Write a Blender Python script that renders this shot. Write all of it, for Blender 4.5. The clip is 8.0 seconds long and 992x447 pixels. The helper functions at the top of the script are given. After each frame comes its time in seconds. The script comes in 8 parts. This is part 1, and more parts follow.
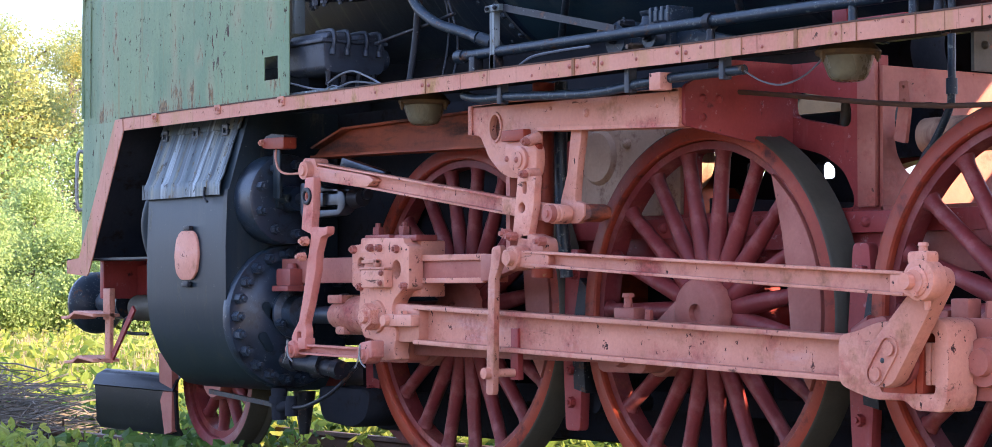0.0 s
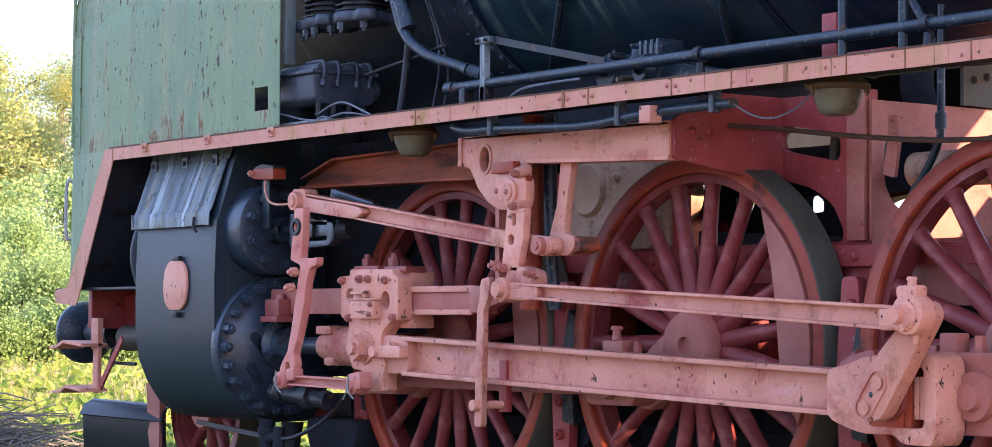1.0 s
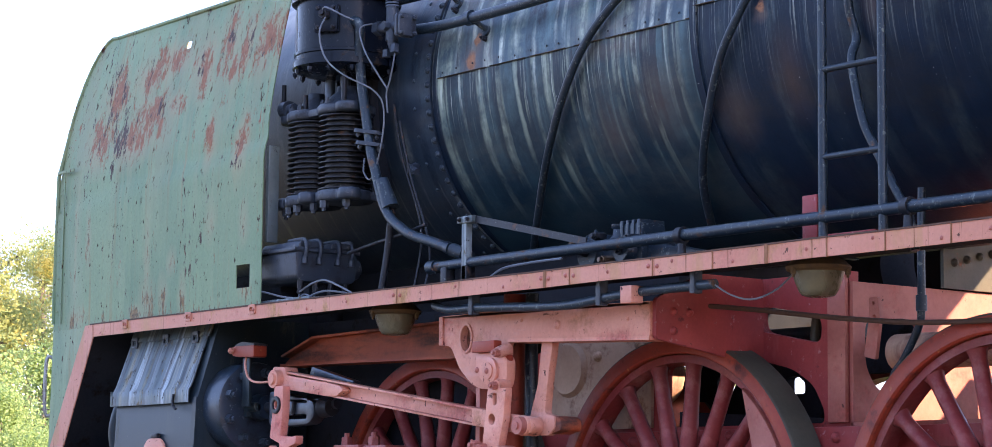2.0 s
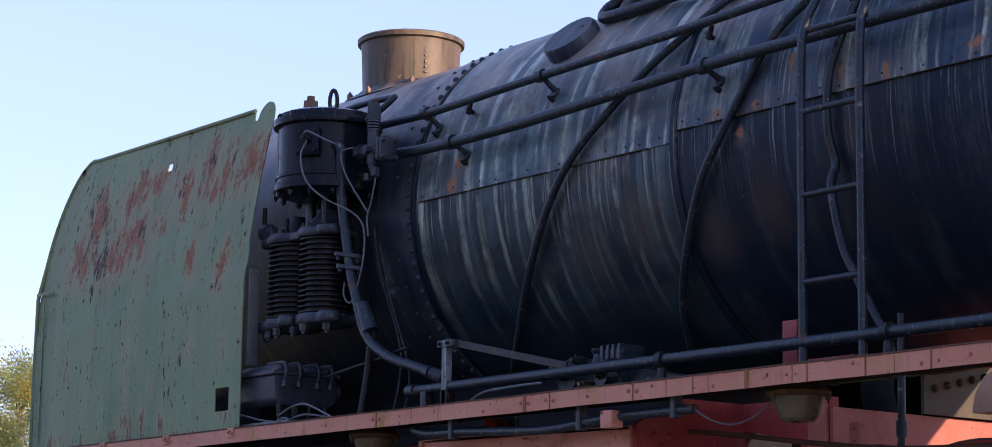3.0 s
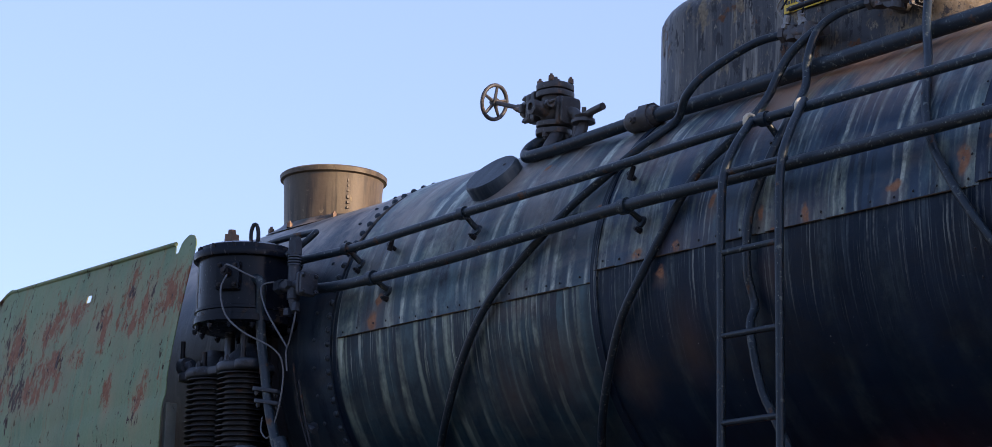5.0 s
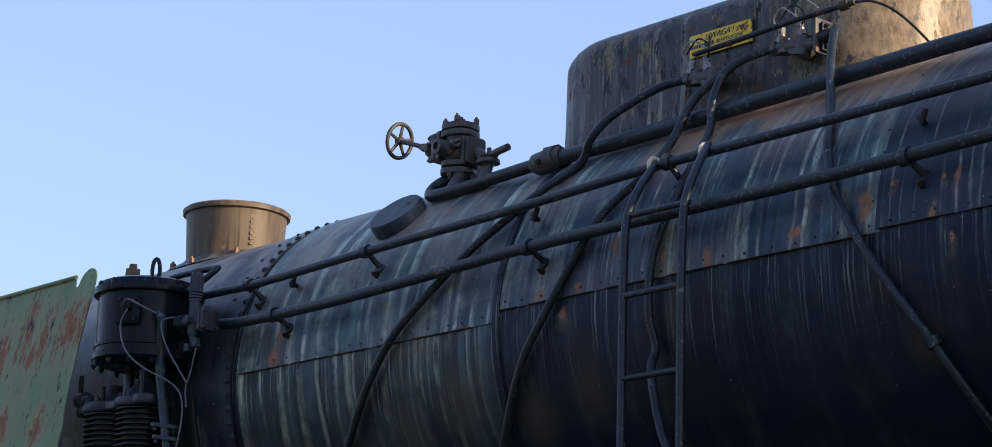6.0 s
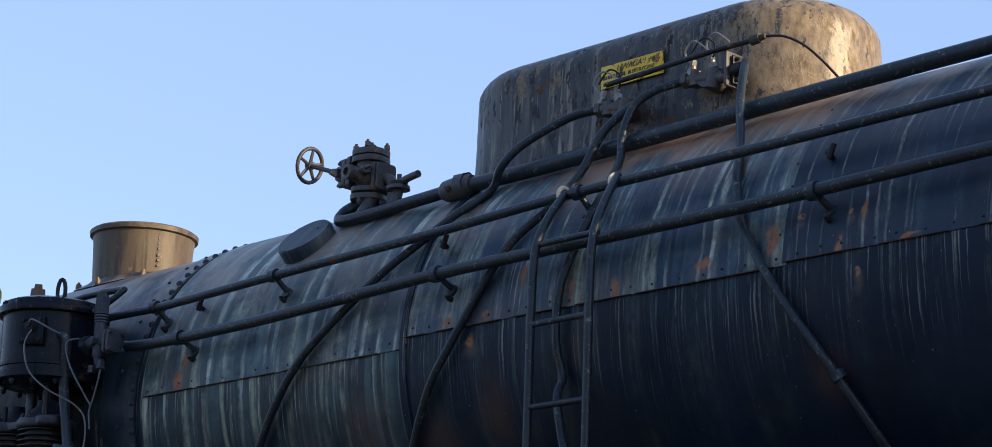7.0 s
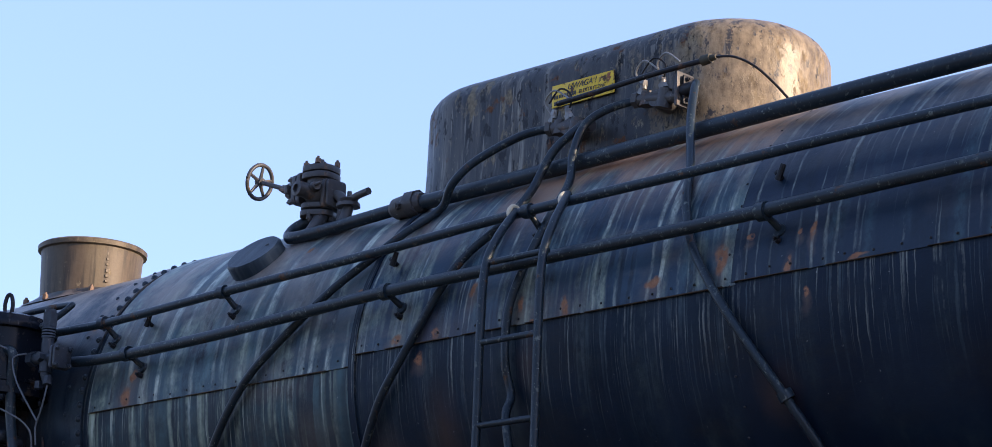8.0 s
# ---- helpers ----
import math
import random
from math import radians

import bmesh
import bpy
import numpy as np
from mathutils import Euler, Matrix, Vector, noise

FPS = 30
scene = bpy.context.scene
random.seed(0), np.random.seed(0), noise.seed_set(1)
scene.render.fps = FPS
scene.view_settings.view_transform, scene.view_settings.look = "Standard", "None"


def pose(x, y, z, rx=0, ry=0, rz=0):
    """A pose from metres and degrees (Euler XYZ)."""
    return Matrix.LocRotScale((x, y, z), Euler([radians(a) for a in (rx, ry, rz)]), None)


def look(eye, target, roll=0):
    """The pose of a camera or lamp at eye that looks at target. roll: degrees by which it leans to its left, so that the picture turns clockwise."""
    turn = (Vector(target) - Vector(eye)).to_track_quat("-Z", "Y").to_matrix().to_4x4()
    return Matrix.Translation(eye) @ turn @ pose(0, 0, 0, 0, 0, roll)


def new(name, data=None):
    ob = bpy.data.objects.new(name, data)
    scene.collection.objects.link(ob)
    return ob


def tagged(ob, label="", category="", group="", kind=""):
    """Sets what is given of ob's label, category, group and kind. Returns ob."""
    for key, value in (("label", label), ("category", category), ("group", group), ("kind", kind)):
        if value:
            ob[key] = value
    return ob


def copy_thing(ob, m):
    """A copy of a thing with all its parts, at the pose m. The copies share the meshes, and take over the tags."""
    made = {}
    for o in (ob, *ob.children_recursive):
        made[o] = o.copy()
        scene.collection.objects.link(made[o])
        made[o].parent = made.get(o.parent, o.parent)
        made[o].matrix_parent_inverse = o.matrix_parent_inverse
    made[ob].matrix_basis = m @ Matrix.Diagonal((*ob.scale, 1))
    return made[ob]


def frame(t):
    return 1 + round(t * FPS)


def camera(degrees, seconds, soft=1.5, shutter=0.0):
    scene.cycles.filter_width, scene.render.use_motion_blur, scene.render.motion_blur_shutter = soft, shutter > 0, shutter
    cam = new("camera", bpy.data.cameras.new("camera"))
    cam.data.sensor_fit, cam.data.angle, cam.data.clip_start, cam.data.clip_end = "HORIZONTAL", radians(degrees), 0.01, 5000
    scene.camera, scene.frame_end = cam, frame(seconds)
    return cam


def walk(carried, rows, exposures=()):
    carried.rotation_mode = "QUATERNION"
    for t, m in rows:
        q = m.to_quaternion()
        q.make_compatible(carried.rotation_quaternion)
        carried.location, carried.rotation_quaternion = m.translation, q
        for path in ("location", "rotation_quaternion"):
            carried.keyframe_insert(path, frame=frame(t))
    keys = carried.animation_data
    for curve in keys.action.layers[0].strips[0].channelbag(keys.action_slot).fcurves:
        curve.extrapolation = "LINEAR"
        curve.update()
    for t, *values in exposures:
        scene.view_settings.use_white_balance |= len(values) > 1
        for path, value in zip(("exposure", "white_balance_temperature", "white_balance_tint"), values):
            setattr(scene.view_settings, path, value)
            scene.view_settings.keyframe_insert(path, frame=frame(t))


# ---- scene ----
cam = camera(24.25, 8.0, 0.8)
PATH = [
    (0, (8.495, -8.279, 1.032), (0.4166, -2.3927, 1.3239), -0.02),
    (0.5, (8.495, -8.279, 1.032), (0.4328, -2.3706, 1.3264), 0.20),
    (1, (8.495, -8.279, 1.032), (0.4479, -2.3583, 1.4618), 0.30),
    (1.5, (8.495, -8.279, 1.032), (0.4779, -2.3442, 1.7381), 0.53),
    (2, (8.495, -8.279, 1.032), (0.5432, -2.3363, 2.2351), 0.67),
    (2.2, (8.495, -8.279, 1.032), (0.5737, -2.3375, 2.4268), 0.83),
    (3.3, (8.495, -8.279, 1.032), (0.6615, -2.3151, 2.7822), 0.77),
    (3.5, (8.495, -8.279, 1.032), (0.6641, -2.313, 2.7863), 0.78),
    (4, (8.495, -8.279, 1.032), (0.7258, -2.3101, 3.0337), 1.00),
    (4.5, (8.495, -8.279, 1.032), (0.8594, -2.1975, 3.2016), 1.13),
    (4.7, (8.495, -8.279, 1.032), (0.8973, -2.1744, 3.2686), 1.16),
    (5.8, (8.495, -8.279, 1.032), (1.1783, -1.9276, 3.5058), 1.76),
    (6, (8.495, -8.279, 1.032), (1.2557, -1.8495, 3.5318), 1.73),
    (6.5, (8.495, -8.279, 1.032), (1.4163, -1.6996, 3.6006), 1.94),
    (7, (8.495, -8.279, 1.032), (1.5447, -1.5867, 3.659), 2.18),
    (7.5, (8.495, -8.279, 1.032), (1.6469, -1.4984, 3.7007), 2.27),
    (8, (8.495, -8.279, 1.032), (1.7109, -1.4508, 3.7426), 2.27),
]
walk(cam, [(t, look(eye, target, roll)) for t, eye, target, roll in PATH],
     [(0, 2.92, 6570, 22), (2.0, 2.85, 6600, 24), (2.2, 2.4, 6560, 22), (2.7, 1.75, 6460, 28), (3.3, 1.24, 6600, 34), (4.5, 1.26, 6540, 26), (6.0, 1.14, 6760, 16), (7.0, 1.17, 6700, 12), (8.0, 1.41, 6270, 19)])

# ---- world, sun ----
SUN_AZ, SUN_EL = 19.0, 17.0          # degrees from +x towards +y, and above the horizon
sun_way = Vector((math.cos(radians(SUN_EL)) * math.cos(radians(SUN_AZ)), math.cos(radians(SUN_EL)) * math.sin(radians(SUN_AZ)), math.sin(radians(SUN_EL))))
world = bpy.data.worlds.new("sky")
scene.world = world
world.use_nodes = True
wn, wl = world.node_tree.nodes, world.node_tree.links
wn.clear()
sky = wn.new("ShaderNodeTexSky")
sky.sky_type, sky.sun_disc = "NISHITA", False
sky.sun_elevation, sky.sun_rotation = radians(SUN_EL), radians(90 - SUN_AZ)
sky.air_density, sky.dust_density, sky.ozone_density = 1.0, 0.8, 2.2
back = wn.new("ShaderNodeBackground")
back.inputs["Strength"].default_value = 0.15
wout = wn.new("ShaderNodeOutputWorld")
haze = wn.new("ShaderNodeMix")
haze.data_type, haze.blend_type = "RGBA", "MULTIPLY"
haze.inputs[0].default_value, haze.inputs[7].default_value = 1.0, (0.96, 0.9, 1.0, 1)
wl.new(sky.outputs[0], haze.inputs[6])
veil = wn.new("ShaderNodeMix")          # thin even haze over the whole sky
veil.data_type = "RGBA"
veil.inputs[0].default_value, veil.inputs[7].default_value = 0.62, (1.2, 1.82, 2.95, 1)
wl.new(haze.outputs[2], veil.inputs[6])
wl.new(veil.outputs[2], back.inputs[0])
wl.new(back.outputs[0], wout.inputs[0])
lamp = bpy.data.lights.new("sun", "SUN")
lamp.energy, lamp.angle, lamp.color = 3.2, radians(0.6), (1.0, 0.78, 0.5)
sun = new("sun", lamp)
sun.matrix_world = look(sun_way * 60, (0, 0, 0))


# ---- materials ----
def ramp(nt, fac, lo, hi):
    r = nt.nodes.new("ShaderNodeMapRange")
    r.clamp = True
    r.inputs["From Min"].default_value, r.inputs["From Max"].default_value = lo, hi
    nt.links.new(fac, r.inputs["Value"])
    return r.outputs[0]


def noise_tex(nt, vec, scale, detail=5.0, rough=0.6, stretch=None, shift=(0, 0, 0)):
    if stretch or any(shift):
        m = nt.nodes.new("ShaderNodeMapping")
        m.inputs["Scale"].default_value = stretch or (1, 1, 1)
        m.inputs["Location"].default_value = shift
        nt.links.new(vec, m.inputs["Vector"])
        vec = m.outputs[0]
    n = nt.nodes.new("ShaderNodeTexNoise")
    n.inputs["Scale"].default_value, n.inputs["Detail"].default_value, n.inputs["Roughness"].default_value = scale, detail, rough
    nt.links.new(vec, n.inputs["Vector"])
    return n.outputs["Fac"]


def blend(nt, fac, a, b, mode="MIX"):
    m = nt.nodes.new("ShaderNodeMix")
    m.data_type, m.blend_type = "RGBA", mode
    if isinstance(fac, float):
        m.inputs[0].default_value = fac
    else:
        nt.links.new(fac, m.inputs[0])
    for sock, v in ((m.inputs[6], a), (m.inputs[7], b)):
        if isinstance(v, tuple):
            sock.default_value = (*v, 1)
        else:
            nt.links.new(v, sock)
    return m.outputs[2]


def calc(nt, op, a, b):
    m = nt.nodes.new("ShaderNodeMath")
    m.operation, m.use_clamp = op, True
    for sock, v in zip(m.inputs, (a, b)):
        if isinstance(v, (int, float)):
            sock.default_value = v
        else:
            nt.links.new(v, sock)
    return m.outputs[0]


def surface(name, base, alt, rough=0.5, metal=0.0, scale=5.0, patches=(), streaks=(), bump=0.25, fine=55.0, vary=0.1, gloss_var=0.12, spec=0.5, grain=5.0):
    """Paint, metal or wood: two-scale colour, patches (colour, scale, lo, hi, stretch, roughness), streaks (colour, stretch, lo, hi, and the heights between which they run out)."""
    m = bpy.data.materials.new(name)
    m.use_nodes = True
    nt = m.node_tree
    bsdf = nt.nodes["Principled BSDF"]
    vec = nt.nodes.new("ShaderNodeTexCoord").outputs["Object"]
    big = noise_tex(nt, vec, scale, 6.0, 0.62)
    small = noise_tex(nt, vec, fine, 4.0, 0.6)
    col = blend(nt, ramp(nt, big, 0.32, 0.68), base, alt)
    rgh = calc(nt, "ADD", rough - gloss_var / 2, calc(nt, "MULTIPLY", big, gloss_var))
    height = calc(nt, "MULTIPLY", small, 0.35)
    for colour, stretch, lo, hi, *runs in streaks:
        f = ramp(nt, noise_tex(nt, vec, 1.0, grain, 0.65 if grain > 4 else 0.52, stretch), lo, hi)
        if runs:
            sep = nt.nodes.new("ShaderNodeSeparateXYZ")
            nt.links.new(vec, sep.inputs[0])
            f = calc(nt, "MULTIPLY", f, ramp(nt, sep.outputs["Z"], runs[1], runs[0]))
        wide = ramp(nt, noise_tex(nt, vec, 0.9, 3.0, 0.5, None, (4.0, 1.0, 2.0)), 0.3, 0.62)
        col = blend(nt, calc(nt, "MULTIPLY", f, wide), col, colour)
    for n, (colour, pscale, lo, hi, stretch, prough) in enumerate(patches):
        f = ramp(nt, noise_tex(nt, vec, pscale, 9.0, 0.68, stretch, (3.1 * n + 1, 1.7 * n, 5.3 * n)), lo, hi)
        tone = blend(nt, ramp(nt, small, 0.3, 0.7), tuple(0.6 * v for v in colour), tuple(min(1.2 * v, 1) for v in colour))
        col = blend(nt, f, col, tone)
        rgh = calc(nt, "ADD", rgh, calc(nt, "MULTIPLY", f, max(prough - rough, 0.0)))
        height = calc(nt, "SUBTRACT", height, calc(nt, "MULTIPLY", f, 0.3))
    col = blend(nt, 1.0, col, blend(nt, ramp(nt, small, 0.2, 0.8), (0.82, 0.82, 0.82), (1.0, 1.0, 1.0)), "MULTIPLY")
    info = nt.nodes.new("ShaderNodeObjectInfo")
    hsv = nt.nodes.new("ShaderNodeHueSaturation")
    nt.links.new(col, hsv.inputs["Color"])
    val = nt.nodes.new("ShaderNodeMapRange")
    val.inputs["To Min"].default_value, val.inputs["To Max"].default_value = 1 - vary, 1 + vary
    nt.links.new(info.outputs["Random"], val.inputs["Value"])
    nt.links.new(val.outputs[0], hsv.inputs["Value"])
    nt.links.new(hsv.outputs[0], bsdf.inputs["Base Color"])
    nt.links.new(rgh, bsdf.inputs["Roughness"])
    bsdf.inputs["Metallic"].default_value = metal
    bsdf.inputs["Specular IOR Level"].default_value = spec
    b = nt.nodes.new("ShaderNodeBump")
    b.inputs["Strength"].default_value, b.inputs["Distance"].default_value = bump, 0.01
    nt.links.new(height, b.inputs["Height"])
    nt.links.new(b.outputs[0], bsdf.inputs["Normal"])
    return m


RUST = (0.16, 0.055, 0.03)
M_PINK = surface("faded_pink_paint", (0.64, 0.275, 0.192), (0.52, 0.195, 0.13), 0.5, scale=2.6, streaks=[((0.6, 0.33, 0.3), (2.0, 2.0, 9.0), 0.56, 0.76)],
                 patches=[((0.07, 0.028, 0.025), 30.0, 0.625, 0.635, (1, 1, 0.6), 0.8), ((0.34, 0.14, 0.07), 4.0, 0.56, 0.72, None, 0.7), ((0.4, 0.085, 0.065), 2.2, 0.535, 0.68, None, 0.55), ((0.12, 0.05, 0.035), 11.0, 0.63, 0.69, (0.4, 1, 1.5), 0.8)], spec=0.25)
M_CORAL = surface("coral_rod_paint", (0.5, 0.15, 0.115), (0.56, 0.215, 0.16), 0.5, scale=3.0, patches=[((0.1, 0.04, 0.03), 30.0, 0.65, 0.67, None, 0.8), ((0.42, 0.08, 0.06), 2.5, 0.52, 0.64, None, 0.55)], spec=0.25)
M_PINKD = surface("rod_pink_paint", (0.44, 0.15, 0.112), (0.31, 0.088, 0.066), 0.5, scale=4.0, patches=[((0.1, 0.04, 0.03), 26.0, 0.655, 0.695, None, 0.8), ((0.38, 0.08, 0.06), 3.0, 0.565, 0.705, None, 0.55)], spec=0.25)
M_RED = surface("wheel_red_paint", (0.24, 0.036, 0.034), (0.14, 0.02, 0.021), 0.45, scale=3.0, streaks=[((0.36, 0.14, 0.13), (5.0, 5.0, 5.0), 0.52, 0.72)], patches=[((0.25, 0.06, 0.035), 2.5, 0.505, 0.665, None, 0.6)], spec=0.25)
M_TYRE = surface("tyre_face_red", (0.35, 0.052, 0.022), (0.23, 0.034, 0.02), 0.45, scale=2.0, streaks=[((0.37, 0.1, 0.07), (3.0, 3.0, 3.0), 0.57, 0.74)], patches=[((0.42, 0.17, 0.07), 14.0, 0.635, 0.675, None, 0.7), ((0.08, 0.02, 0.016), 6.0, 0.56, 0.68, None, 0.6)], spec=0.25)
M_TREAD = surface("worn_tread_steel", (0.055, 0.05, 0.036), (0.085, 0.075, 0.055), 0.6, 0.0, 4.0, spec=0.2, patches=[(RUST, 7.0, 0.645, 0.745, None, 0.8)])
M_FRAME = surface("frame_red_paint", (0.36, 0.055, 0.05), (0.22, 0.03, 0.03), 0.5, scale=2.0, streaks=[((0.34, 0.09, 0.085), (5.0, 5.0, 1.2), 0.58, 0.76)], patches=[((0.42, 0.19, 0.18), 18.0, 0.615, 0.675, None, 0.6), ((0.07, 0.025, 0.025), 12.0, 0.625, 0.705, None, 0.8)], spec=0.25)
M_ORANGE = surface("orange_primer", (0.42, 0.09, 0.033), (0.25, 0.05, 0.024), 0.6, scale=4.0, patches=[((0.1, 0.04, 0.03), 3.0, 0.485, 0.625, (0.4, 1, 2.0), 0.8)], spec=0.25)
M_BEIGE = surface("beige_frame_paint", (0.51, 0.341, 0.24), (0.375, 0.217, 0.144), 0.6, scale=3.0, streaks=[((0.16, 0.07, 0.06), (6.0, 6.0, 1.0), 0.58, 0.74)], patches=[((0.22, 0.1, 0.07), 6.0, 0.545, 0.665, None, 0.8)], spec=0.25)


def plain(nt, op, *values):
    """Unclamped arithmetic."""
    m = nt.nodes.new("ShaderNodeMath")
    m.operation = op
    for sock, v in zip(m.inputs, values):
        if isinstance(v, (int, float)):
            sock.default_value = v
        else:
            nt.links.new(v, sock)
    return m.outputs[0]


def wobbled(nt, vec, scale, amount):
    """Coordinates shaken by noise, for ragged outlines."""
    n = nt.nodes.new("ShaderNodeTexNoise")
    n.inputs["Scale"].default_value, n.inputs["Detail"].default_value = scale, 6.0
    nt.links.new(vec, n.inputs["Vector"])
    a = nt.nodes.new("ShaderNodeVectorMath")
    a.operation = "MULTIPLY_ADD"
    nt.links.new(n.outputs["Color"], a.inputs[0])
    a.inputs[1].default_value, a.inputs[2].default_value = (amount,) * 3, (-amount / 2,) * 3
    b = nt.nodes.new("ShaderNodeVectorMath")
    nt.links.new(vec, b.inputs[0])
    nt.links.new(a.outputs[0], b.inputs[1])
    return b.outputs[0]


def spot_mask(nt, vec, spots, inner=0.55, outer=1.15):
    """Worn places: (centre, half sizes) in the coordinates given; 1 inside, fading out at the rim."""
    total = None
    for centre, half in spots:
        a = nt.nodes.new("ShaderNodeVectorMath")
        a.operation = "SUBTRACT"
        nt.links.new(vec, a.inputs[0])
        a.inputs[1].default_value = centre
        b = nt.nodes.new("ShaderNodeVectorMath")
        b.operation = "MULTIPLY"
        nt.links.new(a.outputs[0], b.inputs[0])
        b.inputs[1].default_value = tuple(1 / h if h else 0.0 for h in half)
        c = nt.nodes.new("ShaderNodeVectorMath")
        c.operation = "LENGTH"
        nt.links.new(b.outputs[0], c.inputs[0])
        f = ramp(nt, c.outputs["Value"], outer, inner)
        total = f if total is None else plain(nt, "MAXIMUM", total, f)
    return total


AXIS_Z, BARREL_R = 3.344, 1.075       # boiler axis height, cladding radius


def barrel_paint(name, dark, mid, bands, drips=(), sunny_dust=None, rust=(), smears=(), rough=0.4, spec=0.27, grime=(0.1, 0.095, 0.09), run_out=None):
    """Weathered black cladding in barrel coordinates (metres along, metres round): streaks that run down the sheet,
    drip lines (colour, fineness, from and to degrees), brown dust with the low sun's warmth painted in (colour, from
    and to degrees), rust at given places."""
    m = bpy.data.materials.new(name)
    m.use_nodes = True
    nt = m.node_tree
    bsdf = nt.nodes["Principled BSDF"]
    vec = nt.nodes.new("ShaderNodeTexCoord").outputs["Object"]
    sep = nt.nodes.new("ShaderNodeSeparateXYZ")
    nt.links.new(vec, sep.inputs[0])
    ang = plain(nt, "ARCTAN2", plain(nt, "SUBTRACT", sep.outputs["Z"], AXIS_Z), plain(nt, "MULTIPLY", sep.outputs["Y"], -1.0))
    deg = plain(nt, "MULTIPLY", ang, 180 / math.pi)
    com = nt.nodes.new("ShaderNodeCombineXYZ")
    nt.links.new(sep.outputs["X"], com.inputs[0])
    nt.links.new(plain(nt, "MULTIPLY", ang, BARREL_R), com.inputs[1])
    flat = com.outputs[0]
    soft = wobbled(nt, wobbled(nt, flat, 1.3, 0.09), 7.0, 0.02)
    small = noise_tex(nt, vec, 60.0, 4.0, 0.65)
    col = blend(nt, ramp(nt, noise_tex(nt, flat, 2.4, 7.0, 0.66), 0.36, 0.64), dark, mid)
    height = plain(nt, "MULTIPLY", small, 0.3)
    for n, (colour, along, round_, lo, hi, amount) in enumerate(bands):
        shift = (2.7 * n, 1.3 * n, 0.0)
        f = ramp(nt, noise_tex(nt, soft, 1.0, 1.6, 0.45, (along, round_, 1.0), shift), lo, hi)
        g = ramp(nt, noise_tex(nt, soft, 1.0, 6.0, 0.66, (along * 0.22 + 0.6, 2.4, 1.0), shift), 0.40, 0.58)
        speck = ramp(nt, noise_tex(nt, soft, 1.0, 7.0, 0.75, (18.0, 9.0, 1.0), shift), 0.34, 0.62)
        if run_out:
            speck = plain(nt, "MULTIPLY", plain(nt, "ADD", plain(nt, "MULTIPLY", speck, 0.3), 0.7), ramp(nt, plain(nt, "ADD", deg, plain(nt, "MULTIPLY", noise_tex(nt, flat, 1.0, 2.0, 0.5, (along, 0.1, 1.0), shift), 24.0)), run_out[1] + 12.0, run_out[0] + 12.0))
        f = plain(nt, "MULTIPLY", plain(nt, "MULTIPLY", f, plain(nt, "MULTIPLY", g, speck)), amount * 1.2)
        col = blend(nt, f, col, colour)
        height = plain(nt, "ADD", height, plain(nt, "MULTIPLY", f, 0.12))
    cloud = noise_tex(nt, soft, 1.0, 8.0, 0.7, (1.5, 3.2, 1.0), (3.0, 7.0, 0.0))
    col = blend(nt, plain(nt, "MULTIPLY", ramp(nt, cloud, 0.5, 0.66), 0.45), col, grime)
    # dust, brightened upwards to paint in the warm grazing sun on top
    if sunny_dust:
        colour, d0, d1, amount = sunny_dust
        f = plain(nt, "MULTIPLY", ramp(nt, deg, d0, d1), ramp(nt, noise_tex(nt, soft, 1.0, 9.0, 0.7, (2.6, 1.6, 1.0), (5.0, 2.0, 0.0)), 0.42, 0.6))
        col = blend(nt, plain(nt, "MULTIPLY", f, amount), col, colour)
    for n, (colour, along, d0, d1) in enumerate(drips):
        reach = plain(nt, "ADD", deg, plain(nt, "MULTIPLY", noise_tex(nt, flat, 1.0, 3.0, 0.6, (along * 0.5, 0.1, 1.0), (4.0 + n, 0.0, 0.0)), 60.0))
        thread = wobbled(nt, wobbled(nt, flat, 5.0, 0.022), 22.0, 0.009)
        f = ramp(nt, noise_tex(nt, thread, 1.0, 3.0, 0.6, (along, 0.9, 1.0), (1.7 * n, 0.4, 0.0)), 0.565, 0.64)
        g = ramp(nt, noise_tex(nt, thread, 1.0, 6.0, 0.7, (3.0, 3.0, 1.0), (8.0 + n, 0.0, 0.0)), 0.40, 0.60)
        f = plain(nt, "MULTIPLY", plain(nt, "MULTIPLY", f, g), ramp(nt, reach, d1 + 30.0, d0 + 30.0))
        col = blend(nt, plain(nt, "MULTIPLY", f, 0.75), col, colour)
    for colour, lo, hi in (((0.24, 0.25, 0.24), 0.69, 0.72), ((0.006, 0.008, 0.012), 0.30, 0.285)):
        col = blend(nt, ramp(nt, noise_tex(nt, flat, 46.0, 5.0, 0.7, (1.0, 0.7, 1.0), (lo, 3.0, 0.0)), lo, hi), col, colour)
    rgh = plain(nt, "ADD", rough - 0.05, plain(nt, "MULTIPLY", small, 0.1))
    ragged = wobbled(nt, flat, 11.0, 0.085)
    place = lambda spots: [((x, radians(d) * BARREL_R, 0.0), (rx, ra, 1.0)) for x, d, rx, ra in spots]
    if smears:
        f = plain(nt, "MULTIPLY", spot_mask(nt, ragged, place(smears), 0.0, 1.4), 0.3)
        col = blend(nt, f, col, (0.12, 0.065, 0.04))
    if rust:
        halo = plain(nt, "MULTIPLY", spot_mask(nt, ragged, place([(x, d - 2.0, rx * 1.7, ra * 2.0) for x, d, rx, ra in rust]), 0.2, 1.2), 0.45)
        col = blend(nt, halo, col, (0.15, 0.10, 0.075))
        f = plain(nt, "MULTIPLY", spot_mask(nt, ragged, place(rust), 0.6, 1.1), ramp(nt, noise_tex(nt, flat, 22.0, 8.0, 0.72), 0.36, 0.46))
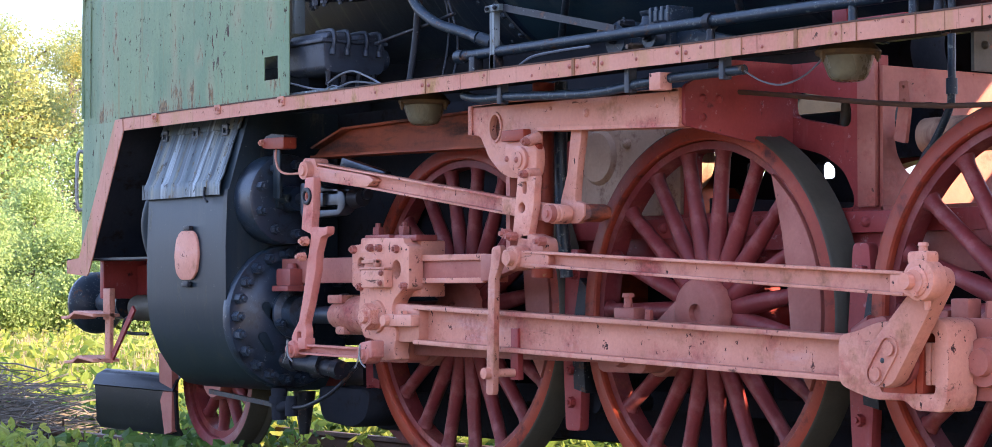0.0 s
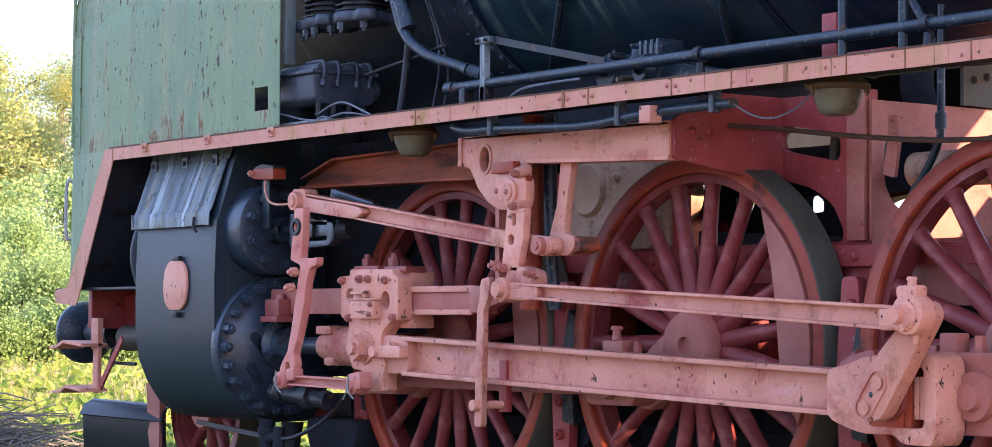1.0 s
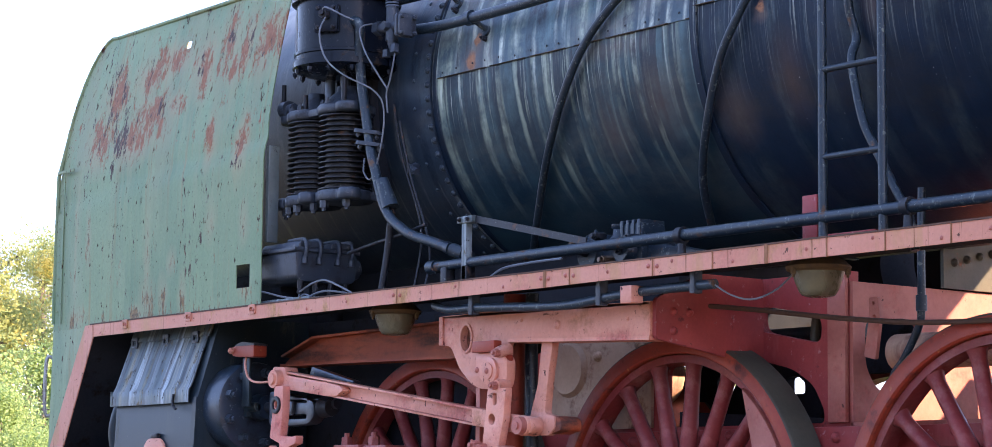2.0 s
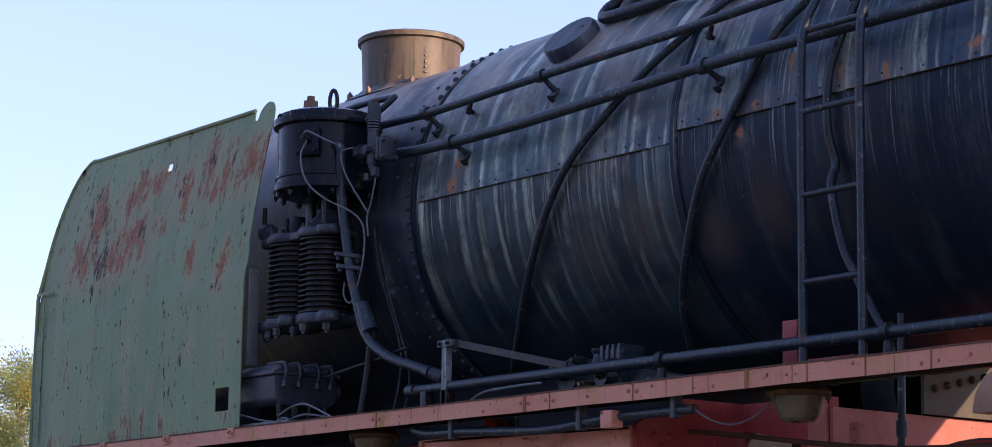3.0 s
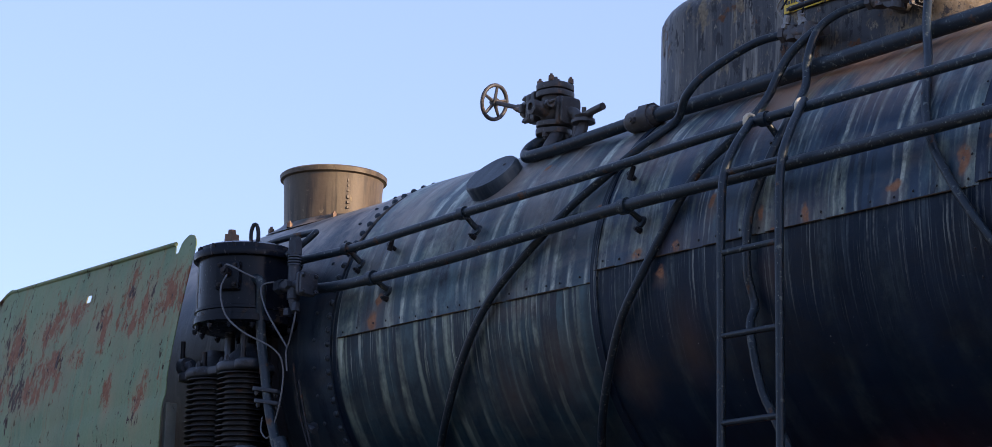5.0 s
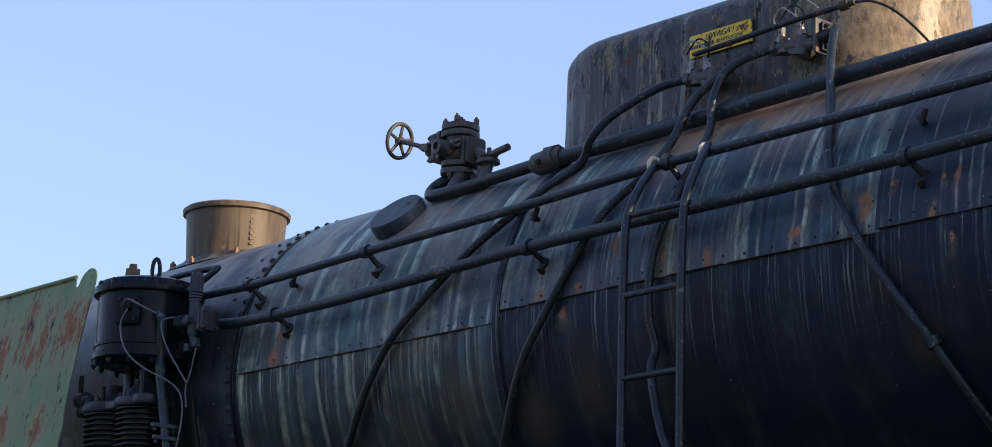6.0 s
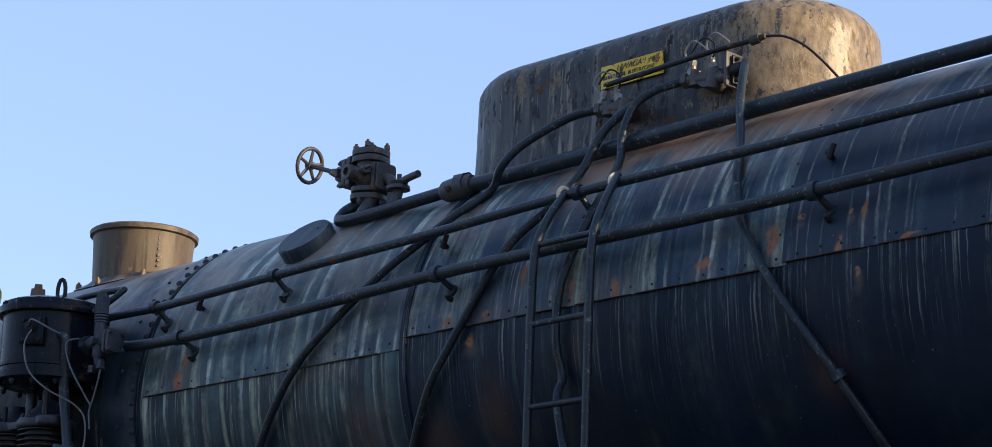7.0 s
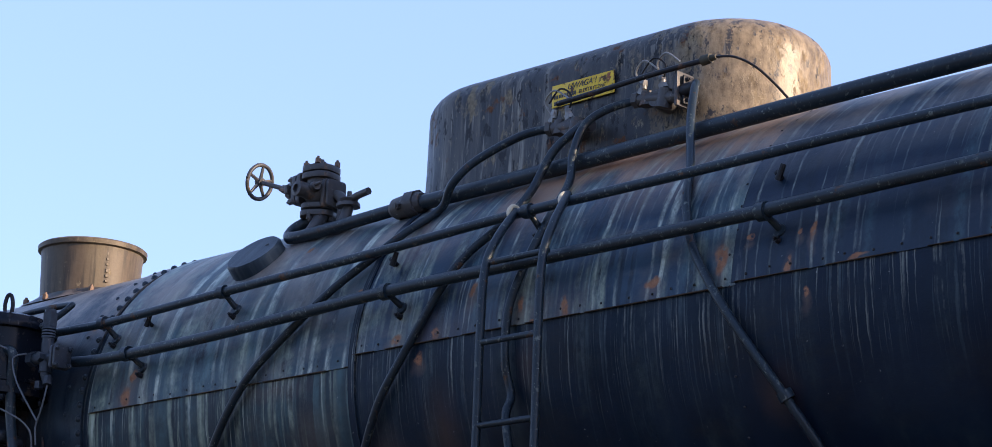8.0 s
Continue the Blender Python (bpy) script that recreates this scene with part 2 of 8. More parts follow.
        col = blend(nt, f, col, blend(nt, ramp(nt, noise_tex(nt, vec, 26.0, 6.0, 0.7), 0.3, 0.7), (0.17, 0.075, 0.042), (0.33, 0.16, 0.09)))
        rgh = plain(nt, "ADD", rgh, plain(nt, "MULTIPLY", f, 0.35))
        height = plain(nt, "SUBTRACT", height, plain(nt, "MULTIPLY", f, 0.25))
    nt.links.new(col, bsdf.inputs["Base Color"])
    nt.links.new(rgh, bsdf.inputs["Roughness"])
    bsdf.inputs["Specular IOR Level"].default_value = spec
    b = nt.nodes.new("ShaderNodeBump")
    b.inputs["Strength"].default_value, b.inputs["Distance"].default_value = 0.3, 0.01
    nt.links.new(height, b.inputs["Height"])
    nt.links.new(b.outputs[0], bsdf.inputs["Normal"])
    return m


OLIVE, SLATE, CHALK, NIGHT = (0.31, 0.36, 0.27), (0.07, 0.135, 0.155), (0.52, 0.57, 0.48), (0.003, 0.0105, 0.022)
M_UPPER = barrel_paint("weathered_cladding_black", (0.010, 0.030, 0.05), (0.036, 0.07, 0.088),
                       [(SLATE, 3.4, 0.25, 0.45, 0.58, 0.85), (OLIVE, 6.0, 0.3, 0.47, 0.6, 0.9), (NIGHT, 8.0, 0.25, 0.5, 0.57, 0.92), (CHALK, 15.0, 0.45, 0.52, 0.64, 0.8), (NIGHT, 24.0, 0.4, 0.54, 0.62, 0.75)],
                       sunny_dust=((0.26, 0.205, 0.165), 8.0, 40.0, 0.75), rust=[(-1.375, 2.6, 0.05, 0.06), (-1.33, 8.5, 0.03, 0.035), (0.39, 21.0, 0.05, 0.02), (-0.3, 44.0, 0.03, 0.03)], smears=[(-1.35, 5.0, 0.16, 0.16)], grime=(0.14, 0.115, 0.095))
M_REAR = barrel_paint("navy_cladding_black", (0.0055, 0.02, 0.045), (0.017, 0.044, 0.078),
                      [(SLATE, 7.0, 0.5, 0.46, 0.6, 0.7), (OLIVE, 14.0, 0.6, 0.5, 0.62, 0.65), (NIGHT, 12.0, 0.4, 0.5, 0.58, 0.9), (CHALK, 32.0, 0.9, 0.53, 0.66, 0.75), (NIGHT, 36.0, 0.6, 0.54, 0.63, 0.7)],
                      sunny_dust=((0.34, 0.2, 0.125), 24.0, 48.0, 0.85), smears=[(1.0, 4.0, 0.35, 0.1), (1.62, 5.0, 0.28, 0.12)], grime=(0.12, 0.105, 0.095),
                      rust=[(0.71, 4.6, 0.045, 0.03), (0.98, 4.0, 0.02, 0.035), (1.19, 13.8, 0.025, 0.04), (1.52, 7.7, 0.018, 0.04), (1.6, 2.6, 0.045, 0.012), (1.78, 5.2, 0.025, 0.05), (2.29, 7.1, 0.04, 0.03), (2.655, 9.1, 0.028, 0.075)])
M_THIRD = barrel_paint("smooth_navy_cladding", (0.0034, 0.012, 0.031), (0.007, 0.021, 0.044),
                       [(SLATE, 7.0, 0.6, 0.5, 0.66, 0.5), (NIGHT, 14.0, 0.5, 0.5, 0.58, 0.8), (CHALK, 34.0, 0.9, 0.56, 0.68, 0.5)], grime=(0.05, 0.054, 0.064),
                       sunny_dust=((0.24, 0.19, 0.145), 28.0, 55.0, 0.8), rust=[(2.8, 12.8, 0.014, 0.014), (3.055, 12.6, 0.014, 0.016), (3.12, 11.8, 0.014, 0.038), (3.01, 4.3, 0.018, 0.05), (3.35, 3.6, 0.05, 0.012)])
# lower sheets: darker base puts the barrel's shaded belly into the paint
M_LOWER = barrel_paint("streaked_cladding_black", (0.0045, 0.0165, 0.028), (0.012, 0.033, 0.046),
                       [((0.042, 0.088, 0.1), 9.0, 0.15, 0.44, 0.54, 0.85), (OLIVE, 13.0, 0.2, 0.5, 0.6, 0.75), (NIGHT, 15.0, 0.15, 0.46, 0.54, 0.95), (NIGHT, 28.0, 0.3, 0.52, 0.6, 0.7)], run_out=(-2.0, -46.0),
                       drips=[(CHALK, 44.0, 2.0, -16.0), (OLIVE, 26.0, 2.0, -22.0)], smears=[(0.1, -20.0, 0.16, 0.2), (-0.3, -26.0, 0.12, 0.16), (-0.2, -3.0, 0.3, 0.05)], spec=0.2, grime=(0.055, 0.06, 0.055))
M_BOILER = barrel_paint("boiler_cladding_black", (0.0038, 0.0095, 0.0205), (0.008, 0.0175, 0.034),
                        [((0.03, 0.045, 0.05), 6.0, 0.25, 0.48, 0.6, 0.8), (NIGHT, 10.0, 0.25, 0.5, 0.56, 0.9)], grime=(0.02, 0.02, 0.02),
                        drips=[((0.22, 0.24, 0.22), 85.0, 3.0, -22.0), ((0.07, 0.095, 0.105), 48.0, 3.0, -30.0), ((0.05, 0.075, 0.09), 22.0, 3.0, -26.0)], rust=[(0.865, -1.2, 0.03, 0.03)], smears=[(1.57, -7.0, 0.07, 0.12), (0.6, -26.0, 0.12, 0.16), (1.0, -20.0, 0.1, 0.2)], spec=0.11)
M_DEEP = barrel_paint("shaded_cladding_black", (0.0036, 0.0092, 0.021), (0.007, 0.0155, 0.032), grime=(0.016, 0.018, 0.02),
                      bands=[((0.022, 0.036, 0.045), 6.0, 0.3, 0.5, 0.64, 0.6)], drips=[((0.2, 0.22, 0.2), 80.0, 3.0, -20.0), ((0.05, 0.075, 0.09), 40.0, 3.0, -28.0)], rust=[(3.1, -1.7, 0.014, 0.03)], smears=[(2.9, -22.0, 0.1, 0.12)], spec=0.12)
M_SMOKEBOX = barrel_paint("smokebox_black", (0.009, 0.018, 0.032), (0.022, 0.036, 0.052), [((0.06, 0.085, 0.1), 4.0, 0.4, 0.48, 0.62, 0.75), (NIGHT, 9.0, 0.4, 0.5, 0.58, 0.85), ((0.16, 0.17, 0.16), 20.0, 0.6, 0.56, 0.66, 0.6)],
                          sunny_dust=((0.36, 0.29, 0.235), 20.0, 46.0, 0.9), rust=[(-1.9, 30.0, 0.04, 0.03)], spec=0.18, grime=(0.05, 0.045, 0.042))
M_CHIMNEY = surface("sooty_chimney_black", (0.062, 0.045, 0.029), (0.115, 0.084, 0.054), 0.5, 0.0, 2.0, spec=0.35, streaks=[((0.17, 0.14, 0.09), (5.0, 5.0, 0.8), 0.44, 0.66), ((0.012, 0.012, 0.014), (12.0, 12.0, 0.8), 0.5, 0.6)], patches=[((0.2, 0.16, 0.1), 16.0, 0.6, 0.66, (1, 1, 0.6), 0.8)])
M_DOME = surface("dome_casing_black", (0.017, 0.019, 0.024), (0.036, 0.036, 0.038), 0.4, 0.0, 2.6, spec=0.35,
                 streaks=[((0.11, 0.098, 0.08), (9.0, 9.0, 0.5), 0.48, 0.64), ((0.01, 0.012, 0.016), (13.0, 13.0, 0.6), 0.5, 0.58), ((0.26, 0.24, 0.2), (26.0, 26.0, 1.6), 0.55, 0.66)],
                 patches=[((0.12, 0.05, 0.022), 6.0, 0.595, 0.645, None, 0.85), ((0.19, 0.155, 0.105), 10.0, 0.575, 0.615, (1, 1, 0.45), 0.8), ((0.26, 0.22, 0.16), 26.0, 0.615, 0.645, (1, 1, 0.5), 0.8), ((0.008, 0.009, 0.012), 18.0, 0.56, 0.6, (1, 1, 0.4), 0.6)], bump=0.4)
M_BLACK = surface("pipe_black_paint", (0.008832, 0.01764, 0.0285), (0.01656, 0.02898, 0.04104), 0.34, 0.0, 7.0, spec=0.28, patches=[((0.1104, 0.126, 0.1197), 30.0, 0.585, 0.64, None, 0.7), ((0.2208, 0.252, 0.228), 70.0, 0.63, 0.66, None, 0.7), ((0.108, 0.054, 0.03), 9.0, 0.6, 0.66, None, 0.8)])
M_IRON = surface("dirty_black_iron", (0.008, 0.010, 0.015), (0.018, 0.019, 0.023), 0.45, 0.05, 9.0, spec=0.25, patches=[((0.11, 0.055, 0.035), 14.0, 0.575, 0.665, None, 0.8), ((0.16, 0.16, 0.16), 50.0, 0.62, 0.66, None, 0.7)])
# near-black paint standing for the shade under the board and behind the gear
M_SHADE = surface("shaded_underside", (0.018, 0.021, 0.028), (0.03, 0.031, 0.036), 0.9, 0.0, 3.0, spec=0.05, patches=[((0.02, 0.014, 0.011), 6.0, 0.56, 0.68, None, 0.9)])
M_RUSTSTREAK = surface("rust_seam", (0.33, 0.15, 0.075), (0.17, 0.075, 0.038), 0.8, 0.0, 14.0, spec=0.2)
M_SEAM = surface("rusted_seam", (0.09, 0.06, 0.04), (0.03, 0.026, 0.024), 0.8, 0.0, 9.0, spec=0.2)
M_VALVE = surface("grimy_valve_iron", (0.04, 0.042, 0.05), (0.075, 0.07, 0.068), 0.45, 0.05, 9.0, spec=0.35, patches=[((0.16, 0.10, 0.07), 12.0, 0.56, 0.66, None, 0.8), ((0.2, 0.2, 0.2), 40.0, 0.61, 0.66, None, 0.7)])
M_SUNEDGE = surface("sunlit_edge_pale", (0.62, 0.64, 0.66), (0.5, 0.52, 0.54), 0.4, 0.0, 12.0)
M_CREAM = surface("cream_painted_collar", (0.7, 0.62, 0.45), (0.5, 0.42, 0.3), 0.5, 0.0, 20.0)
M_CYL = surface("cylinder_casing_black", (0.010, 0.019, 0.027), (0.016, 0.027, 0.034), 0.42, 0.0, 1.4, spec=0.25, gloss_var=0.1, bump=0.08, streaks=[((0.03, 0.036, 0.034), (7.0, 7.0, 0.4), 0.52, 0.7)], patches=[((0.12, 0.13, 0.12), 45.0, 0.665, 0.68, None, 0.7), ((0.05, 0.055, 0.048), 8.0, 0.61, 0.66, (1, 1, 0.3), 0.6)])
M_GUARD = surface("black_sheet_iron", (0.006, 0.008, 0.011), (0.011, 0.013, 0.017), 0.4, 0.0, 4.0, spec=0.3, patches=[((0.05, 0.045, 0.04), 12.0, 0.6, 0.66, None, 0.7)])
M_COVER = surface("glossy_cover_black", (0.013, 0.024, 0.04), (0.024, 0.04, 0.06), 0.34, 0.0, 4.0, spec=0.5, patches=[((0.14, 0.16, 0.16), 30.0, 0.61, 0.66, None, 0.6), ((0.005, 0.008, 0.012), 7.0, 0.54, 0.62, None, 0.4)])
M_GREEN = surface("weathered_green_paint", (0.158, 0.238, 0.125), (0.21, 0.28, 0.15), 0.5, 0.0, 1.1,
                  streaks=[((0.23, 0.275, 0.165), (3.0, 1.0, 0.5), 0.5, 0.7), ((0.24, 0.19, 0.085), (14.0, 1.0, 0.6), 0.57, 0.68), ((0.105, 0.185, 0.105), (2.2, 1.0, 0.4), 0.46, 0.62)],
                  patches=[((0.05, 0.026, 0.018), 24.0, 0.615, 0.630, (1.0, 1.0, 0.4), 0.85), ((0.09, 0.045, 0.025), 60.0, 0.645, 0.660, (1, 1, 0.6), 0.85)], bump=0.25, spec=0.25)
M_VALANCE = surface("rust_streaked_pink", (0.53, 0.225, 0.15), (0.48, 0.18, 0.115), 0.5, scale=2.0, streaks=[((0.42, 0.2, 0.09), (5.0, 1.0, 0.8), 0.52, 0.68), ((0.2, 0.075, 0.03), (40.0, 1.0, 1.2), 0.6, 0.66)],
                    patches=[((0.1, 0.045, 0.03), 26.0, 0.635, 0.65, None, 0.8), ((0.46, 0.14, 0.1), 2.0, 0.55, 0.68, None, 0.6), ((0.4, 0.2, 0.08), 4.0, 0.58, 0.66, (1, 1, 0.5), 0.7)], spec=0.25)
M_RUSTEDGE = surface("rusted_edge", (0.1, 0.045, 0.025), (0.06, 0.03, 0.02), 0.85, scale=12.0)
M_STEEL = surface("oily_rod_steel", (0.03, 0.04, 0.055), (0.06, 0.07, 0.085), 0.35, 0.6, 5.0)
M_GREY = surface("grey_cable", (0.13, 0.145, 0.17), (0.08, 0.09, 0.105), 0.45, 0.1, 9.0)
M_GALV = surface("weathered_grey_sheet", (0.088, 0.115, 0.12), (0.05, 0.066, 0.072), 0.45, 0.1, 3.0, spec=0.4, streaks=[((0.025, 0.03, 0.036), (22.0, 1.0, 0.5), 0.5, 0.6), ((0.17, 0.155, 0.1), (12.0, 1.0, 0.6), 0.52, 0.66), ((0.26, 0.3, 0.31), (20.0, 1.0, 0.5), 0.54, 0.66), ((0.04, 0.045, 0.05), (50.0, 1.0, 0.8), 0.56, 0.62)],
                 patches=[((0.12, 0.085, 0.04), 12.0, 0.57, 0.64, (1, 1, 0.5), 0.8), ((0.03, 0.03, 0.03), 26.0, 0.6, 0.63, (1, 1, 0.5), 0.7)])
M_LAMPRIM = surface("rusty_lamp_rim", (0.13, 0.075, 0.025), (0.06, 0.035, 0.02), 0.75, 0.2, 14.0)
M_BOWL = surface("dusty_lamp_glass", (0.13, 0.12, 0.075), (0.08, 0.072, 0.048), 0.25, 0.0, 9.0, patches=[((0.12, 0.09, 0.04), 6.0, 0.495, 0.695, (1, 1, 0.4), 0.6)])
M_BRASS = surface("rusty_brass_fitting", (0.17, 0.1, 0.06), (0.09, 0.052, 0.034), 0.5, 0.3, 14.0)
M_YELLOW = surface("yellow_enamel", (0.8, 0.54, 0.012), (0.68, 0.43, 0.012), 0.4, 0.0, 9.0, patches=[((0.10, 0.05, 0.03), 12.0, 0.56, 0.6, None, 0.8), ((0.3, 0.2, 0.03), 24.0, 0.56, 0.64, None, 0.8)])
M_INK = surface("black_lettering", (0.015, 0.015, 0.015), (0.02, 0.02, 0.02), 0.5)
M_OILBOX = surface("grey_black_casting", (0.017, 0.024, 0.037), (0.035, 0.045, 0.06), 0.45, 0.0, 9.0, spec=0.35, patches=[((0.13, 0.13, 0.13), 30.0, 0.6, 0.65, None, 0.7), ((0.012, 0.014, 0.02), 12.0, 0.56, 0.64, None, 0.5)])
M_PUMP = surface("glossy_pump_black", (0.0045, 0.007, 0.013), (0.009, 0.013, 0.021), 0.22, 0.0, 5.0, spec=0.12, gloss_var=0.2, bump=0.12, patches=[((0.06, 0.06, 0.065), 34.0, 0.62, 0.66, (1, 1, 0.4), 0.6), ((0.05, 0.035, 0.025), 9.0, 0.6, 0.68, None, 0.6)])
M_WIRE = surface("pale_wire", (0.27, 0.27, 0.26), (0.17, 0.165, 0.16), 0.45, 0.4, 40.0)
M_BRONZE = surface("grimy_bearing_red", (0.34, 0.07, 0.05), (0.22, 0.045, 0.04), 0.5, 0.0, 8.0)


# ---- mesh helpers ----
def part(name, bm, material, parent, label="", smooth=True, at=None):
    me = bpy.data.meshes.new(name)
    bmesh.ops.recalc_face_normals(bm, faces=bm.faces)
    bm.to_mesh(me)
    bm.free()
    for m in material if isinstance(material, (list, tuple)) else (material,):
        me.materials.append(m)
    if smooth:
        me.polygons.foreach_set("use_smooth", [True] * len(me.polygons))
        me.set_sharp_from_angle(angle=radians(47))
    ob = new(name, me)
    ob.parent = parent
    if at is not None:
        ob.matrix_basis = at
    return tagged(ob, label)


def share(name, me, parent, m, label=""):
    ob = new(name, me)
    ob.parent, ob.matrix_basis = parent, m
    return tagged(ob, label)


def box(bm, x0, x1, y0, y1, z0, z1, bev=0.0):
    v = bmesh.ops.create_cube(bm, size=1.0, matrix=Matrix.LocRotScale(((x0 + x1) / 2, (y0 + y1) / 2, (z0 + z1) / 2), None, (x1 - x0, y1 - y0, z1 - z0)))["verts"]
    if bev:
        bmesh.ops.bevel(bm, geom=list({e for w in v for e in w.link_edges}), offset=bev, segments=2, affect="EDGES", profile=0.6)
    return bm


def aim(p, way):
    return Matrix.Translation(p) @ Vector(way).to_track_quat("Z", "Y").to_matrix().to_4x4()


def rod(bm, p0, p1, r0, r1=None, seg=16):
    p0, p1 = Vector(p0), Vector(p1)
    d = p1 - p0
    bmesh.ops.create_cone(bm, cap_ends=True, segments=seg, radius1=r0, radius2=r0 if r1 is None else r1, depth=d.length, matrix=aim((p0 + p1) / 2, d))
    return bm


def spin(bm, profile, centre, axis="x", seg=48):
    """Turns (along, radius) pairs round an axis through centre; closed where a radius is 0."""
    rings = []
    for a, r in profile:
        ring = []
        for k in range(1 if r == 0 else seg):
            c, s = r * math.cos(2 * math.pi * k / seg), r * math.sin(2 * math.pi * k / seg)
            p = {"x": (a, c, s), "y": (c, a, s), "z": (c, s, a)}[axis]
            ring.append(bm.verts.new(Vector(centre) + Vector(p)))
        rings.append(ring)
    for a, b in zip(rings, rings[1:]):
        for k in range(seg):
            n = (k + 1) % seg
            q = [a[k % len(a)], a[n % len(a)], b[n % len(b)], b[k % len(b)]]
            q = list(dict.fromkeys(q))
            if len(q) > 2:
                bm.faces.new(q)
    return bm


def plate(bm, outline, y0, y1, holes=(), bev=0.0, plane="xz"):
    """A flat plate from an outline (and holes) in the xz (or yz) plane, from y0 to y1."""
    place = (lambda a, b: (a, y0, b)) if plane == "xz" else (lambda a, b: (y0, a, b))
    edges = []
    for loop in (outline, *holes):
        vs = [bm.verts.new(place(a, b)) for a, b in loop]
        edges += [bm.edges.new((vs[k], vs[(k + 1) % len(vs)])) for k in range(len(vs))]
    faces = [g for g in bmesh.ops.triangle_fill(bm, use_beauty=True, use_dissolve=False, edges=edges)["geom"] if isinstance(g, bmesh.types.BMFace)]
    out = bmesh.ops.extrude_face_region(bm, geom=faces)["geom"]
    shift = (0, y1 - y0, 0) if plane == "xz" else (y1 - y0, 0, 0)
    vs = [g for g in out if isinstance(g, bmesh.types.BMVert)]
    bmesh.ops.translate(bm, verts=vs, vec=shift)
    if bev:
        fs = faces + [g for g in out if isinstance(g, bmesh.types.BMFace)]
        own = set(fs)
        es = [e for e in {e for f in fs for e in f.edges} if any(lf not in own for lf in e.link_faces)]
        bmesh.ops.bevel(bm, geom=es, offset=bev, segments=2, affect="EDGES", profile=0.6)
    return bm


def disc(cx, cz, r, n=24):
    return [(cx + r * math.cos(2 * math.pi * k / n), cz + r * math.sin(2 * math.pi * k / n)) for k in range(n)]


def rounded(pts, r=0.04, n=5):
    """Rounds the corners of an outline."""
    out = []
    for k, p in enumerate(pts):
        a, b, c = Vector(pts[k - 1]), Vector(p), Vector(pts[(k + 1) % len(pts)])
        q = min(r, (a - b).length * 0.45, (c - b).length * 0.45)
        s, e = b + (a - b).normalized() * q, b + (c - b).normalized() * q
        for i in range(n + 1):
            t = i / n
            out.append(tuple((1 - t) ** 2 * s + 2 * t * (1 - t) * b + t * t * e))
    return out


def slot(x0, x1, z0, z1, r=0.05):
    return rounded([(x0, z0), (x1, z0), (x1, z1), (x0, z1)], r)


def bar(a, b, wa, wb, extra=0.0):
    """Outline of a tapered bar between two points."""
    a, b = Vector(a), Vector(b)
    d = (b - a).normalized()
    n = Vector((-d.y, d.x))
    a, b = a - d * extra, b + d * extra
    return [tuple(a + n * wa), tuple(a - n * wa), tuple(b - n * wb), tuple(b + n * wb)]


def bar_round(a, b, ra, rb, n=12):
    """Outline of a bar with round ends."""
    a, b = Vector(a), Vector(b)
    t = math.atan2(b.y - a.y, b.x - a.x)
    out = [tuple(a + ra * Vector((math.cos(t + math.pi / 2 + math.pi * k / n), math.sin(t + math.pi / 2 + math.pi * k / n)))) for k in range(n + 1)]
    return out + [tuple(b + rb * Vector((math.cos(t - math.pi / 2 + math.pi * k / n), math.sin(t - math.pi / 2 + math.pi * k / n)))) for k in range(n + 1)]


def smooth_path(pts, n=6):
    pts = [Vector(p) for p in pts]
    out = []
    for k in range(len(pts) - 1):
        p0, p1, p2, p3 = pts[max(k - 1, 0)], pts[k], pts[k + 1], pts[min(k + 2, len(pts) - 1)]
        for i in range(n):
            t = i / n
            out.append(0.5 * (2 * p1 + (p2 - p0) * t + (2 * p0 - 5 * p1 + 4 * p2 - p3) * t * t + (3 * p1 - p0 - 3 * p2 + p3) * t ** 3))
    return out + [pts[-1]]


def tube(bm, pts, r, seg=10, n=6, straight=False):
    path = [Vector(p) for p in pts] if straight else smooth_path(pts, n)
    t0 = (path[1] - path[0]).normalized()
    side = t0.orthogonal().normalized()
    rings = []
    for k, p in enumerate(path):
        t = (path[min(k + 1, len(path) - 1)] - path[max(k - 1, 0)]).normalized()
        side = (side - t * side.dot(t)).normalized()
        up = t.cross(side)
        rings.append([bm.verts.new(p + r * (side * math.cos(2 * math.pi * j / seg) + up * math.sin(2 * math.pi * j / seg))) for j in range(seg)])
    for a, b in zip(rings, rings[1:]):
        for j in range(seg):
            bm.faces.new((a[j], a[(j + 1) % seg], b[(j + 1) % seg], b[j]))
    bm.faces.new(rings[0])
    bm.faces.new(rings[-1][::-1])
    return bm


def B():
    return bmesh.new()


bm = B()
bmesh.ops.create_cone(bm, cap_ends=True, segments=6, radius1=1.0, radius2=0.92, depth=1.0, matrix=Matrix.Translation((0, 0, 0.5)))
bmesh.ops.create_cone(bm, cap_ends=True, segments=8, radius1=0.5, radius2=0.45, depth=0.5, matrix=Matrix.Translation((0, 0, 1.2)))
BOLT = bpy.data.meshes.new("bolt")
bm.to_mesh(BOLT)
bm.free()
bm = B()
bmesh.ops.create_uvsphere(bm, u_segments=10, v_segments=6, radius=1.0)
bmesh.ops.bisect_plane(bm, geom=bm.verts[:] + bm.edges[:] + bm.faces[:], plane_co=(0, 0, 0), plane_no=(0, 0, -1), clear_outer=True)
RIVET = bpy.data.meshes.new("rivet")
bm.to_mesh(RIVET)
bm.free()
RIVET.polygons.foreach_set("use_smooth", [True] * len(RIVET.polygons))
FASTENERS = {}


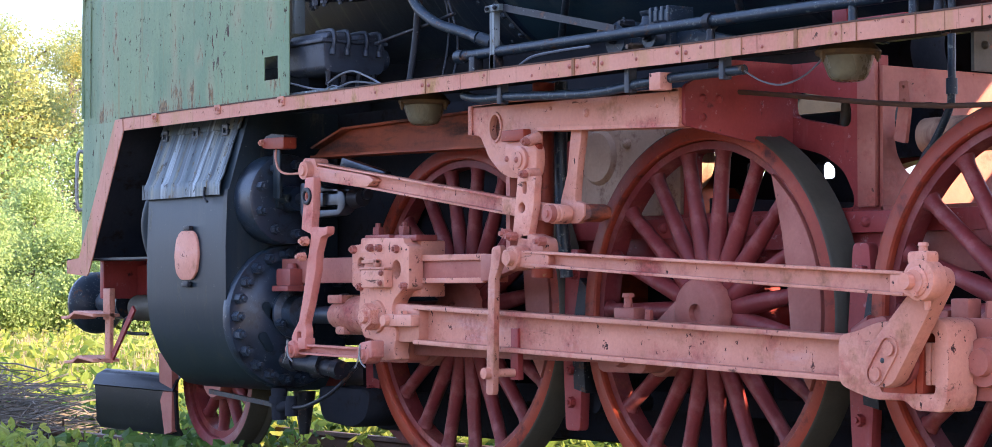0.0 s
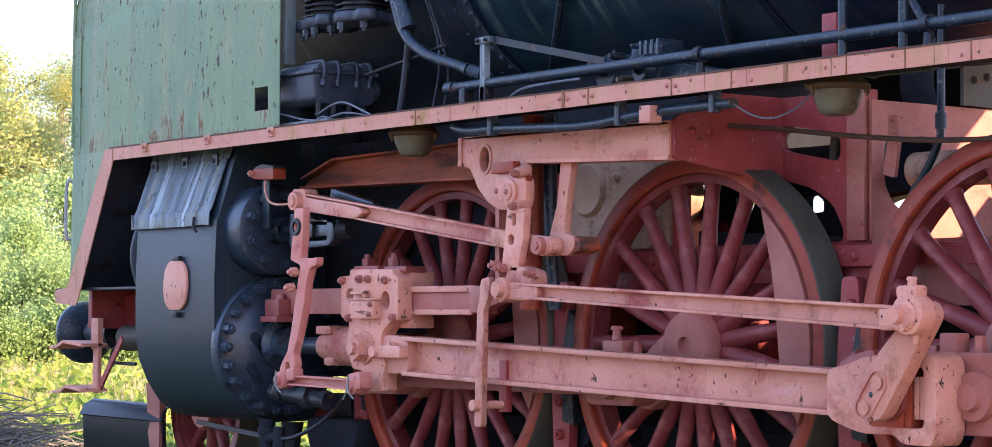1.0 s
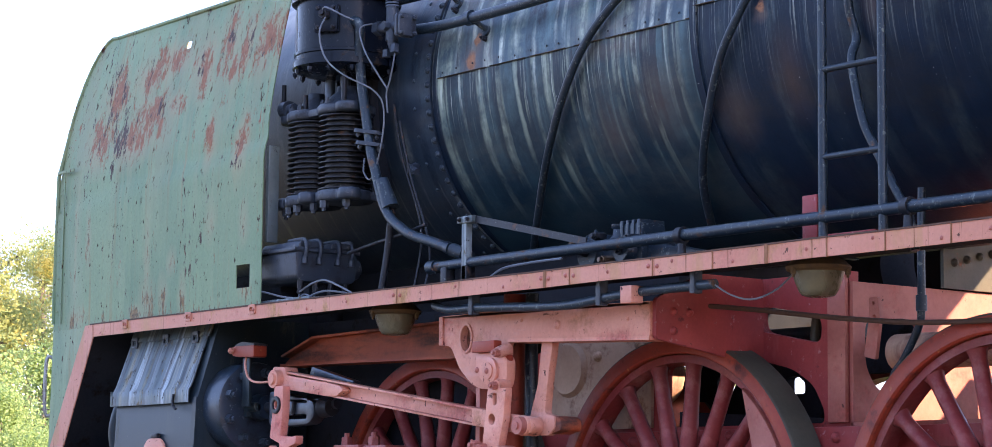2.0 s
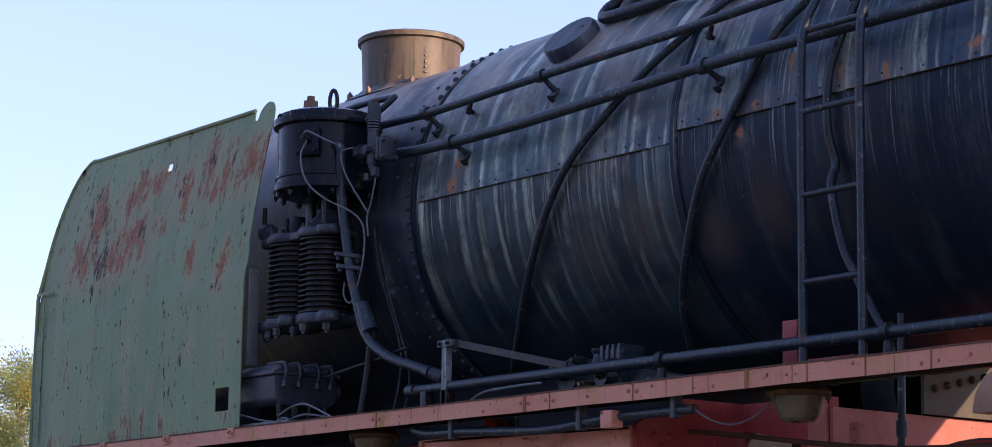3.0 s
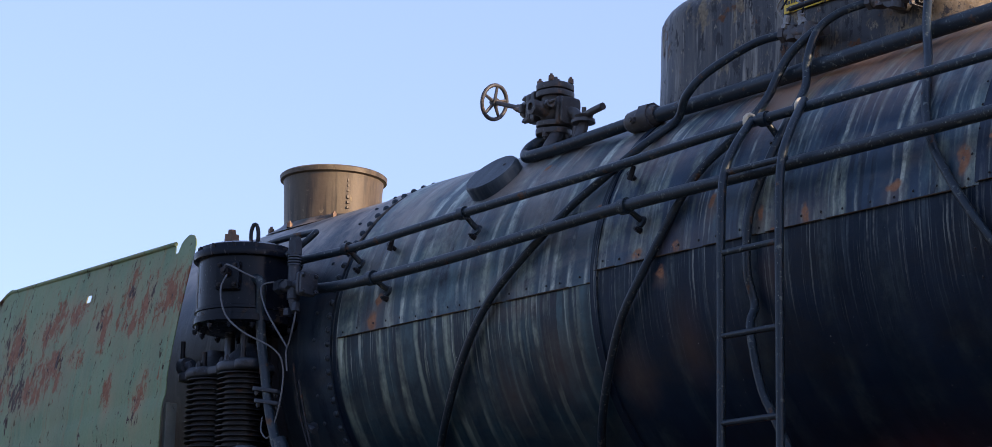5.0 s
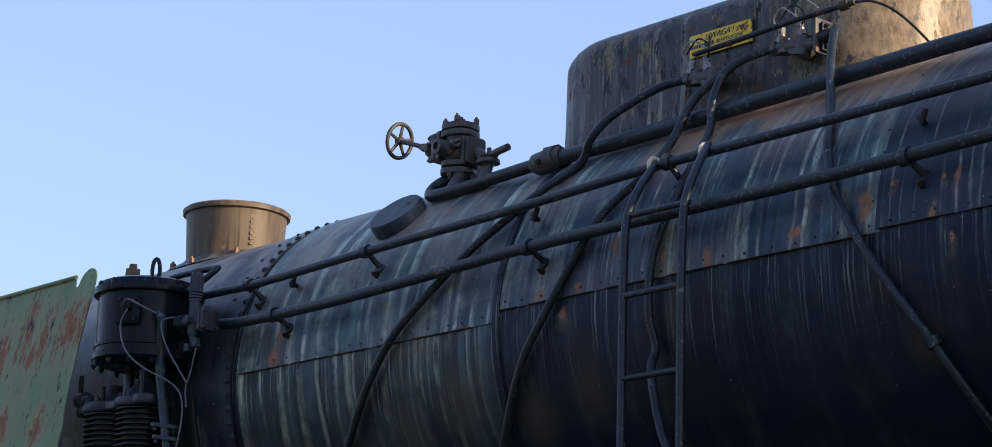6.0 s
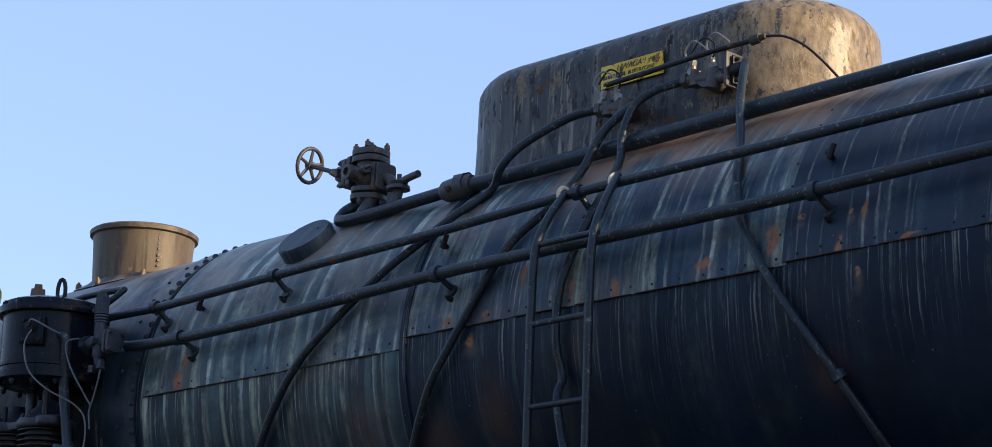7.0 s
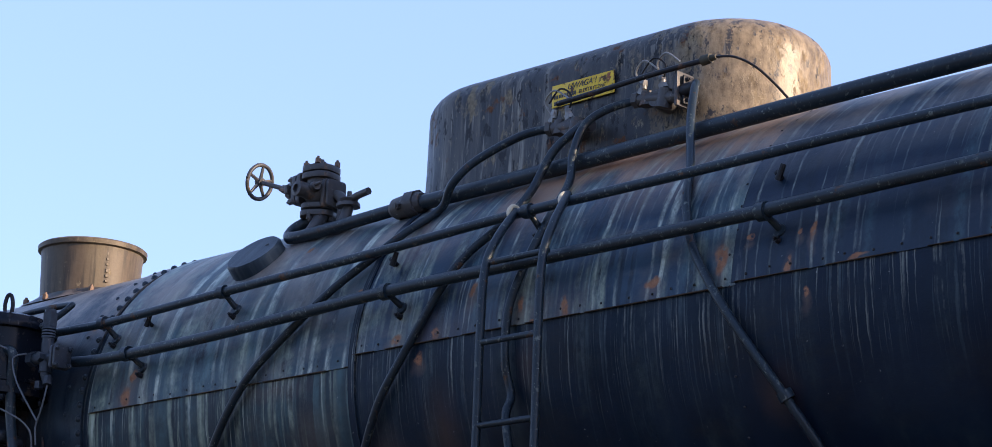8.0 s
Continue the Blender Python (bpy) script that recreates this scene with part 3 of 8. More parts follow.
def bolts(parent, places, way, r, h, material, kind="bolt"):
    """Hexagon bolts or rivets of one size, each an object on a shared mesh, under a part."""
    key = (kind, material.name)
    if key not in FASTENERS:
        FASTENERS[key] = (BOLT if kind == "bolt" else RIVET).copy()
        FASTENERS[key].materials.append(material)
    for n, p in enumerate(places):
        w = way(p) if callable(way) else way
        share(kind, FASTENERS[key], parent, aim(p, w) @ Matrix.Rotation(n * 0.7, 4, "Z") @ Matrix.Diagonal((r, r, h, 1)))


ZC, RB_, RS = AXIS_Z, BARREL_R, 1.055      # boiler axis height, cladding radius, smokebox radius


def on_boiler(x, deg, r):
    return Vector((x, -r * math.cos(radians(deg)), ZC + r * math.sin(radians(deg))))


# ---- locomotive: boiler ----
loco = tagged(new("steam_locomotive"), "weathered steam locomotive, black boiler, faded pink driving gear, green deflector", "locomotive")
loco.empty_display_size = 0.5

bm = spin(B(), [(-1.80, 0), (-1.80, RB_ - 0.02), (6.2, RB_ - 0.02), (6.2, 0)], (0, 0, ZC), "x", 96)
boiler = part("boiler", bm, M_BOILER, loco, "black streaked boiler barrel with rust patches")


def cladding(x0, x1, deg0, deg1, r, lip=0.0):
    """A bent cladding sheet, a few millimetres thick, between two angles."""
    bm = B()
    nx, na = max(int((x1 - x0) / 0.12), 2), max(int((deg1 - deg0) / 3), 3)
    grid = []
    for k in range(na + 1):
        d = deg0 + (deg1 - deg0) * k / na
        row = []
        for i in range(nx + 1):
            x = x0 + (x1 - x0) * i / nx
            wob = 0.004 * noise.noise((x * 1.7, d * 0.05, r * 9)) + 0.0015 * noise.noise((x * 7, d * 0.03, 3.0))
            row.append(bm.verts.new(on_boiler(x, d, r + wob + (lip if i in (0, nx) else 0))))
        grid.append(row)
    fs = [bm.faces.new((grid[k][i], grid[k][i + 1], grid[k + 1][i + 1], grid[k + 1][i])) for k in range(na) for i in range(nx)]
    out = bmesh.ops.extrude_face_region(bm, geom=fs)["geom"]
    for v in (g for g in out if isinstance(g, bmesh.types.BMVert)):
        a = Vector((0, v.co.y, v.co.z - ZC))
        v.co -= a.normalized() * 0.012
    return bm


# upper and lower paint of each sheet; the lower carries the belly's shade
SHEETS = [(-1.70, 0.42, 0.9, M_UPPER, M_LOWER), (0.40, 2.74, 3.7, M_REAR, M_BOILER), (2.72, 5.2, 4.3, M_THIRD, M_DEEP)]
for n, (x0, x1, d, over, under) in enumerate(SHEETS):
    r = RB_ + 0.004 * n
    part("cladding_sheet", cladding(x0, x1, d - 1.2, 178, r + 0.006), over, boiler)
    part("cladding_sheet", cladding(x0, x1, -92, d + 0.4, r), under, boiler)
    a = x0 + 0.02                       # the upper sheet's rusted, uneven lower edge
    while a < x1 - 0.05:
        b = min(a + random.uniform(0.1, 0.5), x1 - 0.02)
        low = d - 1.2 - random.uniform(0.03, 0.14)
        bm = B()
        quad = [bm.verts.new(on_boiler(x, e, r + 0.0145)) for x, e in ((a, low), (b, low - random.uniform(-0.05, 0.05)), (b, d - 1.12), (a, d - 1.12))]
        out = bmesh.ops.extrude_face_region(bm, geom=[bm.faces.new(quad)])["geom"]
        bmesh.ops.translate(bm, verts=[g for g in out if isinstance(g, bmesh.types.BMVert)], vec=(0, 0.012, 0))
        part("seam_edge", bm, M_SEAM, boiler)
        a = b + random.uniform(0.0, 0.15)
    spots = [on_boiler(x0 + 0.06 + k * 0.13 + random.uniform(-0.02, 0.02), d + 0.5 + random.uniform(-0.4, 0.4), r + 0.008) for k in range(int((x1 - x0) / 0.13))]
    bolts(boiler, spots, lambda p: (0, p.y, p.z - ZC), 0.006, 0.004, M_IRON, "rivet")
for x in (0.415,):
    bm = B()
    pts = [on_boiler(x, d, RB_ + 0.016) for d in range(-90, 179, 4)]
    rows = [[bm.verts.new(p + Vector((s, 0, 0))) for s in (-0.022, 0.022)] for p in pts]
    fs = [bm.faces.new((a[0], a[1], b[1], b[0])) for a, b in zip(rows, rows[1:])]
    out = bmesh.ops.extrude_face_region(bm, geom=fs)["geom"]
    for v in (g for g in out if isinstance(g, bmesh.types.BMVert)):
        v.co -= Vector((0, v.co.y, v.co.z - ZC)).normalized() * 0.01
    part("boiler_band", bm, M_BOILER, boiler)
spots = [on_boiler(2.70 + 0.012 * ((k * 5) % 3), -30 + k * 6.5 + random.uniform(-1, 1), RB_ + 0.013) for k in range(16)]
bolts(boiler, spots, lambda p: (0, p.y, p.z - ZC), 0.006, 0.004, M_IRON, "rivet")

bm = spin(B(), [(-5.05, 0), (-5.05, 0.6), (-5.0, RS - 0.03), (-4.96, RS), (-1.79, RS), (-1.79, 0)], (0, 0, ZC), "x", 96)
smokebox = part("smokebox", bm, M_SMOKEBOX, loco, "black riveted smokebox")
bm = spin(B(), [(-1.98, RS + 0.002), (-1.98, RS + 0.014), (-1.78, RS + 0.014), (-1.78, RS + 0.002)], (0, 0, ZC), "x", 96)
part("joint_ring", bm, M_SMOKEBOX, smokebox)
ring = [on_boiler(-1.80 + (0.045 if k % 2 else -0.045) * 0, -60 + k * 4.2, RS + 0.012) for k in range(46)]
bolts(smokebox, ring, lambda p: (0, p.y, p.z - ZC), 0.021, 0.02, M_SMOKEBOX, "rivet")
ring = [on_boiler(-1.93, -58 + k * 8.4, RS + 0.012) for k in range(20)]
bolts(smokebox, ring, lambda p: (0, p.y, p.z - ZC), 0.013, 0.012, M_SMOKEBOX, "rivet")

# chimney
CH = (-3.33, 0, 0)
bm = spin(B(), [(4.28, 0.300), (4.66, 0.317), (4.708, 0.322), (4.715, 0.342), (4.742, 0.345), (4.752, 0.332), (4.74, 0.31), (4.3, 0.30)], CH, "z", 64)
chimney = part("chimney", bm, M_CHIMNEY, loco, "short sooty brown-black chimney with a rolled rim")
bm = B()
ringa, ringb, ringc = [], [], []
for k in range(48):
    a = 2 * math.pi * k / 48
    for ring_, rad, up in ((ringa, 0.31, 0.05), (ringb, 0.33, 0.035), (ringc, 0.42, 0.008)):
        x, y = CH[0] + rad * math.cos(a), rad * math.sin(a)
        ring_.append(bm.verts.new((x, y, ZC + math.sqrt(RS ** 2 - y * y) + up)))
for a, b in ((ringa, ringb), (ringb, ringc)):
    for k in range(48):
        bm.faces.new((a[k], a[(k + 1) % 48], b[(k + 1) % 48], b[k]))
part("chimney_base", bm, M_SMOKEBOX, chimney)
bolts(chimney, [(CH[0] + 0.385 * math.cos(k * math.pi / 4 + 0.2), 0.385 * math.sin(k * math.pi / 4 + 0.2), ZC + math.sqrt(RS ** 2 - (0.385 * math.sin(k * math.pi / 4 + 0.2)) ** 2) + 0.012) for k in range(8)], (0, 0, 1), 0.02, 0.03, M_BRASS)
bm = B()
for k in range(6):      # worn raised marks down the chimney's side
    a = radians(-17)
    p = Vector((CH[0] + 0.318 * math.cos(a), 0.318 * math.sin(a), 4.66 - k * 0.036))
    box(bm, p.x - 0.01, p.x - 0.001, p.y - 0.011, p.y + 0.011, p.z - 0.012 + 0.004 * (k % 3), p.z + 0.009, 0.002)
part("raised_marks", bm, M_CHIMNEY, chimney)

# dome casing: a long box with round ends and a rounded top
DW, DX0, DX1, DTOP = 0.48, 0.42, 1.84, 5.0


def stadium(inset, n=20):
    r = DW - inset
    a = [(DX1 + r * math.cos(t), r * math.sin(t)) for t in (math.pi * (k / n - 0.5) for k in range(n + 1))]
    b = [(DX0 + r * math.cos(t), r * math.sin(t)) for t in (math.pi * (k / n + 0.5) for k in range(n + 1))]
    mid1 = [(DX1 + (DX0 - DX1) * k / 8, r) for k in range(1, 8)]
    mid2 = [(DX0 + (DX1 - DX0) * k / 8, -r) for k in range(1, 8)]
    return a + mid1 + b + mid2


bm = B()
rows = []
levels = [(-0.01, 4.12), (-0.008, 4.3), (0.0, 4.5), (0.004, DTOP - 0.2)] + [(0.19 * (1 - math.cos(t)), DTOP - 0.2 + 0.17 * math.sin(t)) for t in (math.pi / 2 * k / 7 for k in range(1, 8))] + [(0.30, DTOP - 0.012), (0.42, DTOP), (0.476, DTOP + 0.002)]
for inset, z in levels:
    rows.append([bm.verts.new((x, y, z + 0.005 * noise.noise((x * 2, y * 2, z * 2)))) for x, y in stadium(inset)])
for a, b in zip(rows, rows[1:]):
    for k in range(len(a)):
        bm.faces.new((a[k], a[(k + 1) % len(a)], b[(k + 1) % len(a)], b[k]))
bm.faces.new(rows[-1])


def peeled_dome():
    """The dome's black paint, peeled to a beige undercoat towards its rear end."""
    m = M_DOME.copy()
    m.name = "peeled_dome_paint"
    nt = m.node_tree
    bsdf = nt.nodes["Principled BSDF"]
    old = bsdf.inputs["Base Color"].links[0].from_socket
    vec = nt.nodes.new("ShaderNodeTexCoord").outputs["Object"]
    sep = nt.nodes.new("ShaderNodeSeparateXYZ")
    nt.links.new(vec, sep.inputs[0])
    rear = ramp(nt, sep.outputs["X"], 1.5, 2.2)
    flakes = noise_tex(nt, vec, 13.0, 12.0, 0.78, (1.0, 1.0, 0.6), (3.0, 1.0, 0.2))
    f = ramp(nt, calc(nt, "ADD", flakes, calc(nt, "MULTIPLY", rear, 0.16)), 0.57, 0.605)
    fine = noise_tex(nt, vec, 26.0, 6.0, 0.7, (1.0, 1.0, 0.5))
    beige = blend(nt, ramp(nt, fine, 0.35, 0.65), (0.10, 0.074, 0.045), (0.27, 0.21, 0.132))
    nt.links.new(blend(nt, calc(nt, "MULTIPLY", f, calc(nt, "ADD", rear, 0.25)), old, beige), bsdf.inputs["Base Color"])
    return m


dome = part("dome_casing", bm, peeled_dome(), loco, "long peeling black and beige dome casing with rounded ends")
bm = B()
hook = smooth_path([(1.9, -0.06, DTOP), (1.9, -0.06, DTOP + 0.035), (1.92, -0.05, DTOP + 0.04)], 4)
tube(bm, hook, 0.012, 8, straight=True)
part("lifting_hook", bm, M_IRON, dome)

# yellow warning sign
bm = box(B(), 1.112, 1.518, -DW - 0.014, -DW - 0.008, 4.647, 4.762, 0.002)
sign = part("warning_sign", bm, M_YELLOW, dome, "yellow enamel warning sign with black Polish lettering")


def lettering(text, size, x, y, z, material, parent, skew=0.0):
    cu = bpy.data.curves.new("lettering", "FONT")
    cu.body, cu.size, cu.extrude, cu.align_x, cu.shear = text, size, 0.0008, "LEFT", skew
    tmp = new("lettering", cu)
    dg = bpy.context.evaluated_depsgraph_get()
    me = bpy.data.meshes.new_from_object(tmp.evaluated_get(dg))
    bpy.data.objects.remove(tmp)
    me.materials.clear()
    me.materials.append(material)
    return share("lettering", me, parent, pose(x, y, z, 90, 0, 0))


lettering("UWAGA !", 0.043, 1.215, -DW - 0.0152, 4.722, M_INK, sign, 0.25)
bm = B()
for x0, x1, z in ((1.125, 1.27, 4.69), (1.13, 1.45, 4.657)):      # worn lines that can no longer be read
    x = x0
    while x < x1:
        box(bm, x, x + 0.012, -DW - 0.0155, -DW - 0.0135, z, z + 0.018)
        x += 0.017
part("worn_lettering", bm, M_INK, sign)
lettering("ELEKTRYCZNE", 0.026, 1.29, -DW - 0.0152, 4.69, M_INK, sign, 0.2)
bm = plate(B(), [(1.475, 4.753), (1.497, 4.755), (1.487, 4.733), (1.501, 4.733), (1.477, 4.70), (1.484, 4.724), (1.471, 4.724)], -DW - 0.0155, -DW - 0.0135)
part("lightning_mark", bm, surface("red_enamel", (0.22, 0.05, 0.02), (0.3, 0.12, 0.02), 0.5, scale=30.0), sign)

# sand valves on the dome's side, each a pipe cluster
def sand_valve(x, z, nozzles):
    bm = B()
    rod(bm, (x, -DW, z), (x, -DW - 0.11, z), 0.05, 0.042, 14)
    rod(bm, (x - 0.12, -DW - 0.085, z + 0.02), (x + 0.14, -DW - 0.085, z - 0.015), 0.032, 0.03, 12)
    rod(bm, (x + 0.03, -DW - 0.085, z - 0.05), (x + 0.05, -DW - 0.085, z + 0.04), 0.04, 0.036, 10)
    rod(bm, (x - 0.07, -DW - 0.085, z - 0.02), (x - 0.07, -DW - 0.085, z + 0.05), 0.036, 0.03, 8)
    rod(bm, (x - 0.14, -DW - 0.085, z + 0.025), (x - 0.11, -DW - 0.085, z + 0.02), 0.042, 0.04, 6)
    body = part("sand_valve", bm, M_VALVE, dome, "grimy black iron sand valve")
    for k, dx in enumerate(nozzles):
        bm = B()
        lean_ = 0.012 * (1 - 2 * k)
        rod(bm, (x + dx, -DW - 0.09, z + 0.04), (x + dx + lean_, -DW - 0.09, z + 0.065), 0.024, 0.024, 6)
        rod(bm, (x + dx + lean_, -DW - 0.09, z + 0.065), (x + dx + lean_, -DW - 0.09, z + 0.085), 0.017, 0.017, 10)
        rod(bm, (x + dx + lean_, -DW - 0.09, z + 0.085), (x + dx + lean_ * 1.5, -DW - 0.09, z + 0.11), 0.02, 0.016, 6)
        part("pipe_union", bm, M_WIRE, body, "pale worn union nut")
    return body


sand_valve(1.31, 4.49, (-0.12, 0.0))
sv2 = sand_valve(1.86, 4.52, (-0.1, 0.04))
bm = box(B(), 1.99, 2.01, -DW - 0.13, -DW - 0.005, 4.45, 4.62, 0.01)
flange = part("valve_flange", bm, M_VALVE, sv2)
bm = box(B(), 2.016, 2.03, -DW - 0.105, -DW - 0.012, 4.46, 4.60, 0.008)
part("valve_flange", bm, M_IRON, sv2)
bolts(flange, [(2.03, -DW - 0.03 - 0.055 * a, 4.48 + 0.10 * b) for a in (0, 1) for b in (0, 1)], (1, 0, 0), 0.011, 0.016, M_IRON)
part("stub", rod(B(), (1.97, -DW - 0.08, 4.525), (2.08, -DW - 0.09, 4.53), 0.036, 0.032, 12), M_IRON, sv2)
bm = tube(B(), [(1.27, -0.62, 4.605), (1.5, -0.62, 4.612), (1.9, -0.62, 4.625), (2.18, -0.6, 4.635)], 0.013, 10)
part("air_pipe", bm, M_IRON, dome)
bm = rod(rod(B(), (2.15, -0.6, 4.634), (2.2, -0.6, 4.636), 0.026, 0.024, 8), (2.2, -0.6, 4.636), (2.23, -0.6, 4.637), 0.017, 0.012, 8)
part("pipe_nut", bm, M_TREAD, dome)
bm = tube(B(), [(2.22, -0.6, 4.638), (2.3, -0.56, 4.632), (2.37, -0.5, 4.59), (2.42, -0.42, 4.52), (2.46, -0.34, 4.44)], 0.006, 6)
part("thin_pipe", bm, M_IRON, dome)
for x, z, d in ((1.19, 4.575, 0.14), (1.30, 4.575, -0.1), (1.77, 4.6, 0.12), (1.89, 4.6, -0.1), (1.9, 4.61, 0.12)):
    bm = tube(B(), [(x, -DW - 0.09, z), (x - 0.03 * (1 if d > 0 else -1), -DW - 0.11, z + 0.07), (x + d * 0.3, -DW - 0.125, z + 0.11), (x + d, -DW - 0.125, z + 0.05)], 0.0048, 6)
    part("thin_pipe", bm, M_IRON if d < 0 else M_WIRE, dome)

# sand pipes down the barrel
PIPES = [
    ([(1.18, -0.57, 4.51), (1.04, -0.63, 4.485), (0.85, -0.75, 4.36), (0.75, -0.80, 4.25)], [(0.64, 47), (0.52, 38), (0.38, 30), (0.16, 21), (-0.13, 9), (-0.35, 0), (-0.56, -12), (-0.83, -28), (-1.2, -47), (-1.5, -60)], 0.021),
    ([(1.44, -0.6, 4.475), (1.45, -0.68, 4.42), (1.36, -0.74, 4.31)], [(1.29, 43), (1.23, 31), (1.1, 24), (1.0, 16), (0.78, -1.5), (0.61, -12), (0.41, -27), (0.2, -42), (0.02, -57)], 0.021),
    ([(1.72, -0.57, 4.54), (1.6, -0.64, 4.50), (1.52, -0.7, 4.42), (1.50, -0.75, 4.27)], [(1.53, 44), (1.56, 30), (1.52, 17), (1.47, 6), (1.46, -6), (1.48, -14)], 0.02),
    ([(2.07, -0.57, 4.53), (2.13, -0.62, 4.525), (2.17, -0.68, 4.46), (2.21, -0.75, 4.29)], [(2.31, 39), (2.41, 25), (2.5, 14), (2.62, 4), (2.75, -6), (2.93, -20.5), (3.04, -33.5), (3.1, -48)], 0.02),
]
for head, run, r in PIPES:
    tail = [(1.5, -1.13, 2.96), (1.57, -1.14, 2.7), (1.65, -1.14, 2.55), (1.76, -1.14, 2.37), (1.84, -1.14, 2.24), (1.87, -1.14, 2.1)] if len(run) == 6 else []
    bm = tube(B(), [*head, *(on_boiler(x, d, RB_ + 0.038) for x, d in run), *tail], r, 10)
    part("sand_pipe", bm, M_BLACK, loco, "black sand pipe bent down round the boiler")
for x, d in ((2.95, -21.8), (0.86, 59)):
    a, b = on_boiler(x, d, RB_ + 0.038), on_boiler(x + 0.015, d - 1.8, RB_ + 0.038)
    part("pipe_joint", rod(B(), a, b, 0.034, None, 10), M_BLACK, loco)

# steam pipe beside the dome and the shut-off valve at its end
pts = [(-0.52, -0.55, 4.355), (-0.57, -0.57, 4.34), (-0.62, -0.62, 4.295), (-0.605, -0.67, 4.24), (-0.52, -0.70, 4.214), (-0.3, -0.70, 4.216), (0.0, -0.70, 4.226), (0.3, -0.70, 4.238)]
bm = tube(B(), pts, 0.033, 14)
steam_pipe = part("steam_pipe", bm, M_BLACK, loco, "long black steam pipe along the boiler top")
pts = [(0.3, -0.70, 4.238), (0.9, -0.69, 4.243), (2.0, -0.68, 4.265), (3.0, -0.66, 4.29), (4.2, -0.63, 4.315), (6.2, -0.6, 4.33)]
part("pipe_run", tube(B(), pts, 0.039, 14), M_BLACK, steam_pipe)
bm = rod(B(), (0.23, -0.70, 4.234), (0.26, -0.70, 4.235), 0.036, 0.055, 18)
rod(bm, (0.26, -0.70, 4.235), (0.36, -0.70, 4.240), 0.055, 0.06, 18)
rod(bm, (0.36, -0.70, 4.240), (0.42, -0.70, 4.242), 0.072, 0.068, 8)
rod(bm, (0.42, -0.70, 4.242), (0.45, -0.70, 4.243), 0.056, 0.045, 18)
coupling = part("pipe_coupling", bm, M_VALVE, steam_pipe)
bolts(coupling, [(0.33, -0.757, 4.225)], (0, -1, -0.2), 0.02, 0.02, M_VALVE)

VX, VY = -0.515, -0.55
bm = rod(B(), (VX, VY, 4.47), (VX, VY, 4.575), 0.07, 0.076, 20)
rod(bm, (VX, VY, 4.385), (VX, VY, 4.46), 0.052, 0.06, 16)
bmesh.ops.create_uvsphere(bm, u_segments=20, v_segments=12, radius=0.078, matrix=Matrix.Translation((VX, VY - 0.01, 4.482)))
valve = part("valve_body", bm, M_VALVE, loco, "rusty black iron shut-off valve with a handwheel")


def lobed(r, n=4, depth=0.05, seg=48, turn=0.6):
    """Outline of a flange that swells round its n bolts."""
    return [(r * (1 + depth * math.cos(n * (2 * math.pi * k / seg - turn)) - depth) * math.cos(2 * math.pi * k / seg), r * (1 + depth * math.cos(n * (2 * math.pi * k / seg - turn)) - depth) * math.sin(2 * math.pi * k / seg)) for k in range(seg)]


for z, r, h, turn in ((4.560, 0.104, 0.032, 0.6), (4.600, 0.102, 0.034, 0.6), (4.392, 0.104, 0.028, 0.2), (4.350, 0.106, 0.03, 0.25)):
    bm = plate(B(), lobed(r, turn=turn), 0.0, h, bev=0.004)
    part("flange", bm, M_VALVE, valve, at=Matrix.Translation((VX, VY, z)) @ pose(0, 0, 0, 90, 0, 0))
bolts(valve, [(VX + 0.085 * math.cos(k * 1.571 + 0.6), VY + 0.085 * math.sin(k * 1.571 + 0.6), 4.637) for k in range(4)], (0, 0, 1), 0.017, 0.026, M_BRASS)
bolts(valve, [(VX + 0.085 * math.cos(k * 1.571 + 0.22), VY + 0.085 * math.sin(k * 1.571 + 0.22), 4.352) for k in range(4)], (0, 0, -1), 0.017, 0.024, M_VALVE)
bolts(valve, [(VX, VY, 4.637)], (0, 0, 1), 0.026, 0.03, M_VALVE)
bm = rod(B(), (VX, VY - 0.06, 4.485), (VX - 0.01, VY - 0.135, 4.487), 0.05, 0.036, 16)
part("outlet", bm, M_VALVE, valve)
bm = spin(B(), [(0, 0.022), (-0.02, 0.022), (-0.02, 0.042), (0.014, 0.042), (0.018, 0.022), (0.0, 0.022)], (0, 0, 0), "z", 18)
part("outlet_flange", bm, M_VALVE, valve, at=aim((VX - 0.01, VY - 0.145, 4.487), (-0.1, -1, 0)))
# solid black disc in place of the dark inside of the outlet
part("outlet_bore", rod(B(), (VX - 0.01, VY - 0.13, 4.487), (VX - 0.01, VY - 0.145, 4.487), 0.024, None, 14), M_INK, valve)
bm = rod(B(), (VX + 0.03, VY - 0.1, 4.50), (VX + 0.13, VY - 0.11, 4.505), 0.012, 0.008, 8)
rod(bm, (VX + 0.05, VY - 0.085, 4.50), (VX + 0.085, VY - 0.10, 4.50), 0.03, 0.024, 8)
part("test_cock", bm, M_VALVE, valve)
# bonnet: two bolted plates and a lumpy stuffing box
bm = B()
plate(bm, rounded([(VY - 0.085, 4.43), (VY + 0.085, 4.43), (VY + 0.085, 4.61), (VY - 0.085, 4.61)], 0.03), VX - 0.105, VX - 0.075, plane="yz", bev=0.005)
plate(bm, rounded([(VY - 0.08, 4.44), (VY + 0.08, 4.44), (VY + 0.08, 4.605), (VY - 0.08, 4.605)], 0.03), VX - 0.15, VX - 0.118, plane="yz", bev=0.005)
rod(bm, (VX - 0.05, VY, 4.52), (VX - 0.2, VY, 4.535), 0.055, 0.05, 16)
rod(bm, (VX - 0.19, VY, 4.535), (VX - 0.24, VY, 4.545), 0.062, 0.05, 8)
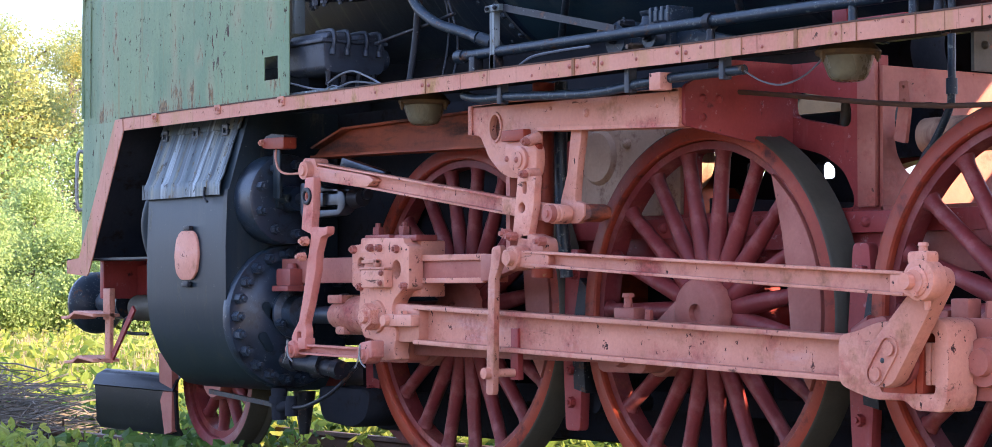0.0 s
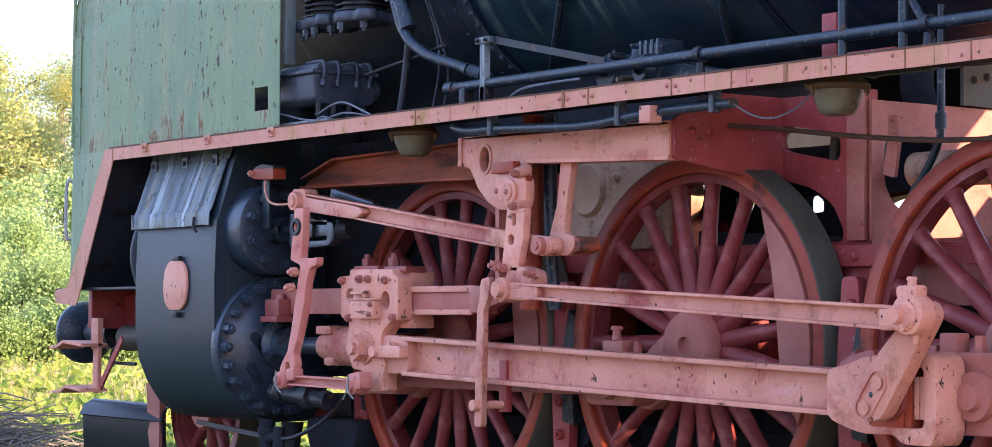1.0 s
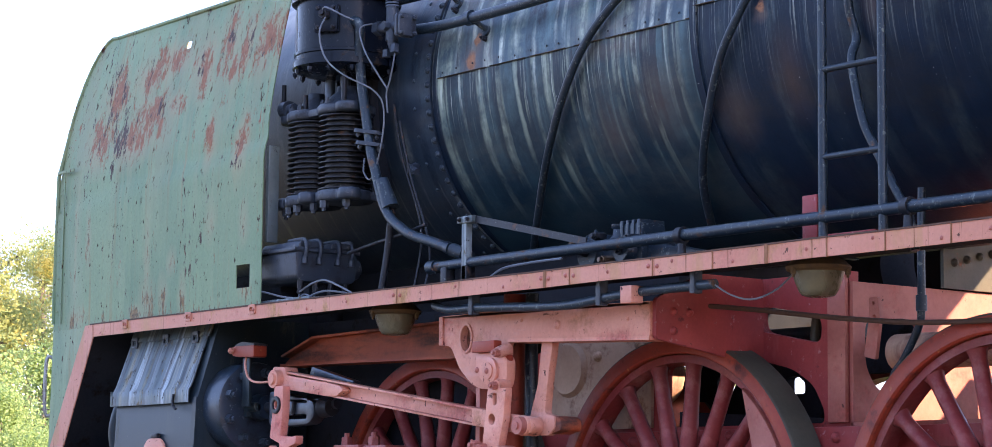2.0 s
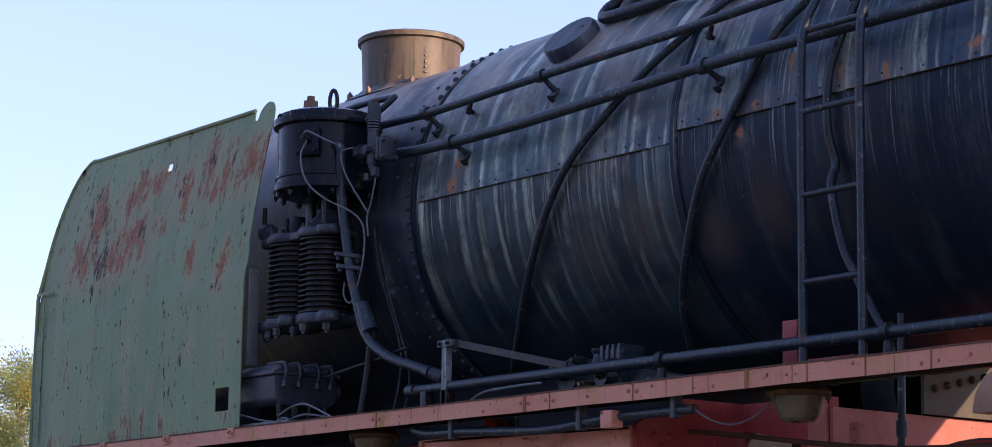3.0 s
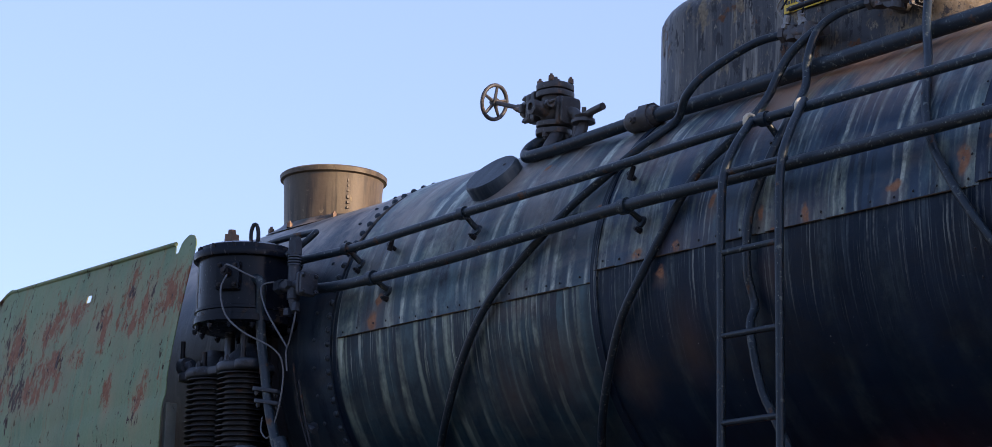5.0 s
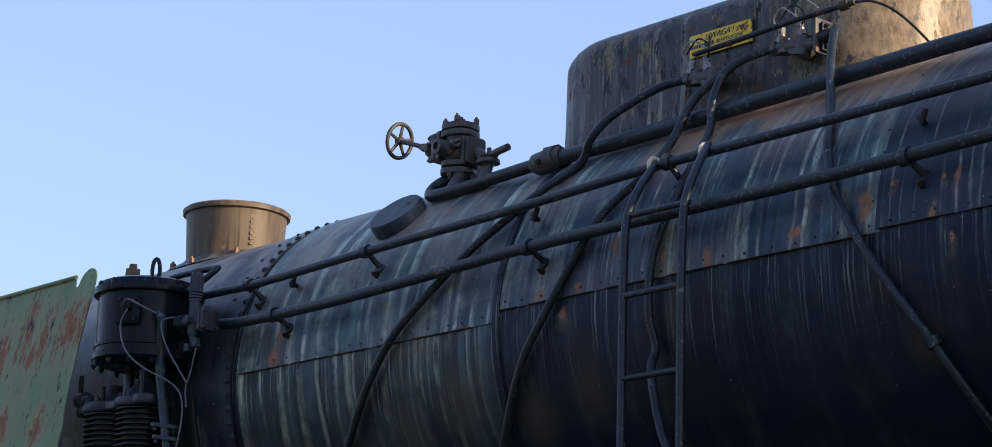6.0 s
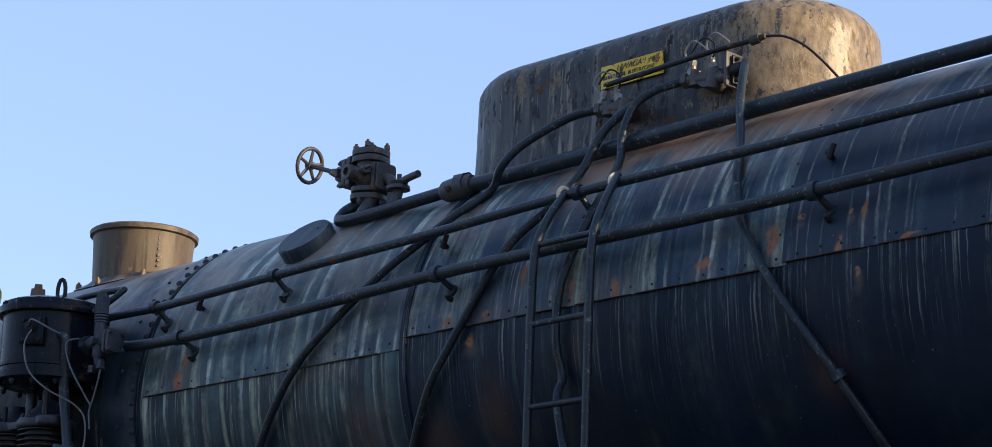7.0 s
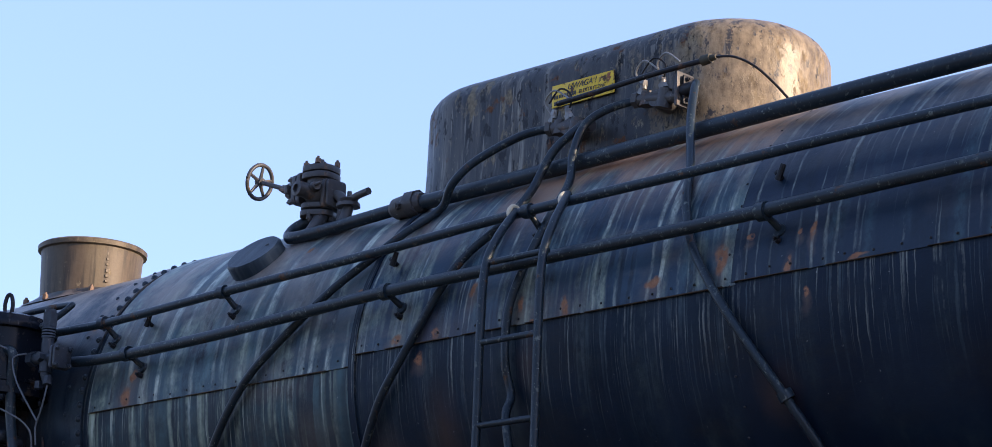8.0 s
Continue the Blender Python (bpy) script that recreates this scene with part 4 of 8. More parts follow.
rod(bm, (VX - 0.24, VY, 4.545), (VX - 0.31, VY, 4.573), 0.03, 0.022, 12)
box(bm, VX - 0.215, VX - 0.19, VY - 0.075, VY + 0.075, 4.51, 4.56, 0.01)
bonnet = part("bonnet", bm, M_VALVE, valve)
bolts(bonnet, [(VX - 0.15, VY + a, z) for a in (-0.055, 0.055) for z in (4.462, 4.585)], (-1, 0, 0), 0.018, 0.035, M_VALVE)
bolts(bonnet, [(VX - 0.215, VY + a, 4.535) for a in (-0.058, 0.058)], (-1, 0, 0.2), 0.014, 0.04, M_BRASS)
WX, WZ = -1.03, 4.65
part("spindle", rod(B(), (VX - 0.29, VY, 4.568), (WX, VY, WZ), 0.013, None, 10), M_VALVE, valve)
wheel_m = aim((WX, VY, WZ), (-1.0, -0.12, 0.25))
bm = B()
tube(bm, [(0.095 * math.cos(k * math.pi / 12), 0.095 * math.sin(k * math.pi / 12), 0) for k in range(25)], 0.0115, 8, straight=True)
for k in range(5):
    a = k * 2 * math.pi / 5 + 0.3
    rod(bm, (0.015 * math.cos(a), 0.015 * math.sin(a), 0), (0.094 * math.cos(a), 0.094 * math.sin(a), 0), 0.0105, 0.008, 6)
rod(bm, (0, 0, -0.02), (0, 0, 0.02), 0.024, 0.02, 10)
part("handwheel", bm, M_VALVE, valve, "five-spoked iron handwheel", at=wheel_m)
bm = tube(B(), [(VX + 0.05, VY, 4.46), (VX + 0.14, VY, 4.455), (VX + 0.19, VY, 4.40), (VX + 0.2, VY - 0.02, 4.25)], 0.03, 12)
plate(bm, rounded([(VY - 0.07, 4.385), (VY + 0.07, 4.385), (VY + 0.07, 4.545), (VY - 0.07, 4.545)], 0.025), VX + 0.085, VX + 0.11, plane="yz", bev=0.004)
plate(bm, rounded([(VY - 0.065, 4.39), (VY + 0.065, 4.39), (VY + 0.065, 4.54), (VY - 0.065, 4.54)], 0.025), VX + 0.118, VX + 0.135, plane="yz", bev=0.004)
part("side_branch", bm, M_VALVE, valve)
part("drain_stub", rod(rod(B(), (VX + 0.05, VY - 0.02, 4.36), (VX + 0.06, -0.66, 4.235), 0.034, 0.03, 12), (VX + 0.04, VY - 0.03, 4.345), (VX + 0.045, VY - 0.05, 4.325), 0.046, 0.042, 8), M_VALVE, valve)
bm = rod(B(), (-0.2, -0.66, 4.225), (-0.2, -0.62, 4.345), 0.032, 0.028, 12)
rod(bm, (-0.2, -0.62, 4.345), (-0.2, -0.62, 4.365), 0.062, 0.058, 14)
rod(bm, (-0.2, -0.62, 4.365), (-0.2, -0.62, 4.385), 0.036, 0.05, 14)
rod(bm, (-0.2, -0.62, 4.385), (-0.2, -0.62, 4.43), 0.014, 0.012, 8)
tube(bm, [(-0.28, -0.62, 4.365), (-0.18, -0.62, 4.385), (-0.12, -0.63, 4.392), (-0.03, -0.64, 4.398)], 0.02, 8)
part("drain_cock", bm, M_VALVE, valve)

# round washout lid on the shoulder
bm = B()
p = on_boiler(-0.72, 44.2, RB_ - 0.03)
w = p - Vector((-0.76, -0.01, ZC))
spin(bm, [(0, 0.16), (0.085, 0.16), (0.1, 0.15), (0.1, 0.0)], (0, 0, 0), "z", 40)
lid = part("washout_lid", bm, M_SMOKEBOX, loco, "dark round washout lid on the boiler shoulder", at=aim(p, w))
bolts(lid, [Vector((0.07, 0.05, 0.1))], (0, 0, 1), 0.012, 0.006, M_INK, "rivet")

# handrails with their stanchions
RAIL1 = [(-2.06, 24.3), (-1.86, 24.0), (-1.5, 23.8), (-0.61, 25.5), (0.49, 27.3), (1.44, 29.6), (2.43, 30.2), (3.4, 31.0), (4.4, 31.2), (6.2, 31.4)]
RAIL2 = [(-1.84, 13.6), (-1.5, 12.4), (-0.75, 12.4), (0.0, 13.6), (0.68, 14.8), (1.31, 15.0), (2.6, 15.1), (4.0, 16.4), (6.2, 17.0)]
for run, r, stands, name in ((RAIL1, 0.0235, ((-1.62, 24), (-0.62, 25.5), (1.5, 29.6), (4.3, 31.2)), "upper_handrail"), (RAIL2, 0.029, ((-1.28, 12.4), (0.7, 14.8), (2.93, 15.2)), "lower_handrail")):
    rail = part(name, tube(B(), [on_boiler(x, d, 1.19) for x, d in run], r, 12), M_BLACK, loco, "black painted boiler handrail pipe")
    for x, d in stands:
        bm = rod(B(), on_boiler(x, d, 1.185), on_boiler(x + 0.02, d - 2.0, RB_ - 0.01), 0.013, 0.017, 10)
        c = on_boiler(x, d, 1.19)
        rod(bm, c - Vector((0.022, 0, 0)), c + Vector((0.022, 0, 0)), r + 0.011, None, 14)
        foot = on_boiler(x + 0.02, d - 2.0, RB_)
        rod(bm, foot, foot + (foot - Vector((foot.x, 0, ZC))).normalized() * 0.02, 0.034, 0.028, 10)
        stand = part("stanchion", bm, M_BLACK, rail)
        bolts(stand, [on_boiler(x + 0.02, d - 4.4, RB_ + 0.005)], lambda p: (0, p.y, p.z - ZC), 0.016, 0.03, M_IRON)
for x, d in ((-1.32, 24.5), (0.57, 27.1), (2.89, 27.4)):
    p = on_boiler(x, d, RB_)
    n = (p - Vector((x, 0, ZC))).normalized()
    bm = rod(rod(B(), p, p + n * 0.06, 0.012, 0.012, 8), p + n * 0.05 - Vector((0, 0, 0.03)), p + n * 0.05 + Vector((0.03, 0, 0.035)), 0.016, 0.012, 8)
    part("cladding_lug", bm, M_IRON, boiler)

# boiler ladder
LY = -1.3
ladder = part("ladder_rail", tube(B(), [(1.49, LY, 2.12), (1.49, LY, 2.9), (1.49, LY, 3.35), (1.475, LY + 0.03, 3.62), (1.46, LY + 0.12, 3.79), (1.43, LY + 0.26, 3.94)], 0.02, 10), M_BLACK, loco, "black tubular boiler ladder rail hooked over the handrail")
part("ladder_rail", tube(B(), [(1.84, LY, 2.12), (1.84, LY, 2.9), (1.84, LY, 3.35), (1.825, LY + 0.03, 3.62), (1.80, LY + 0.12, 3.80), (1.74, LY + 0.27, 3.97)], 0.02, 10), M_BLACK, loco, "black tubular boiler ladder rail hooked over the handrail")
for z in (2.52, 2.90, 3.27, 3.645):
    part("ladder_rung", rod(B(), (1.485, LY + max(0.0, z - 3.6), z), (1.84, LY + max(0.0, z - 3.6), z), 0.015, None, 10), M_BLACK, loco)
for x, d in ((1.415, 29.5), (1.73, 29.8)):
    c = on_boiler(x, d, 1.19)
    bm = tube(B(), [c + Vector((0, 0.037 * math.cos(a), 0.037 * math.sin(a))) for a in (0.3 + k * 0.45 for k in range(9))], 0.012, 8, straight=True)
    part("hook_collar", bm, M_CREAM, loco, "cream painted hook collar")

# ---- locomotive: smoke deflector ----
def lean(z):
    """How far the sheet leans in towards the boiler at a height."""
    return 0.0 if z < 3.0 else 0.1 * (z - 3.0) + 0.075 * (z - 3.0) ** 1.6


def deflector_top(x):
    if x < -5.05:
        return 3.25 + 0.81 * math.sqrt(max(1 - ((-5.05 - x) / 0.391) ** 2, 0))
    if -3.05 < x < -3.0:
        return 4.05 - 0.065 * min((x + 3.05) / 0.02, 1)
    if -3.0 <= x:
        return 3.985 + 0.1 * math.sqrt(max(1 - ((x + 2.9) / 0.1) ** 2, 0)) - (0.3 * max(x + 2.87, 0))
    return 4.05


xs = sorted({round(-5.44 + k * 0.06, 3) for k in range(44)} | {-5.436, -5.43, -5.42, -5.41, -5.35, -5.29, -5.23, -3.09, -2.935, -3.05, -3.03, -3.0, -2.985, -2.96, -2.9, -2.86, -2.835, -2.82, -2.81, -3.998, -3.946, -5.395})
bm = B()
rows, NZ = [], 36
fixed = [2.125, 2.25, 2.385]
for x in xs:
    top = deflector_top(x)
    zs = fixed + [2.385 + (top - 2.385) * k / NZ for k in range(1, NZ + 1)]
    rows.append([bm.verts.new((x, -1.5 + lean(z) + 0.006 * noise.noise((x * 1.3, 0, z * 1.3)) + 0.012 * math.exp(-((z - 3.05 - 0.06 * (x + 4)) / 0.05) ** 2), z)) for z in zs])
fs = []
for i, (a, b) in enumerate(zip(rows, rows[1:])):
    for k in range(len(a) - 1):
        if k == 1 and -3.1 < xs[i] < -2.94:
            continue
        if xs[i] == -3.998 and k == 33:
            continue
        fs.append(bm.faces.new((a[k], b[k], b[k + 1], a[k + 1])))
out = bmesh.ops.extrude_face_region(bm, geom=fs)["geom"]
bmesh.ops.translate(bm, verts=[g for g in out if isinstance(g, bmesh.types.BMVert)], vec=(0, 0.006, 0))


# where the paint has come off: along, height, half width, half height
DEFLECTOR_WEAR = [(-3.46, 3.82, 0.08, 0.14), (-2.95, 3.72, 0.15, 0.12), (-3.23, 3.75, 0.07, 0.13), (-3.37, 3.63, 0.06, 0.06), (-3.7, 3.7, 0.12, 0.12), (-4.12, 3.79, 0.2, 0.07),
                  (-4.4, 3.72, 0.18, 0.08), (-4.82, 3.62, 0.12, 0.14), (-4.3, 3.43, 0.2, 0.12), (-4.5, 3.31, 0.2, 0.1), (-4.03, 3.47, 0.1, 0.05), (-4.92, 3.38, 0.13, 0.13), (-3.47, 3.2, 0.05, 0.1), (-3.1, 3.1, 0.05, 0.12)]


DEFLECTOR_RUNS = [(-4.18, 2.45, 0.03, 0.32), (-4.17, 2.25, 0.09, 0.13), (-3.98, 2.27, 0.05, 0.12), (-3.87, 2.46, 0.05, 0.08), (-3.73, 2.27, 0.04, 0.12), (-5.1, 2.2, 0.1, 0.06),
                  (-4.98, 2.69, 0.03, 0.2), (-5.15, 2.7, 0.015, 0.35), (-4.3, 2.19, 0.1, 0.05), (-3.41, 2.67, 0.05, 0.12), (-3.02, 2.63, 0.05, 0.12), (-3.0, 2.25, 0.06, 0.06)]


def green_with_rust():
    """The green paint, flaked to brown primer along the upper half."""
    m = M_GREEN.copy()
    m.name = "flaking_green_paint"
    nt = m.node_tree
    bsdf = nt.nodes["Principled BSDF"]
    old = bsdf.inputs["Base Color"].links[0].from_socket
    vec = nt.nodes.new("ShaderNodeTexCoord").outputs["Object"]
    sep = nt.nodes.new("ShaderNodeSeparateXYZ")
    nt.links.new(vec, sep.inputs[0])
    flakes = noise_tex(nt, vec, 9.0, 15.0, 0.8, (1.0, 0.3, 0.4), (0.4, 0, 0.9))
    band = calc(nt, "MULTIPLY", ramp(nt, sep.outputs["Z"], 3.0, 3.3), ramp(nt, sep.outputs["Z"], 4.05, 3.95))
    worn = spot_mask(nt, wobbled(nt, vec, 4.0, 0.16), [((x, 0.0, z - 0.03), (rx * 1.75, 0.0, rz * 2.1)) for x, z, rx, rz in DEFLECTOR_WEAR], 0.0, 1.15)
    col = blend(nt, calc(nt, "MULTIPLY", worn, ramp(nt, noise_tex(nt, vec, 6.0, 8.0, 0.7, (1, 0.3, 0.5), (2, 0, 4)), 0.3, 0.5)), old, (0.27, 0.2, 0.105))
    run = noise_tex(nt, vec, 1.0, 4.0, 0.6, (9.0, 1.0, 0.7), (2.1, 0, 0.4))
    col = blend(nt, calc(nt, "MULTIPLY", ramp(nt, run, 0.46, 0.64), calc(nt, "MULTIPLY", ramp(nt, sep.outputs["Z"], 2.5, 3.2), 0.5)), col, (0.21, 0.2, 0.11))
    amount = calc(nt, "ADD", calc(nt, "MULTIPLY", band, 0.045), calc(nt, "MULTIPLY", worn, 0.15))
    f = ramp(nt, calc(nt, "ADD", flakes, amount), 0.64, 0.65)
    fine = noise_tex(nt, vec, 40.0, 4.0, 0.6)
    col = blend(nt, f, col, blend(nt, ramp(nt, fine, 0.3, 0.7), (0.155, 0.056, 0.02), (0.25, 0.1, 0.042)))
    pits = noise_tex(nt, vec, 17.0, 9.0, 0.75, (1.0, 0.3, 0.36), (5.5, 0, 1.3))
    lanes = ramp(nt, noise_tex(nt, vec, 1.0, 3.0, 0.5, (5.0, 1.0, 0.9), (3.3, 0, 0.7)), 0.48, 0.66)
    p = ramp(nt, calc(nt, "ADD", pits, calc(nt, "ADD", calc(nt, "MULTIPLY", lanes, 0.1), calc(nt, "MULTIPLY", worn, 0.075))), 0.655, 0.665)
    col = blend(nt, p, col, (0.045, 0.022, 0.012))
    drips = noise_tex(nt, vec, 1.0, 9.0, 0.75, (24.0, 1.0, 5.0), (1.1, 0, 0.3))
    runs = spot_mask(nt, wobbled(nt, vec, 6.0, 0.08), [((x, 0.0, z), (rx * 1.4, 0.0, rz * 1.3)) for x, z, rx, rz in DEFLECTOR_RUNS], 0.1, 1.2)
    low = ramp(nt, sep.outputs["Z"], 2.3, 2.14)
    col = blend(nt, calc(nt, "MULTIPLY", runs, 0.55), col, (0.25, 0.225, 0.13))
    g = ramp(nt, calc(nt, "ADD", drips, calc(nt, "ADD", calc(nt, "MULTIPLY", low, 0.09), calc(nt, "MULTIPLY", runs, 0.13))), 0.63, 0.665)
    col = blend(nt, calc(nt, "MULTIPLY", g, 0.9), col, blend(nt, ramp(nt, fine, 0.35, 0.6), (0.05, 0.028, 0.018), (0.19, 0.11, 0.045)))
    bsdf.inputs["Specular IOR Level"].default_value = 0.15
    bump = bsdf.inputs["Normal"].links[0].from_node
    old_height = bump.inputs["Height"].links[0].from_socket
    lost = plain(nt, "MAXIMUM", f, p)
    nt.links.new(plain(nt, "SUBTRACT", old_height, plain(nt, "MULTIPLY", lost, 0.6)), bump.inputs["Height"])
    bump.inputs["Strength"].default_value = 0.5
    nt.links.new(col, bsdf.inputs["Base Color"])
    return m


M_FLAKE = green_with_rust()
deflector = part("smoke_deflector", bm, M_FLAKE, loco, "tall green smoke deflector sheet flaking to rusty brown")
edge = [(x, -1.5 + lean(deflector_top(x)), deflector_top(x)) for x in xs if x <= -3.05]
edge = [(-5.445, -1.5, 2.17), (-5.445, -1.5, 2.7), (-5.444, -1.497, 3.15)] + edge[1:]
part("edge_bead", tube(B(), edge, 0.014, 8, straight=True), M_FLAKE, deflector)
bm = box(B(), -5.44, -5.2, -1.512, -1.506, 3.165, 3.185, 0.002)
part("seam_strip", bm, M_FLAKE, deflector)
bm = box(B(), -5.335, -5.325, -1.511, -1.504, 2.17, 3.16, 0.002)
part("seam_strip", bm, M_FLAKE, deflector)
bolts(deflector, [(-5.39, -1.503, 2.25 + k * 0.11) for k in range(8)], (0, -1, 0), 0.009, 0.006, M_FLAKE, "rivet")
bm = box(B(), -2.83, -2.80, -1.47, -1.40, 2.50, 3.06, 0.004)
part("rear_stay", bm, M_GALV, deflector, "bare grey stay strip behind the sheet")
bm = plate(B(), [(-5.45, 2.155), (-4.94, 2.12), (-5.39, 1.26), (-5.47, 1.26)], -1.497, -1.490)
part("lower_apron", bm, M_GREEN, deflector, "green painted lower apron sheet")
part("grab_rail", tube(B(), [(-5.51, -1.46, 1.95), (-5.53, -1.50, 1.93), (-5.53, -1.5, 1.6), (-5.51, -1.46, 1.58)], 0.012, 8), M_WIRE, deflector, "thin pale grab rail")

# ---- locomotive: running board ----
# board in the near-black that paints in the shade below it
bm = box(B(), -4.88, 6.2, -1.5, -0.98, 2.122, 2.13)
running_board = part("running_board", bm, M_SHADE, loco, "faded pink running board along the boiler")
bm = B()
n = 60
pts = [-4.9 + 11.1 * k / n for k in range(n + 1)]
up, lo = [], []
for x in pts:
    w = 0.003 * noise.noise((x * 2.1, 0, 0))
    up.append((x, 2.137 + w))
    lo.append((x, 2.06 + w))
plate(bm, up + lo[::-1], -1.508, -1.50)
part("valance", bm, M_VALANCE, running_board, "faded pink valance strip with rust streaks and rivets")
part("rusted_edge", plate(B(), [(x, z + 0.0005) for x, z in up] + [(x, z + 0.008) for x, z in up[::-1]], -1.512, -1.496), M_RUSTEDGE, running_board)
bm = plate(B(), [(-4.86, 2.135), (-4.96, 2.135), (-5.48, 1.25), (-5.66, 1.235), (-5.66, 1.15), (-5.36, 1.13), (-5.33, 1.16), (-4.85, 2.055)], -1.513, -1.505)
part("front_valance", bm, M_VALANCE, running_board)
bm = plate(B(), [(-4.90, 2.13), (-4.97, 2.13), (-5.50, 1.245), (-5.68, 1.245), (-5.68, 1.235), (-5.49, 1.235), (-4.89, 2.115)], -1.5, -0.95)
part("sloping_floor", bm, M_SHADE, running_board)
for x in (-4.42, -3.62, -2.88):
    bm = plate(B(), slot(x - 0.035, x + 0.035, 2.09, 2.145, 0.01), -1.517, -1.506, [slot(x - 0.02, x + 0.015, 2.105, 2.128, 0.008)], bev=0.002)
    clip = part("clip", bm, M_VALANCE, running_board)
    bolts(clip, [(x + 0.025, -1.518, 2.112)], (0, -1, 0), 0.01, 0.01, M_PINKD, "rivet")
for k, x in enumerate((-1.42, -0.17, 0.02, 0.62, 1.02, 1.36, 1.72, 2.05, 2.4, 2.75)):
    w = 0.011 if k in (1, 5) else 0.003
    bm = box(B(), x - w, x + w, -1.512, -1.507, 2.058, 2.142, 0.001)
    clip = part("seam_strip", bm, M_RUSTSTREAK, running_board, "rusty seam strip")
    if k < 4:
        bolts(clip, [(x - 0.03, -1.509, 2.105), (x + 0.03, -1.509, 2.10)], (0, -1, 0), 0.011, 0.01, M_PINKD, "rivet")
bolts(running_board, [(x, -1.509, 2.10 + 0.016 * ((k * 7) % 3 - 1)) for k, x in enumerate([-2.3, -1.9, -0.9, -0.5, 0.3, 0.75, 1.15, 1.6, 1.98, 2.35, 2.6])], (0, -1, 0), 0.009, 0.006, M_PINKD, "rivet")
bm = box(B(), -4.9, 6.2, 0.98, 1.5, 2.122, 2.13)
box(bm, -4.9, 6.2, 1.5, 1.508, 2.06, 2.137)
part("far_running_board", bm, M_SHADE, running_board)

# feed pipe along the board
pipe = part("board_pipe", tube(B(), [(-1.40, -1.3, 2.262), (-0.4, -1.3, 2.262), (0.8, -1.3, 2.262), (2.4, -1.3, 2.26), (6.2, -1.3, 2.26)], 0.0275, 14), M_BLACK, loco, "black pipe along the running board")
part("end_cap", spin(B(), [(-1.43, 0), (-1.43, 0.03), (-1.425, 0.036), (-1.36, 0.036), (-1.36, 0)], (0, -1.3, 2.262), "x", 16), M_BLACK, pipe)
for x in (0.58, 1.98):
    bm = rod(B(), (x - 0.02, -1.3, 2.262), (x + 0.02, -1.3, 2.262), 0.04, None, 14)
    rod(bm, (x, -1.3, 2.23), (x, -1.3, 2.13), 0.018, 0.026, 8)
    part("pipe_clamp", bm, M_IRON, pipe)
for x in (-1.26, -1.08):
    part("pipe_foot", box(B(), x - 0.025, x + 0.025, -1.33, -1.27, 2.13, 2.25, 0.006), M_IRON, pipe)
bm = box(B(), -1.1, -1.06, -1.33, -1.29, 2.14, 2.5, 0.004)
box(bm, -1.13, -1.0, -1.34, -1.28, 2.465, 2.50, 0.005)
bracket = part("stay_bracket", bm, M_GALV, loco, "grey angle-iron stay on the running board")
part("stay_bar", plate(B(), bar((-1.03, 2.487), (-0.1, 2.29), 0.018, 0.018), -1.315, -1.305), M_IRON, bracket)
bolts(bracket, [(-1.1, -1.342, 2.482), (-1.03, -1.342, 2.482)], (0, -1, 0), 0.012, 0.012, M_IRON)

# red upright behind the ladder
bm = box(B(), 1.18, 1.27, -1.12, -1.05, 2.13, 2.40, 0.004)
box(bm, 1.18, 1.60, -1.10, -1.07, 2.13, 2.22, 0.004)
part("red_upright", bm, M_FRAME, loco, "red painted upright bracket")

# lubricator on the board beside the barrel
bm = box(B(), -0.2, 0.12, -1.2, -0.98, 2.13, 2.30, 0.03)
spin(bm, [(-1.23, 0), (-1.23, 0.075), (-1.2, 0.095), (-1.05, 0.1), (-1.05, 0)], (-0.2, 0, 2.25), "y", 24)
spin(bm, [(-1.25, 0), (-1.25, 0.05), (-1.22, 0.07), (-1.05, 0.075), (-1.05, 0)], (0.08, 0, 2.235), "y", 20)
lub = part("lubricator", bm, M_BLACK, loco, "dark mechanical lubricator block on the running board")
bm = box(B(), 0.02, 0.18, -1.2, -1.05, 2.13, 2.37, 0.012)
for k in range(4):
    box(bm, 0.028 + 0.042 * k, 0.048 + 0.042 * k, -1.207, -1.05, 2.26, 2.385, 0.004)
part("lubricator_cap", bm, M_BLACK, lub)
bm = spin(B(), [(2.27, 0), (2.27, 0.06), (2.31, 0.055), (2.33, 0.035), (2.36, 0.03), (2.37, 0.04), (2.385, 0.04), (2.39, 0)], (-0.08, -1.12, 0), "z", 16)
part("filler", bm, M_BLACK, lub)
part("vent_spike", rod(B(), (-0.22, -1.14, 2.29), (-0.24, -1.14, 2.37), 0.014, 0.006, 8), M_BLACK, lub)
bm = plate(B(), rounded([(-0.36, 2.14), (-0.14, 2.14), (-0.14, 2.3), (-0.2, 2.34), (-0.26, 2.3)], 0.03), -1.16, -1.06, bev=0.012)
part("lubricator_foot", bm, M_BLACK, lub)
for k, (x, z) in enumerate(((-0.26, 2.29), (-0.2, 2.25), (-0.1, 2.32), (0.03, 2.27), (0.08, 2.235), (0.15, 2.29), (-0.04, 2.2))):
    bm = rod(B(), (x, -1.2, z), (x, -1.265, z), 0.024, 0.02, 6)
    rod(bm, (x, -1.265, z), (x, -1.285, z), 0.014, 0.012, 8)
    part("oil_union", bm, M_BRASS if k % 3 == 0 else M_IRON, lub)
bm = plate(B(), [(0.12, 2.13), (0.72, 2.13), (0.72, 2.17), (0.12, 2.29)], -1.16, -1.0)
part("drip_tray", bm, M_BLACK, lub)

